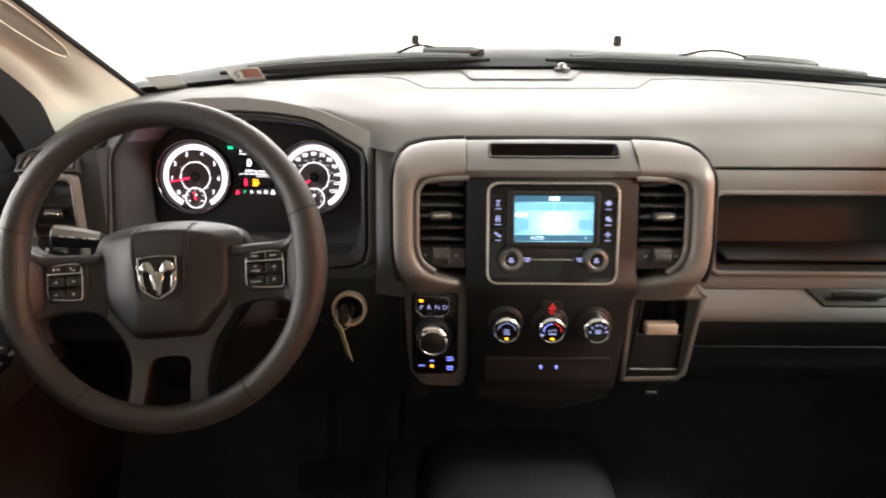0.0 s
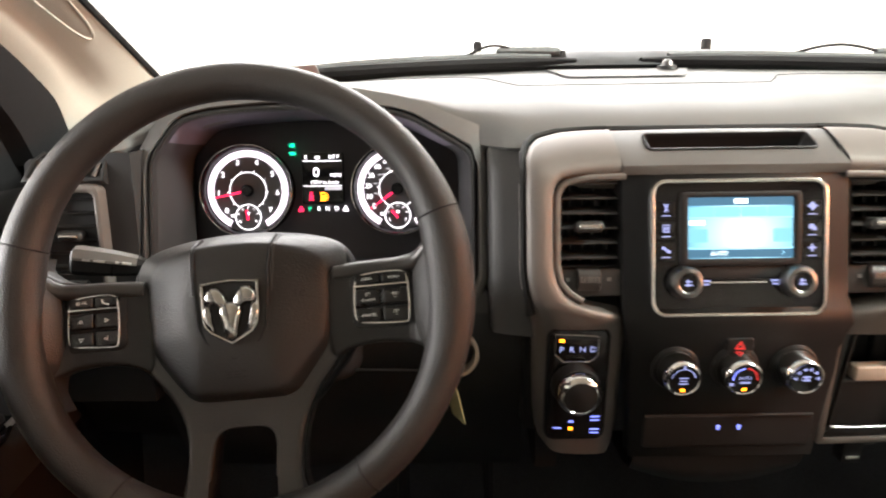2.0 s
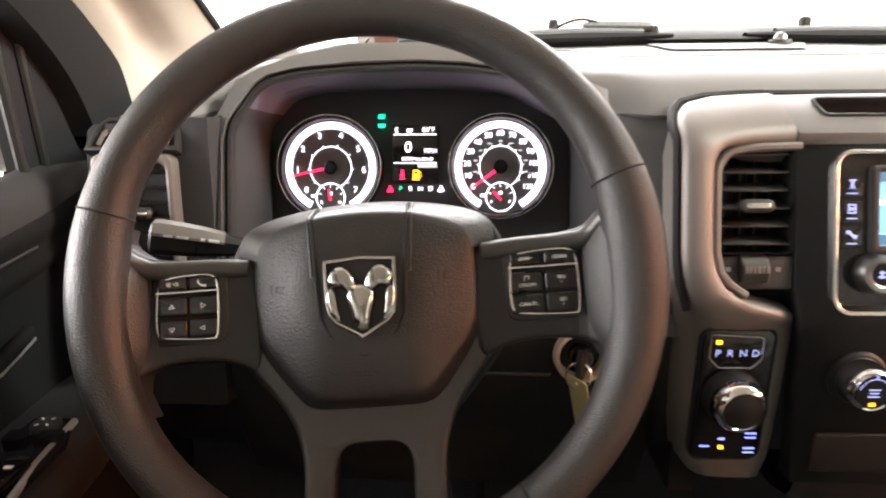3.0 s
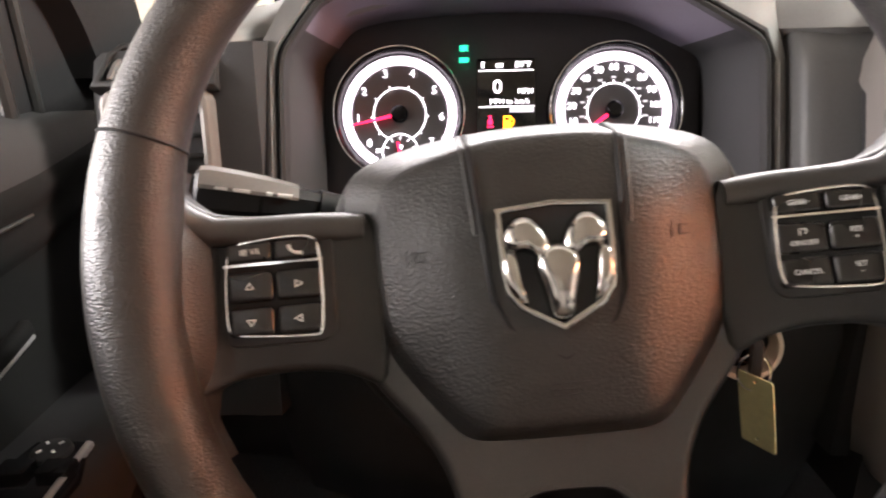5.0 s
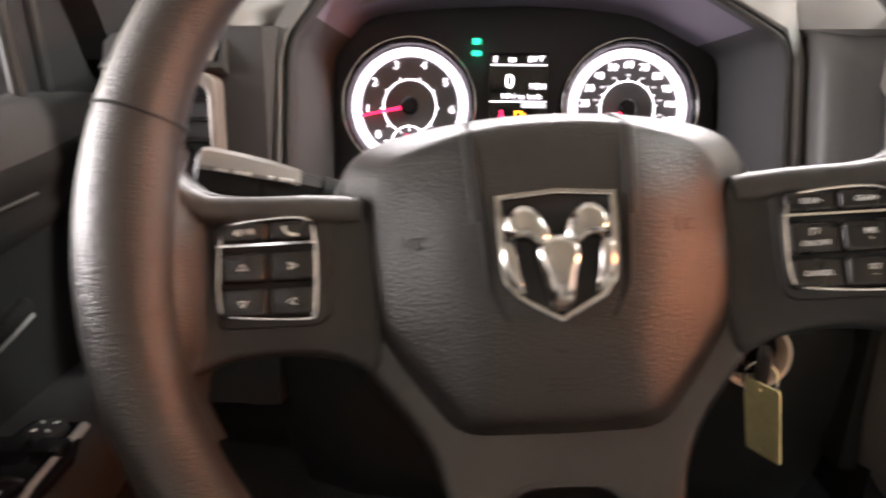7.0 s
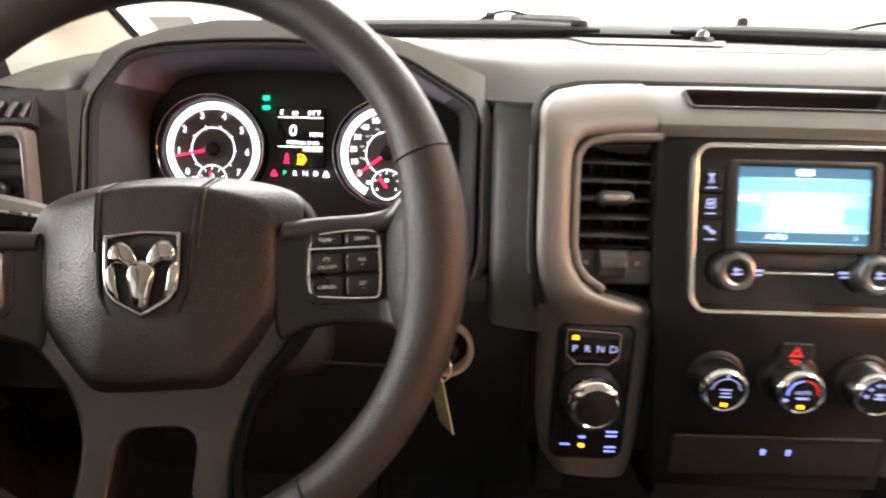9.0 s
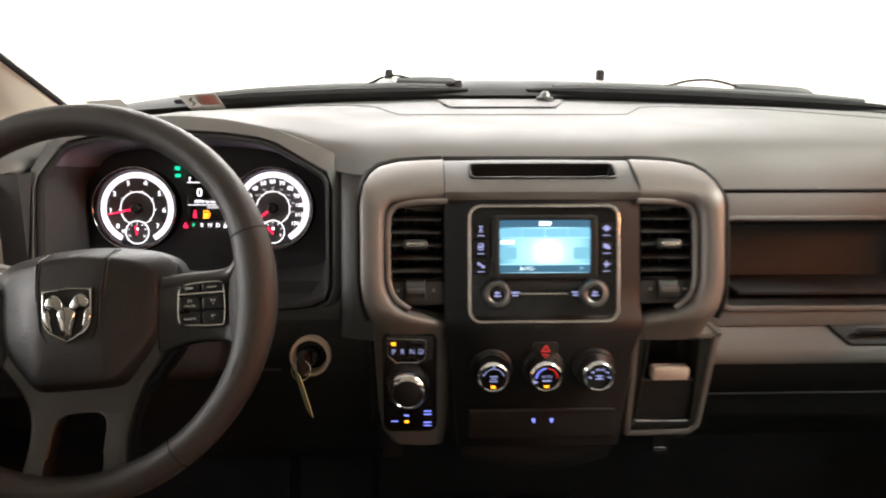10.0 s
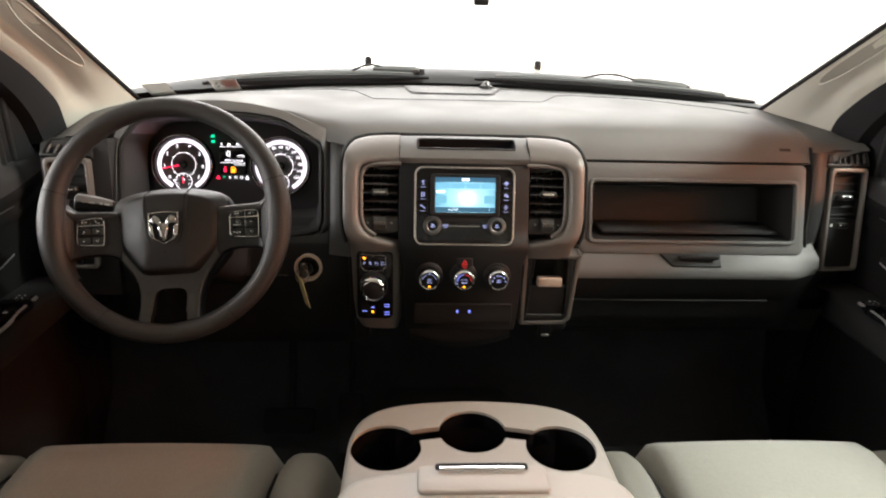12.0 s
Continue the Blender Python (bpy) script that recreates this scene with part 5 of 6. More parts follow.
def hub_points(o, n=5):
    out = []
    for i, p in enumerate(o):
        q = o[(i + 1) % len(o)]
        out += [(p[0] + (q[0] - p[0]) * k / n, p[1] + (q[1] - p[1]) * k / n) for k in range(n)]
    return out


def end_vent(m, label, with_switch):
    th = air_vent(m @ at(0, 0, 0.003), 0.064, 0.094, label, 6, None, 18, False, 0.52)
    part("pewter_frame", ringplate(rrect(0.082, 0.212, 0.010, 0, -0.048), rrect(0.066, 0.194, 0.007, 0, -0.049), -0.012, 0.008, 0.004), PEWTER, th, "satin pewter frame")
    part("lower_plate", prism(rrect(0.067, 0.102, 0.003, 0, -0.096), -0.010, -0.002, 0.001), MATTE, th)
    wh = part("thumb_wheel", box(-0.012, 0.012, -0.006, 0.006, -0.004, 0.004, 0.003), SLAT, th, m=at(0.002, -0.060))
    part("wheel_clip", box(-0.009, 0.009, -0.002, 0.002, 0.003, 0.0055, 0.001), SATIN, wh, m=at(0.002, -0.060))
    part("wheel_mark", bar(0.005, 0.006, at(-0.021, -0.059, -0.002)), PRINT, th)
    # short grille on top of the vent
    cut_in = hub_points([(-0.041, 0.0655), (0.041, 0.0655), (0.042, 0.088), (-0.026, 0.088), (-0.034, 0.082)], 3)
    lean = at(0, 0.0635) @ pose(0, 0, 0, -24) @ Matrix.Diagonal((1, 1.12, 1, 1)) @ at(0, -0.0635)
    gr = part("top_grille", prism(cut_in, -0.012, -0.004), MATTE, th, m=lean)
    for k in range(6):
        s = tube([(-0.034 + 0.0135 * k, 0.066, 0.001), (-0.031 + 0.0135 * k, 0.076, 0.000), (-0.026 + 0.0135 * k, 0.087, -0.006)], 0.0025, 6)
        part("grille_fin", s, CASE, gr, m=lean)
    part("grille_edge", ringplate(inset(cut_in, -0.005), cut_in, -0.012, 0.002, 0.002), DASH_DARK, th, m=lean)
    return th


end_vent(VL, "driver's end air vent in a satin pewter frame", True)
end_vent(VR, "passenger's end air vent in a satin pewter frame", False)
hs = thing("headlight_switch", VL @ at(0.0, -0.103, 0.0035), "round headlight switch with blue backlit marks", "switch")
part("dial", lathe([(0.022, -0.002), (0.022, 0.004), (0.019, 0.012), (0.017, 0.014), (0.001, 0.014)], 36), GLOSS, hs)
part("grip", box(-0.004, 0.004, -0.017, 0.017, 0.012, 0.022, 0.003), MATTE, hs, m=at(0, 0, 0, -35))
part("dial_ring", tube([(x, y, 0.0135) for x, y in circle(0.0175, 36)], 0.001, 6, closed=True), SATIN, hs)
for a, s in ((165, 5), (128, 5), (95, 4), (62, 5)):
    part("lit_mark", bar(0.0008 * s, 0.0018, at(0.0265 * math.cos(math.radians(a)), 0.0265 * math.sin(math.radians(a)), -0.0015)), G_BLUE, hs)
part("lit_mark", bar(0.004, 0.003, at(-0.020, -0.036, -0.0015)), G_BLUE, hs)
part("dimmer", box(-0.006, 0.012, -0.044, -0.030, -0.004, 0.004, 0.002), GLOSS, hs)

# ---- shift-by-knob panel ----
FL = pose(0.0005, 0.8062, 0.6445, 90)
sp = thing("gear_selector_panel", FL, "gloss black gear selector panel with a rotary knob", "gear selector")
part("panel", prism(rrect(0.064, 0.134, 0.010, -0.0075, 0, n=6), -0.004, 0.004, 0.002), GLOSS, sp)
part("panel_edge", ringplate(rrect(0.068, 0.138, 0.012, -0.0075, 0, n=6), rrect(0.063, 0.133, 0.010, -0.0075, 0, n=6), -0.004, 0.0025, 0.001), MATTE, sp)
po = [(-0.0335, 0.063), (-0.0335, 0.040), (-0.027, 0.033), (-0.024, 0.030), (0.004, 0.030), (0.008, 0.033), (0.0125, 0.038), (0.0125, 0.059), (0.009, 0.0605)]
po2 = []
for i, p in enumerate(po):
    q = po[(i + 1) % len(po)]
    po2 += [(p[0] + (q[0] - p[0]) * k / 3, p[1] + (q[1] - p[1]) * k / 3) for k in range(3)]
gp = part("gear_display", prism(po2, 0.003, 0.0055, 0.001), GLOSS, sp, "gear letter window")
part("display_trim", tube([(x, y, 0.0055) for x, y in po2], 0.0008, 6, closed=True), SATIN, gp)
for s, u in zip("PRND", (-0.0265, -0.0155, -0.004, 0.0070)):
    part("gear_letter", words(s, 0.0095, at(u, 0.0445, 0.0056)), G_KEY, gp)
part("gear_lamp", bar(0.0050, 0.0036, at(-0.0265, 0.0555, 0.0056)), G_AMBER, gp, "amber lamp")
knob = part("selector_knob", lathe([(0.0265, 0.003), (0.0265, 0.007), (0.0245, 0.010), (0.0235, 0.024), (0.0215, 0.030), (0.0175, 0.0325), (0.001, 0.0335)], 44), MATTE, sp, "rotary selector knob", m=at(-0.0095, 0.002))
part("chrome_collar", band([(0.0240, 0.018), (0.0246, 0.021), (0.0240, 0.027), (0.0215, 0.0315), (0.0180, 0.0332), (0.0176, 0.0326)], 44), CHROME, knob, "chrome collar", m=at(-0.0095, 0.002))
for u, v, w, h, m in ((-0.012, -0.0535, 0.0045, 0.0035, G_AMBER), (-0.027, -0.0525, 0.009, 0.0014, G_MARK), (-0.012, -0.0445, 0.006, 0.002, G_MARK), (0.0145, -0.0385, 0.010, 0.0016, G_MARK), (0.0145, -0.043, 0.010, 0.0014, G_MARK), (0.0145, -0.0545, 0.010, 0.0016, G_MARK), (0.0145, -0.059, 0.010, 0.0014, G_MARK)):
    part("panel_mark", bar(w, h, at(u, v, 0.0041)), m, sp)


# ---- climate knobs ----
def climate_knob(x, kind):
    th = thing("climate_knob", pose(x, 0.791, 0.671, 90) @ Matrix.Scale(0.92, 4), {"fan": "climate fan knob with chrome skirt and lit marks", "heat": "climate temperature knob with a red and blue arc", "mode": "climate air mode knob with lit marks"}[kind], "climate knob", "climate knobs")
    part("base_ring", band([(0.0275, -0.003), (0.0275, 0.001), (0.025, 0.003), (0.022, 0.003)], 40), MATTE, th)
    part("skirt", band([(0.0235, 0.002), (0.0230, 0.008), (0.0218, 0.022), (0.0208, 0.026), (0.0185, 0.0285), (0.0170, 0.0278)], 40), CHROME, th, "chrome skirt")
    part("face", lathe([(0.0192, 0.0265), (0.0188, 0.0275), (0.001, 0.0275)], 40), GLOSS, th)
    z = 0.0277
    marks = []
    if kind == "fan":
        a = [math.radians(10 + 160 * i / 20) for i in range(21)]
        part("arc_mark", loft([[(r * math.cos(t), r * math.sin(t), z) for t in a] for r in (0.0128, 0.0138)], closed=False), G_KEY, th)
        part("icon", joined(bar(0.010, 0.0012, at(0, 0.0025, z)), bar(0.008, 0.0012, at(0, -0.001, z)), bar(0.010, 0.0012, at(0, -0.0045, z))), G_KEY, th)
        part("pointer", bar(0.0016, 0.005, at(0, 0.0165, z)), G_KEY, th)
    elif kind == "heat":
        for a0, a1, m in ((95, 185, G_MARK), (-5, 85, G_HAZ)):
            a = [math.radians(a0 + (a1 - a0) * i / 14) for i in range(15)]
            part("arc_mark", loft([[(r * math.cos(t), r * math.sin(t), z) for t in a] for r in (0.0125, 0.0142)], closed=False), m, th)
        part("caption", words("AUTO", 0.0050, at(0, 0.0015, z)), G_KEY, th)
        part("icon", joined(bar(0.011, 0.002, at(0, -0.004, z)), bar(0.005, 0.003, at(-0.015, -0.006, z))), G_KEY, th)
    else:
        for a in (175, 140, 105, 75, 40, 5):
            part("icon", joined(bar(0.0042, 0.0012, at(0.0125 * math.cos(math.radians(a)), 0.0125 * math.sin(math.radians(a)) - 0.001, z)), bar(0.0012, 0.0042, at(0.0125 * math.cos(math.radians(a)) + 0.001, 0.0125 * math.sin(math.radians(a)) - 0.001, z))), G_KEY, th)
        part("icon", joined(bar(0.009, 0.0018, at(0, 0.002, z)), bar(0.009, 0.0018, at(0, -0.002, z)), bar(0.0018, 0.006, at(0, 0, z))), G_KEY, th)
    if kind != "mode":
        part("lamp", bar(0.0050, 0.0032, at(0, -0.0125, z)), G_AMBER, th, "amber lamp")
    return th


climate_knob(0.0930, "fan")
climate_knob(0.1560, "heat")
climate_knob(0.2185, "mode")

# ---- cubby with port cover ----
cub = thing("storage_cubby", pose(0.3185, 0.8115, 0.644, 90), "narrow dark storage cubby with a beige port cover", "cubby")
co = hub_points([(-0.036, -0.0625), (0.034, -0.0625), (0.0385, -0.055), (0.0370, 0.053), (0.033, 0.058), (-0.026, 0.058), (-0.030, 0.054), (-0.0385, -0.058)])
cleg = hub_points([(-0.044, -0.083), (0.037, -0.081), (0.050, -0.070), (0.0590, 0.055), (0.0620, 0.0635), (-0.049, 0.0635), (-0.0495, 0.057), (-0.0485, -0.080)])
part("leg_frame", ringplate(cleg, inset(cleg, 0.0085), -0.030, 0.0045, 0.0025), PEWTER, cub, "satin pewter leg of the arch")
part("dark_surround", ringplate(inset(cleg, 0.0080), inset(co, -0.0005), -0.030, 0.0025, 0.0015), SPOKE, cub, "dark surround of the pocket")
part("trim", tube([(x, y, 0.004) for x, y in inset(co, 0.001)], 0.0016, 6, closed=True), SPOKE, cub)
part("pocket", loft([[(x, y, z) for x, y in inset(co, d)] for d, z in ((0.0005, 0.002), (0.002, -0.045))], cap1=True), LOWER, cub, "deep dark pocket")
part("port_cover", box(-0.0235, 0.0235, -0.009, 0.009, -0.012, 0.004, 0.003, 3), USB, cub, "beige port cover", m=at(0.004, 0.0065))
part("port_shelf", box(-0.034, 0.036, -0.003, 0.003, -0.04, -0.004, 0.001), MATTE, cub, m=at(0, -0.008))
part("divider", box(-0.033, 0.035, -0.0015, 0.0015, -0.004, 0.003, 0.001), SLAT, cub, m=at(0, -0.002))
part("lower_lid", prism([(-0.036, -0.060), (0.033, -0.060), (0.0355, -0.005), (-0.0335, -0.005)], -0.012, -0.001, 0.001), LOWER, cub)
part("lower_edge", tube([(-0.034, -0.060, 0.003), (0.0, -0.0612, 0.0035), (0.032, -0.060, 0.003)], 0.0014, 6), SATIN, cub)
plug = thing("diagnostic_plug", pose(0.325, 0.83, 0.543), "small dark plug hanging under the stack", "plug")
part("body", box(-0.012, 0.012, -0.01, 0.01, -0.018, 0.018, 0.004), MATTE, plug)
part("shine", box(-0.008, 0.008, -0.0115, -0.009, -0.012, -0.006, 0.001), SATIN, plug)

# ---- steering wheel ----
WT = 25.0
FW = pose(-0.3182, 0.668, 0.8118, 90 - WT) @ at(0, 0, 0, 4.2)
wheel = thing("steering_wheel", FW, "black leather steering wheel with chrome shield emblem and buttons", "steering wheel")
R0, RX, RZ = 0.1745, 0.0024, 0.0080  # the rim's radius, and its centre beside and before the hub's


def rim_section(a):
    """Tube radii (across, deep) of the rim at the angle a in degrees."""
    side = max(math.exp(-((abs(((a + 180) % 360) - 180) - s) / 22.0) ** 2) for s in (0, 180))
    return 0.0152 + 0.0042 * side, 0.0160 + 0.0015 * side


rings = []
for i in range(120):
    a = 360 * i / 120
    ra, rd = rim_section(a)
    c, s = math.cos(radians(a)), math.sin(radians(a))
    off = -(ra - 0.0152) * 0.9
    rings.append([(RX + (R0 + off + ra * math.cos(2 * math.pi * k / 20)) * c, (R0 + off + ra * math.cos(2 * math.pi * k / 20)) * s, RZ + rd * math.sin(2 * math.pi * k / 20)) for k in range(20)])
part("rim", loft(rings, loop=True), RIMSKIN, wheel, "black pebbled leather rim", 80)
for a in (163, 17, -57, -123):
    ra, rd = rim_section(a)
    off = -(ra - 0.0152) * 0.9
    c, s = math.cos(radians(a)), math.sin(radians(a))
    part("rim_seam", tube([(RX + (R0 + off + (ra + 0.0002) * math.cos(t)) * c, (R0 + off + (ra + 0.0002) * math.cos(t)) * s, RZ + (rd + 0.0002) * math.sin(t)) for t in [2 * math.pi * k / 24 for k in range(24)]], 0.0007, 5, closed=True), STITCH, wheel)

HUB = [(0.084, 0.012), (0.0835, 0.026), (0.078, 0.0345), (0.066, 0.0400), (0.046, 0.0445), (0.020, 0.0475), (0.0, 0.0480), (-0.020, 0.0475), (-0.046, 0.0445), (-0.066, 0.0400), (-0.078, 0.0345), (-0.0835, 0.026), (-0.084, 0.012),
       (-0.0835, -0.010), (-0.082, -0.030), (-0.0785, -0.043), (-0.072, -0.053), (-0.060, -0.067), (-0.050, -0.0785), (-0.044, -0.0845), (-0.036, -0.0872), (-0.020, -0.0876), (0.0, -0.0878), (0.020, -0.0876), (0.036, -0.0872), (0.044, -0.0845), (0.050, -0.0785), (0.060, -0.067), (0.072, -0.053), (0.0785, -0.043), (0.082, -0.030), (0.0835, -0.010)]


def dense(o, n=3, rounds=2):
    out = []
    for i, p in enumerate(o):
        q = o[(i + 1) % len(o)]
        out += [(p[0] + (q[0] - p[0]) * k / n, p[1] + (q[1] - p[1]) * k / n) for k in range(n)]
    for _ in range(rounds):
        out = [tuple((out[i - 1][c] + 2 * out[i][c] + out[(i + 1) % len(out)][c]) / 4 for c in (0, 1)) for i in range(len(out))]
    return out


hub = dense([(x * 1.075, y * 1.12 if y > 0 else y * 1.04) for x, y in HUB])
base = dense([(x * (1.085 if y > 0.02 else 1.155), y * 1.10 if y > 0 else y * 1.135) for x, y in HUB])
HC = (0.0, -0.018)


def shrink(o, k, kb=None):
    return [(HC[0] + (x - HC[0]) * k, HC[1] + (y - HC[1]) * (kb or k)) for x, y in o]


def cover_ring(kx, ky, z, fall):
    """One ring of the cover; the faces beside the middle fall away outwards."""
    return [(x, y, z - (fall if z > -0.01 else 0.0) * max(0.0, (abs(x) - 0.030) / 0.042)) for x, y in shrink(hub, kx, ky)]


rings = [[(x, y, -0.045) for x, y in hub], [(x, y, -0.031) for x, y in hub], [(x, y, -0.0265) for x, y in shrink(hub, 0.992)], [(x, y, -0.0240) for x, y in shrink(hub, 0.975)]]
rings += [cover_ring(kx, ky, z, 0.0125) for kx, ky, z in ((0.965, 0.963, -0.0216), (0.820, 0.83, 0.0020), (0.805, 0.805, 0.0038), (0.785, 0.78, 0.0050), (0.74, 0.73, 0.0060), (0.68, 0.66, 0.0068), (0.60, 0.58, 0.0077), (0.50, 0.48, 0.0088), (0.40, 0.38, 0.0094), (0.25, 0.24, 0.0098))]
# the base's black holds the shadow band below the hub
part("cover_base", prism(base, -0.046, -0.0225, 0.009, 5), MATTE, wheel, "smooth edge under the airbag cover, blackened for the shade there", 50)
part("airbag_cover", loft(rings, cap0=True, cap1=True), LEATHER, wheel, "grained airbag cover", 55)
# grooves from the top edge down round the emblem
for sg in (-1, 1):
    g = [(0.031, 0.0480, -0.0180), (0.031, 0.0385, 0.0012), (0.0305, 0.0355, 0.0044), (0.030, 0.030, 0.0060), (0.029, 0.0145, 0.0086), (0.028, 0.0, 0.0095), (0.0272, -0.012, 0.0095), (0.0262, -0.026, 0.0089), (0.021, -0.037, 0.0083), (0.0, -0.051, 0.0077)]
    part("cover_groove", tube([(sg * x, y, z) for x, y, z in g], 0.0015, 6), STITCH, wheel)
    part("groove_ridge", tube([(sg * (x + 0.0026), y, z - 0.0008) for x, y, z in g[:6]], 0.0014, 8), LEATHER, wheel)
# embossed marks, too faint to read
for u, v, h in ((-0.056, -0.006, 0.0010), (0.052, -0.004, 0.0020)):
    face = at(u, v, h) @ pose(0, 0, 0, 0, 16 if u > 0 else -16)
    mark = joined(bar(0.004, 0.0006, face @ at(0.0025, 0.0018), 0.0003), bar(0.004, 0.0006, face @ at(0.0025, -0.0018), 0.0003), bar(0.0006, 0.005, face @ at(0.0005, 0), 0.0003), bar(0.0006, 0.0062, face @ at(-0.0035, 0), 0.0003))
    part("horn_mark", mark, MATTE, wheel)
part("airbag_mark", joined(*[bar(w, 0.0007, at(x, y, 0.0078), 0.0003) for x, y, w in ((-0.005, -0.0608, 0.0042), (0.001, -0.0608, 0.0042), (0.0065, -0.0608, 0.003), (-0.005, -0.0630, 0.0042), (0.001, -0.0632, 0.0042), (-0.005, -0.0652, 0.0042), (0.001, -0.0652, 0.0042), (0.0065, -0.0652, 0.003))]), MATTE, wheel)

# emblem: chrome shield outline with plain chrome shapes
SH = [(-0.0235, 0.0265), (0.0, 0.0285), (0.0235, 0.0265), (0.0230, 0.0), (0.0215, -0.010), (0.017, -0.0165), (0.0, -0.0265), (-0.017, -0.0165), (-0.0215, -0.010), (-0.0230, 0.0)][::-1]
E0 = at(0, -0.0155, 0.0098) @ Matrix.Diagonal((0.985, 0.94, 1.04, 1))
em = part("emblem", prism(dense(SH, 3, 0), 0.0, 0.0015), MATTE, wheel, "chrome shield emblem", m=E0)
so = dense(SH, 3, 0)
part("shield_frame", ringplate(so, inset(so, 0.0028), 0.0, 0.0038, 0.0012), EMBLEM, em, m=E0)


def pillow(o, h):
    """A rounded chrome shape over the outline o."""
    cx, cy = sum(p[0] for p in o) / len(o), sum(p[1] for p in o) / len(o)
    rr = []
    if sum(a[0] * b[1] - b[0] * a[1] for a, b in zip(o, o[1:] + o[:1])) < 0:
        o = o[::-1]
    o = inset(o, -0.0012)
    for k, z in ((1.0, 0.001), (0.93, h * 0.55), (0.78, h * 0.85), (0.5, h), (0.1, h * 1.05)):
        rr.append([(cx + (x - cx) * k, cy + (y - cy) * k, z) for x, y in o])
    return loft(rr, cap0=True, cap1=True)


for sg in (-1, 1):
    def q(pts):
        return [(sg * x, y) for x, y in pts][:: sg]
    part("curl_shape", pillow(dense(q([(0.002, 0.006), (0.004, 0.014), (0.009, 0.0205), (0.0145, 0.0205), (0.0185, 0.016), (0.0195, 0.010), (0.0165, 0.0075), (0.0125, 0.0085), (0.0085, 0.0065), (0.0045, 0.0025)]), 3), 0.0065), EMBLEM, em, m=E0 @ Matrix.Scale(1.06, 4))
    part("crescent_shape", pillow(dense(q([(0.0165, 0.0085), (0.0200, 0.0065), (0.0202, -0.004), (0.0170, -0.0115), (0.0125, -0.0145), (0.0145, -0.008), (0.0155, 0.0)]), 3), 0.0045), EMBLEM, em, m=E0 @ Matrix.Scale(1.06, 4))
part("wedge_shape", pillow(dense([(0.0075, 0.0065), (0.0, 0.0105), (-0.0075, 0.0065), (-0.0080, 0.0), (-0.0050, -0.010), (-0.0040, -0.0185), (0.0, -0.0205), (0.0040, -0.0185), (0.0050, -0.010), (0.0080, 0.0)], 3), 0.0075), EMBLEM, em, m=E0 @ Matrix.Scale(1.06, 4))


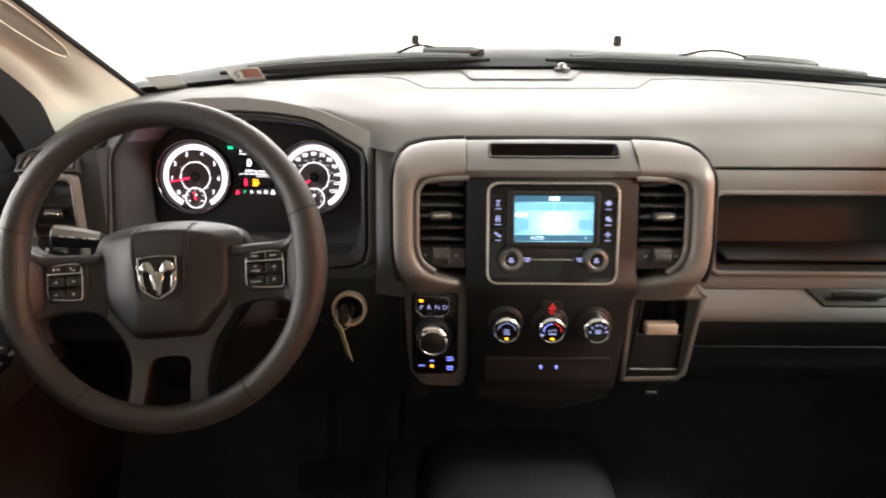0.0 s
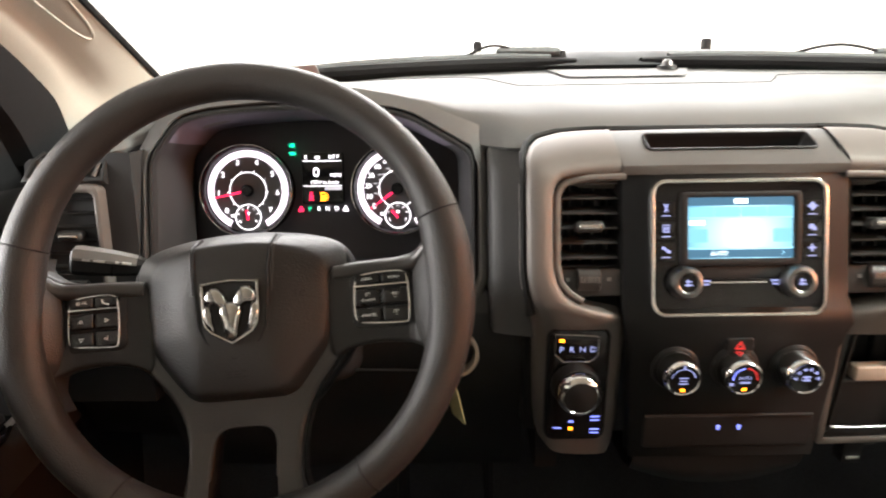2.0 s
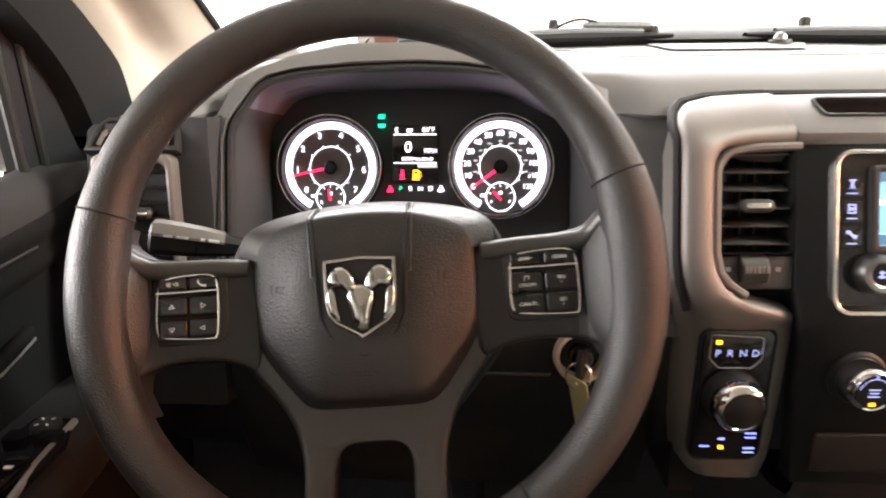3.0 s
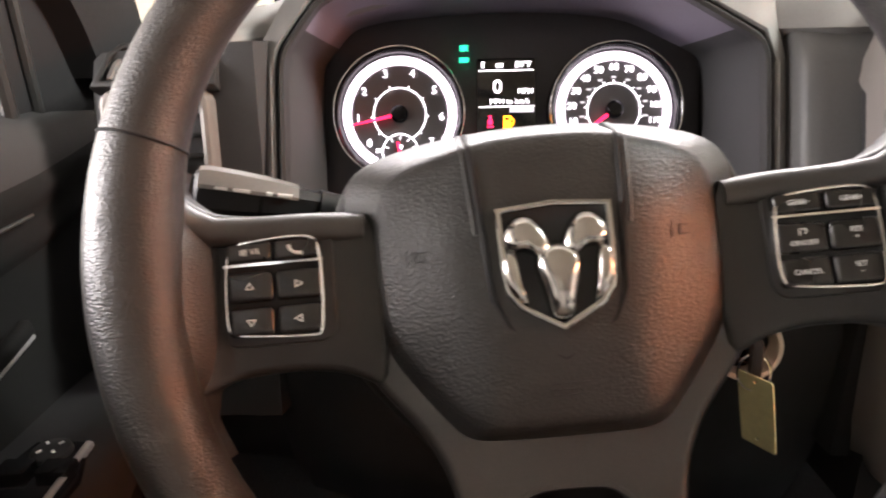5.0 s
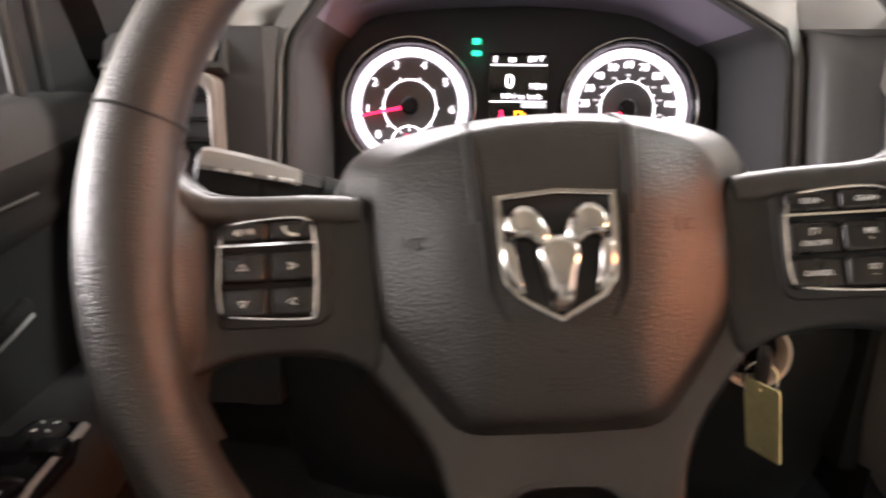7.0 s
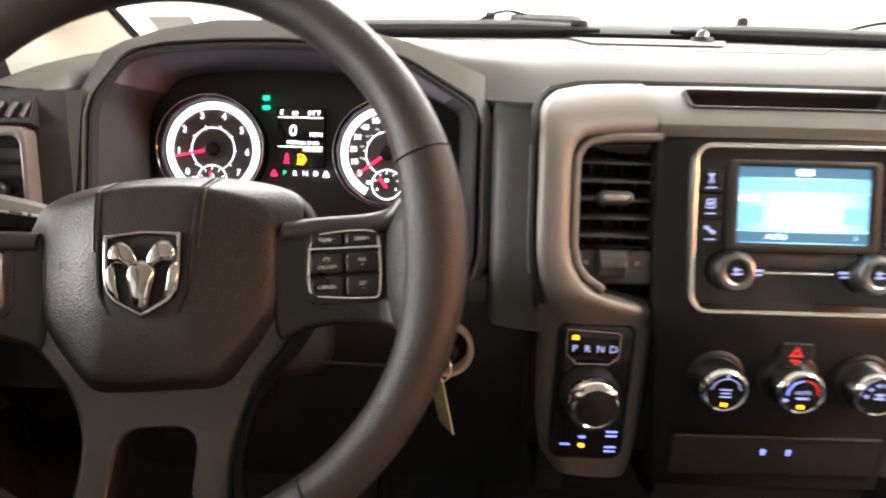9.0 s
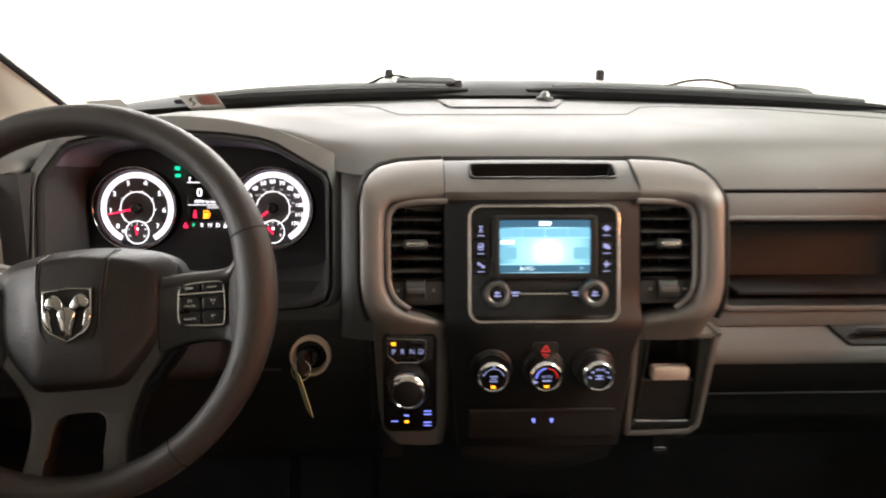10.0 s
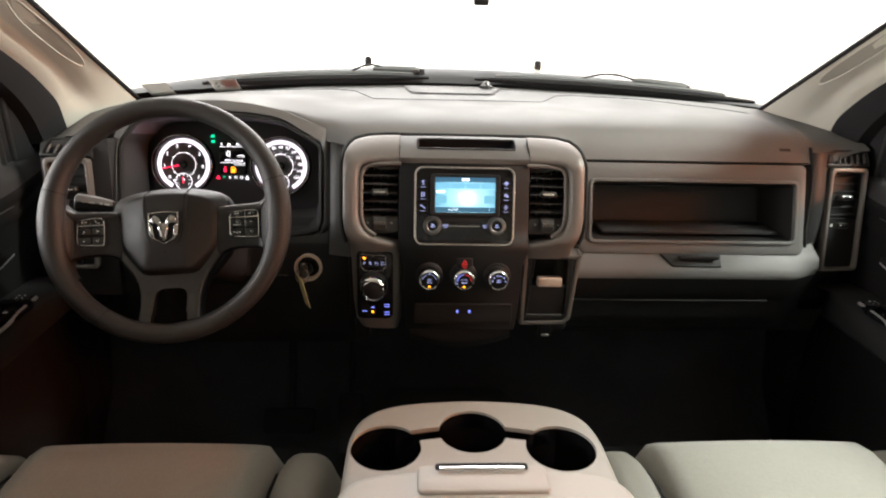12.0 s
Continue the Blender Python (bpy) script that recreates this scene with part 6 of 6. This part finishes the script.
def spoke(sg):
    """A side spoke with its button pod."""
    o = [(x, y + 0.005) for x, y in [(0.070, 0.012), (0.100, 0.0145), (0.128, 0.0150), (0.146, 0.018), (0.158, 0.030), (0.166, 0.030), (0.166, -0.075), (0.157, -0.074), (0.149, -0.060), (0.138, -0.0550), (0.110, -0.0530), (0.088, -0.056), (0.070, -0.066)]]
    o = dense([(sg * x, y) for x, y in o][:: -sg], 4, 2)
    sp_ = part("spoke", dished(sliced(prism(o, -0.030, -0.010, 0.004, 3), 0, [sg * x for x in (0.136, 0.142, 0.148, 0.154, 0.160)]), 0.140, 0.168, 0.014), SPOKE, wheel, "dark satin side spoke", 60)
    part("spoke_edge", tube([(sg * x, y, z) for x, y, z in ((0.078, 0.0105, -0.0145), (0.10, 0.0120, -0.0125), (0.128, 0.0125, -0.0110), (0.143, 0.0138, -0.0088), (0.151, 0.018, -0.0040), (0.158, 0.025, 0.0030), (0.164, 0.033, 0.0080))], 0.0068, 10), SILVER, sp_, "satin upper edge")
    # thumb rest: leather wedge between rim and pod
    rest = []
    for y, x0 in ((0.044, 0.168), (0.036, 0.160), (0.028, 0.1535), (0.019, 0.1475), (0.008, 0.1432), (-0.005, 0.1418), (-0.020, 0.1415), (-0.036, 0.1420), (-0.047, 0.1438), (-0.057, 0.1480), (-0.066, 0.1535), (-0.074, 0.1590), (-0.082, 0.164)):
        xe = math.sqrt(R0 ** 2 - y ** 2) - 0.006 + sg * RX
        x0 = min(x0, xe - 0.004)
        rest.append([(sg * (x0 + (xe - x0) * u), y, z) for u, z in ((0.0, -0.024), (0.0, -0.0075), (0.05, -0.0030), (0.15, 0.0030), (0.32, 0.0098), (0.55, 0.0165), (0.8, 0.0215), (1.0, 0.0240))])
    part("thumb_rest", loft(rest, closed=False), RIMSKIN, wheel, "leather thumb rest", 80)
    part("pod_line", tube([(sg * x, y, z) for x, y, z in ((0.1425, 0.018, -0.008), (0.1412, 0.0, -0.0075), (0.1410, -0.02, -0.0075), (0.1420, -0.04, -0.0075), (0.144, -0.05, -0.009))], 0.0010, 5), STITCH, wheel)
    cx, cy, z0 = sg * 0.1165, -0.0105, -0.010
    kw = 1.08 if sg > 0 else 1.0
    pod = part("button_pod", prism(rrect(0.050, 0.052, 0.008, cx, cy), z0 - 0.001, z0 + 0.0012, 0.001), SPOKE, sp_)
    fr = [(1.13 * kw * a, b) for a, b in [(0.0185, -0.0215), (0.0190, 0.012), (0.0165, 0.0185), (0.012, 0.0205), (-0.012, 0.0190), (-0.0165, 0.0165), (-0.0185, 0.010), (-0.0192, -0.016), (-0.0175, -0.0205), (-0.013, -0.0222), (0.013, -0.0240), (0.0165, -0.0235)]]
    fo = dense([(cx + x, cy + y) for x, y in fr], 3, 4)
    part("button_base", prism(inset(fo, 0.0005), z0, z0 + 0.0025), STITCH, pod)
    part("pod_frame", ringplate(fo, inset(fo, 0.0013), z0, z0 + 0.0048, 0.0005), CHROME, pod, "thin chrome frame")
    part("pod_bar", bar(0.042 * kw, 0.0011, at(cx, cy + 0.0085, z0 + 0.003), 0.0018), CHROME, pod)
    zt = z0 + 0.0052
    rowsb = [(0.0138, 0.0086), (-0.0010, 0.0128), (-0.0155, 0.0122)]
    marks = {-1: [("VR", "phone"), ("up", "right"), ("down", "left")], 1: [("GEAR−", "GEAR+"), ("ON/OFF", "RES\n+"), ("CANCEL", "SET\n−")]}[sg]
    for (v, h), names in zip(rowsb, marks):
        for k, nm in enumerate(names):
            u = cx + (-0.0102 if k == 0 else 0.0102) * kw
            b = part("button", prism(rrect(0.0192 * kw, h, 0.0022, u, cy + v), z0 + 0.001, z0 + 0.005, 0.0016, 3), BUTTON, pod)
            if nm in ("up", "right", "down", "left"):
                a = {"up": 90, "right": 0, "down": 270, "left": 180}[nm]
                t3 = [(0.0024 * math.cos(radians(a + d)), 0.0020 * math.sin(radians(a + d))) for d in (0, 120, 240)]
                part("button_mark", loft([[(u + x * f, cy + v + y * f, zt) for x, y in t3] for f in (1.0, 0.62)]), PRINT, b)
            elif nm == "phone":
                part("button_mark", tube([(u - 0.003, cy + v + 0.0018, zt), (u - 0.0022, cy + v - 0.0004, zt), (u - 0.0004, cy + v - 0.0016, zt), (u + 0.0026, cy + v - 0.002, zt)], [0.0009, 0.0006, 0.0006, 0.0009], 5, flat=0.3), PRINT, b)
            elif nm == "VR":
                part("button_mark", joined(words("VR", 0.0036, at(u + 0.003, cy + v, zt), 0.0001), bar(0.0006, 0.003, at(u - 0.0008, cy + v, zt), 0.0002), bar(0.0006, 0.0018, at(u - 0.0030, cy + v, zt), 0.0002), bar(0.0006, 0.0026, at(u - 0.002, cy + v, zt), 0.0002)), PRINT, b)
            elif nm == "ON/OFF":
                part("button_mark", joined(words(nm, 0.0032, at(u, cy + v - 0.0024, zt), 0.0001), bar(0.0030, 0.0005, at(u, cy + v + 0.0035, zt), 0.0002), bar(0.0005, 0.0026, at(u - 0.0015, cy + v + 0.0022, zt), 0.0002), bar(0.0005, 0.0022, at(u + 0.0012, cy + v + 0.0022, zt, -30), 0.0002)), PRINT, b)
            else:
                part("button_mark", words(nm, 0.0031, at(u, cy + v, zt), 0.0001), PRINT, b)


spoke(-1)
spoke(1)
# lower double spoke with an open middle
lo = [(-0.089, -0.030), (0.089, -0.030), (0.0835, -0.050), (0.075, -0.062), (0.060, -0.080), (0.0515, -0.096), (0.0465, -0.112), (0.0445, -0.130), (0.0455, -0.148), (0.051, -0.164), (-0.051, -0.164), (-0.0455, -0.148), (-0.0445, -0.130), (-0.0465, -0.112), (-0.0515, -0.096), (-0.060, -0.080), (-0.075, -0.062), (-0.0835, -0.050)][::-1]
li = [(-0.015, -0.1045), (0.015, -0.1045), (0.0235, -0.110), (0.0265, -0.119), (0.0265, -0.130), (0.0275, -0.170), (-0.0275, -0.170), (-0.0265, -0.130), (-0.0265, -0.119), (-0.0235, -0.110)][::-1]
body = cut(prism(dense(lo, 3, 1), -0.030, -0.0125, 0.005, 4), prism(dense(li, 3, 1), -0.05, 0.02))
body = dished(sliced(body, 1, [-0.100 - 0.008 * k for k in range(9)]), 0.100, 0.165, 0.017)
lsp = part("lower_spoke", body, SILVER, wheel, "satin silver lower spoke", 40)
lid = dense(li, 3, 1)
low = max(range(len(lid)), key=lambda k: lid[k - 1][1] < -0.153 <= lid[k][1])
lid = lid[low:] + lid[:low]
part("opening_lip", dished(tube([(x, y, -0.0138) for x, y in lid if y > -0.153], 0.0019, 6), 0.100, 0.165, 0.017), SILVER, lsp)
part("spoke_back", dished(sliced(cut(prism(dense([(x * 1.02, y) for x, y in lo], 3, 1), -0.040, -0.024), prism(dense(li, 3, 1), -0.06, 0.02)), 1, [-0.11, -0.125, -0.14, -0.155]), 0.100, 0.165, 0.017), LOWER, lsp)

# ---- column, stalk, ignition, key ----
col = thing("steering_column", pose(-0.3205, 0.74, 0.77, 90 - WT), "black steering column shroud", "steering column")
part("shroud", loft([[(x, y, z) for x, y in rrect(w, h, 0.03, 0, -0.012)] for w, h, z in ((0.10, 0.10, 0.055), (0.13, 0.12, 0.03), (0.14, 0.13, -0.05), (0.15, 0.14, -0.16))], cap0=True), LOWER, col, sharp=60)
stalk = thing("turn_signal_stalk", pose(-0.42, 0.785, 0.806), "grey turn signal stalk with white print", "stalk")
sp0, sp1 = Vector((0.02, 0.01, -0.020)), Vector((-0.080, -0.022, 0.004))
pts = [sp0.lerp(sp1, k / 8) for k in range(9)]
part("stalk_arm", tube([tuple(p) for p in pts[:4]], [0.006, 0.0065, 0.0075, 0.009], 10), MATTE, stalk)
ax = (sp1 - sp0).normalized()
vv = ax.cross(Vector((0, 0, 1))).normalized()
uu = vv.cross(ax)
if vv.y > 0:
    vv = -vv


def stalk_ring(k, w, h, pts2):
    c = sp0.lerp(sp1, k / 8)
    return [tuple(c + vv * (a * w) + uu * (b * h)) for a, b in pts2]


OCT = [(-1, -0.5), (-0.6, -1), (0.5, -1), (0.9, -0.6), (1, 0.45), (0.55, 1), (-0.6, 1), (-1, 0.6)]
CAP = [(1.05, 0.30), (1.05, 0.50), (0.58, 1.07), (-0.62, 1.07), (-1.03, 0.62), (-0.9, 0.4)]
SIZES = [(2.8, 0.0060, 0.0065), (4.0, 0.0082, 0.0088), (5.2, 0.0098, 0.0108), (6.4, 0.0105, 0.0120), (7.7, 0.0108, 0.0126), (8.05, 0.0100, 0.0118), (8.2, 0.0080, 0.0096)]
# light from above is coloured in: pale top face, dark barrel below
barrel = part("stalk_barrel", loft([stalk_ring(k, w, h, OCT) for k, w, h in SIZES], cap0=True, cap1=True), MATTE, stalk, "faceted barrel, darkened for its shaded underside", 30)
part("stalk_top", loft([stalk_ring(k, w, h, CAP) for k, w, h in SIZES[1:6]], cap0=True, cap1=True), STALK_LIT, barrel, "upper face with the windshield's light in its grey", 30)
part("stalk_ring", loft([stalk_ring(k, 0.0102, 0.0113, OCT) for k in (5.45, 5.6)], cap0=True, cap1=True), STITCH, barrel)
for a, b in ((4.3, 4.9), (5.1, 5.35), (6.0, 6.7), (6.9, 7.4)):
    part("stalk_print", tube([stalk_ring(k, 0.0106, 0.0118, [(0.99, 0.42)])[0] for k in (a, b)], 0.0012, 5), PRINT, barrel)

ig = thing("ignition_lock", pose(-0.137, 0.850, 0.660, 90 - 10), "ignition lock in a pale round ring", "ignition lock")
part("lock_ring", loft([[(x, y, z) for x, y in circle(r, 40)] for r, z in ((0.0262, -0.03), (0.0262, 0.004), (0.0254, 0.006), (0.0222, 0.006), (0.0212, 0.003), (0.0200, -0.012))]), BRASS, ig, "pale round ring")
part("lock_core", lathe([(0.021, -0.012), (0.012, -0.010), (0.0115, 0.006), (0.010, 0.009), (0.001, 0.009)], 28), GLOSS, ig)
key = thing("ignition_key", pose(-0.141, 0.838, 0.664), "black key in the lock with a wire ring", "key")
part("key_head", prism(dense([(0.011, -0.016), (0.013, -0.002), (0.008, 0.014), (-0.008, 0.014), (-0.013, -0.002), (-0.011, -0.016)], 3, 2), -0.0035, 0.0035, 0.002), MATTE, key, m=pose(0, -0.012, 0, 90, 0, 70))
part("key_ring", tube([(0.012 * math.cos(t), 0.004 * math.sin(t), -0.019 + 0.012 * math.sin(t)) for t in [2 * math.pi * k / 28 for k in range(28)]], 0.0009, 6, closed=True), CHROME, key, "thin wire ring", m=pose(-0.003, -0.018, 0.010))
tag = thing("key_tag", pose(-0.147, 0.812, 0.655, 0, 0, 0), "yellow paper key tag hanging from the ring", "key tag")
tb = cut(prism(rrect(0.028, 0.062, 0.002, 0, -0.029), -0.0005, 0.0005), prism(circle(0.0016, 12, 0, -0.003), -0.01, 0.01), prism(circle(0.0014, 12, 0.001, -0.054), -0.01, 0.01))
tb.transform(pose(0, 0, 0, 0, -13, 0) @ pose(0, 0, 0, 90, 0, 119) @ at(0, 0, 0, 3))
part("tag_card", tb, TAG, tag)

# ---- windshield stickers, sensor, mirror ----
for x0, x1, zz, m, lab in ((-0.525, -0.478, 0.004, PAPER_GREY, "grey sticker back inside the windshield"), (-0.398, -0.343, 0.004, PAPER_GREY, "faded red and grey inspection sticker inside the windshield")):
    st = thing("window_sticker", Matrix.Identity(4), lab, "sticker", "windshield stickers")
    rr = []
    for k in range(2):
        zr = zz + 0.030 * k
        rr.append([(x0 + (x1 - x0) * i / 6, base_y(x0 + (x1 - x0) * i / 6) - zr / RAKE - 0.004, base_z(x0 + (x1 - x0) * i / 6) - 0.01 + zr + 0.004) for i in range(7)])
    bmk = loft(rr, closed=False)
    bmesh.ops.solidify(bmk, geom=bmk.faces[:], thickness=0.0006)
    part("sticker_sheet", bmk, m, st)
    if "red" in lab:
        rr = []
        for zr in (0.010, 0.030):
            rr.append([(x + 0.0, base_y(x) - zr / RAKE - 0.0065, base_z(x) - 0.01 + zr + 0.0055) for x in (-0.376, -0.360, -0.345)])
        bmk = loft(rr, closed=False)
        bmesh.ops.solidify(bmk, geom=bmk.faces[:], thickness=0.0004)
        part("red_field", bmk, PAPER_RED, st, "faded red field")
        part("dark_mark", tube([(x, base_y(x) - zr / RAKE - 0.0065, base_z(x) - 0.004 + zr) for x, zr in ((-0.390, 0.012), (-0.383, 0.016), (-0.388, 0.022), (-0.382, 0.026))], 0.0016, 6), DASH_DARK, st)
sens = thing("light_sensor", pose(0.242, 1.330, pad_z(0.242, 1.330) + 0.002), "small clear light sensor on the dash top", "sensor")
part("sensor_base", lathe([(0.018, 0.0), (0.016, 0.006), (0.001, 0.007)], 24), DASH_DARK, sens)
part("sensor_dome", lathe([(0.010, 0.005), (0.009, 0.012), (0.005, 0.016), (0.001, 0.017)], 24), KNOB, sens)
mir = thing("rear_view_mirror", pose(0.175, 0.885, 1.185), "black rear-view mirror hung from the windshield", "mirror")
mo = dense([(0.125, -0.012), (0.128, 0.012), (0.118, 0.030), (0.06, 0.036), (-0.06, 0.036), (-0.118, 0.030), (-0.128, 0.012), (-0.125, -0.012), (-0.115, -0.026), (-0.06, -0.033), (0.06, -0.033), (0.115, -0.026)], 3, 2)
mm = pose(0, 0, 0, 90 + 9, 0, 0)
part("housing", prism(mo, -0.03, 0.004, 0.006), MATTE, mir, m=mm)
part("mirror_glass", prism(inset(mo, 0.006), 0.003, 0.0048), MIRROR, mir, m=mm)
part("day_night_lever", box(-0.013, 0.013, -0.014, 0.002, -0.048, -0.030, 0.004), MATTE, mir)
part("mount", tube([(0, 0.02, 0.01), (0, 0.05, 0.035), (0, 0.085, 0.04)], [0.012, 0.010, 0.016], 10), MATTE, mir)


# ---- seats and console ----
def cushion_grid(w, d, rise, edge, nx=20, ny=20, crown=0.0, front=0.12):
    """A soft cushion top: w wide, d deep (front at y = d), falling off at its edges."""
    rws = []
    for j in range(ny + 1):
        y = d * j / ny
        row = []
        for i in range(nx + 1):
            x = w * (i / nx - 0.5)
            ex = max(0, (abs(x) - (w / 2 - edge)) / edge)
            ey = max(0, (y - (d - front)) / front)
            fall = 1 - math.sqrt(max(0, 1 - min(1, ex ** 2.4 + ey ** 2.4)))
            row.append((x, y, rise * (1 - fall) + crown * (1 - (2 * x / w) ** 2) - 0.02 * (1 - j / ny)))
        rws.append(row)
    rws.append([(x, y + 0.004, -0.16) for x, y, z in rws[-1]])
    bm = loft(rws, closed=False)
    return bm


def seat(x, label):
    th = thing("front_seat", pose(x, -0.265, 0.405), label, "car seat", "front seats")
    # centre panel, two bolsters
    part("cushion", cushion_grid(0.38, 0.825, 0.125, 0.040, 24, 28, crown=0.006, front=0.11), SEAT, th, sharp=70)
    for sg in (-1, 1):
        part("bolster", cushion_grid(0.115, 0.815, 0.128, 0.052, 16, 28, front=0.14), SEAT_BOLSTER, th, "vinyl side bolster", 70, at(sg * 0.222, 0))
        part("seam_piping", tube([(sg * 0.183, 0.02 + 0.75 * k / 16, 0.098 + 0.012 * (k / 16) - (0.05 * ((k - 14) / 2) ** 2 if k > 14 else 0)) for k in range(17)], 0.0022, 6), DASH_DARK, th)
    part("base", box(-0.24, 0.24, 0.03, 0.74, -0.325, 0.02, 0.02), LOWER, th)
    bk = loft([[(px, py + s * -0.16, 0.08 + 0.62 * s) for px, py in rrect(0.50 - 0.06 * s, 0.13 - 0.03 * s, 0.05, 0, -0.03)] for s in (0, 0.2, 0.5, 0.8, 0.95, 1.0)], cap0=True, cap1=True)
    part("backrest", bk, SEAT, th, sharp=60)
    hr = box(-0.13, 0.13, -0.255, -0.15, 0.73, 0.90, 0.03, 3)
    part("head_restraint", hr, SEAT, th)
    for sx in (-0.05, 0.05):
        part("headrest_post", tube([(sx, -0.20, 0.66), (sx, -0.205, 0.76)], 0.006, 8), CHROME, th)
    return th


seat(-0.31, "beige cloth driver's seat with vinyl bolsters")
seat(0.59, "pale beige cloth passenger's seat with vinyl bolsters")

con = thing("centre_console", pose(0.150, 0.1, 0.36), "light grey centre console with three cup holders and a padded lid", "console")
CH = 0.22
co = dense([(-0.172, -0.30), (0.172, -0.30), (0.174, 0.30), (0.173, 0.345), (0.162, 0.384), (0.132, 0.411), (0.08, 0.425), (0.0, 0.431), (-0.08, 0.425), (-0.132, 0.411), (-0.162, 0.384), (-0.173, 0.345), (-0.174, 0.30)], 3, 2)
cups = [(-0.121, 0.318), (-0.003, 0.352), (0.113, 0.315)]
cutters = [prism(circle(0.047, 40, *c), CH - 0.075, CH + 0.02) for c in cups]
cutters.append(prism(dense([(-0.11, 0.325), (-0.003, 0.345), (0.11, 0.322), (0.11, 0.347), (-0.003, 0.370), (-0.11, 0.350)], 3, 1), CH - 0.065, CH + 0.02))
part("console_body", cut(prism(co, -0.28, CH, 0.010, 4), *cutters), CONSOLE, con, sharp=40)
for c in cups:
    part("cup_liner", loft([[(x, y, z) for x, y in circle(r, 40, *c)] for r, z in ((0.0468, CH - 0.004), (0.046, CH - 0.012), (0.042, CH - 0.072), (0.038, CH - 0.074), (0.002, CH - 0.074))], cap1=True), GLOSS, con, "black cup holder")
ch = dense([(-0.11, 0.3255), (-0.003, 0.3455), (0.11, 0.3225), (0.11, 0.3465), (-0.003, 0.3695), (-0.11, 0.3495)], 3, 1)
part("channel_liner", loft([[(x, y, z) for x, y in inset(ch, d)] for d, z in ((0.0004, CH - 0.006), (0.0008, CH - 0.05), (0.002, CH - 0.062))], cap1=True), GLOSS, con, "black channel between the cup holders")
lid = dense([(-0.166, -0.30), (0.166, -0.30), (0.178, 0.10), (0.180, 0.18), (0.172, 0.220), (0.145, 0.240), (0.10, 0.248), (0.0, 0.250), (-0.10, 0.248), (-0.145, 0.240), (-0.172, 0.220), (-0.180, 0.18), (-0.178, 0.10)], 3, 2)
ld = part("padded_lid", prism(lid, CH + 0.001, CH + 0.026, 0.018, 6), CONSOLE, con, "padded beige lid", 70)
part("latch_plate", prism(rrect(0.155, 0.046, 0.008), 0, 0.0065, 0.003), CONSOLE, ld, m=pose(-0.003, 0.222, CH + 0.0235))
part("latch_recess", prism(rrect(0.112, 0.013, 0.005), 0, 0.0072), STITCH, ld, m=pose(-0.003, 0.241, CH + 0.0235))
part("latch_bar", box(-0.052, 0.052, -0.005, 0.005, 0.003, 0.0105, 0.003), CHROME, ld, "chrome latch bar", m=pose(-0.003, 0.236, CH + 0.0235))
part("lid_seam", tube([(-0.12, 0.05, CH + 0.0265), (-0.118, 0.165, CH + 0.0265), (-0.10, 0.187, CH + 0.0265), (0.0, 0.191, CH + 0.0265), (0.10, 0.187, CH + 0.0265), (0.118, 0.165, CH + 0.0265), (0.12, 0.05, CH + 0.0265)], 0.0012, 5), DASH_DARK, ld)

# ---- footwell ----
ped = thing("brake_pedal", pose(-0.22, 1.0, 0.22), "black rubber brake pedal", "pedal", "pedals")
part("pad", prism(rrect(0.12, 0.06, 0.012), 0, 0.012, 0.004), RUBBER, ped, m=pose(0, -0.02, 0, 60))
part("lever", tube([(0, 0, 0.0), (0, 0.06, 0.12), (0, 0.08, 0.28)], 0.010, 8), MATTE, ped)
ped = thing("accelerator_pedal", pose(-0.08, 1.02, 0.20), "black rubber accelerator pedal", "pedal", "pedals")
part("pad", prism(rrect(0.06, 0.14, 0.012), 0, 0.012, 0.004), RUBBER, ped, m=pose(0, -0.02, 0, 60))
part("lever", tube([(0, 0, 0.02), (0, 0.05, 0.15), (0, 0.07, 0.3)], 0.008, 8), MATTE, ped)
hump = loft([[(x, y, z) for x, z in ((-0.08, 0.06), (-0.04, 0.16), (0.02, 0.20), (0.29, 0.20), (0.35, 0.16), (0.39, 0.06))] for y in (-0.9, 0.6, 1.15)], closed=False)
single("floor_tunnel", hump, CARPET, "black carpeted floor tunnel", "floor", kind="structure", sharp=70)
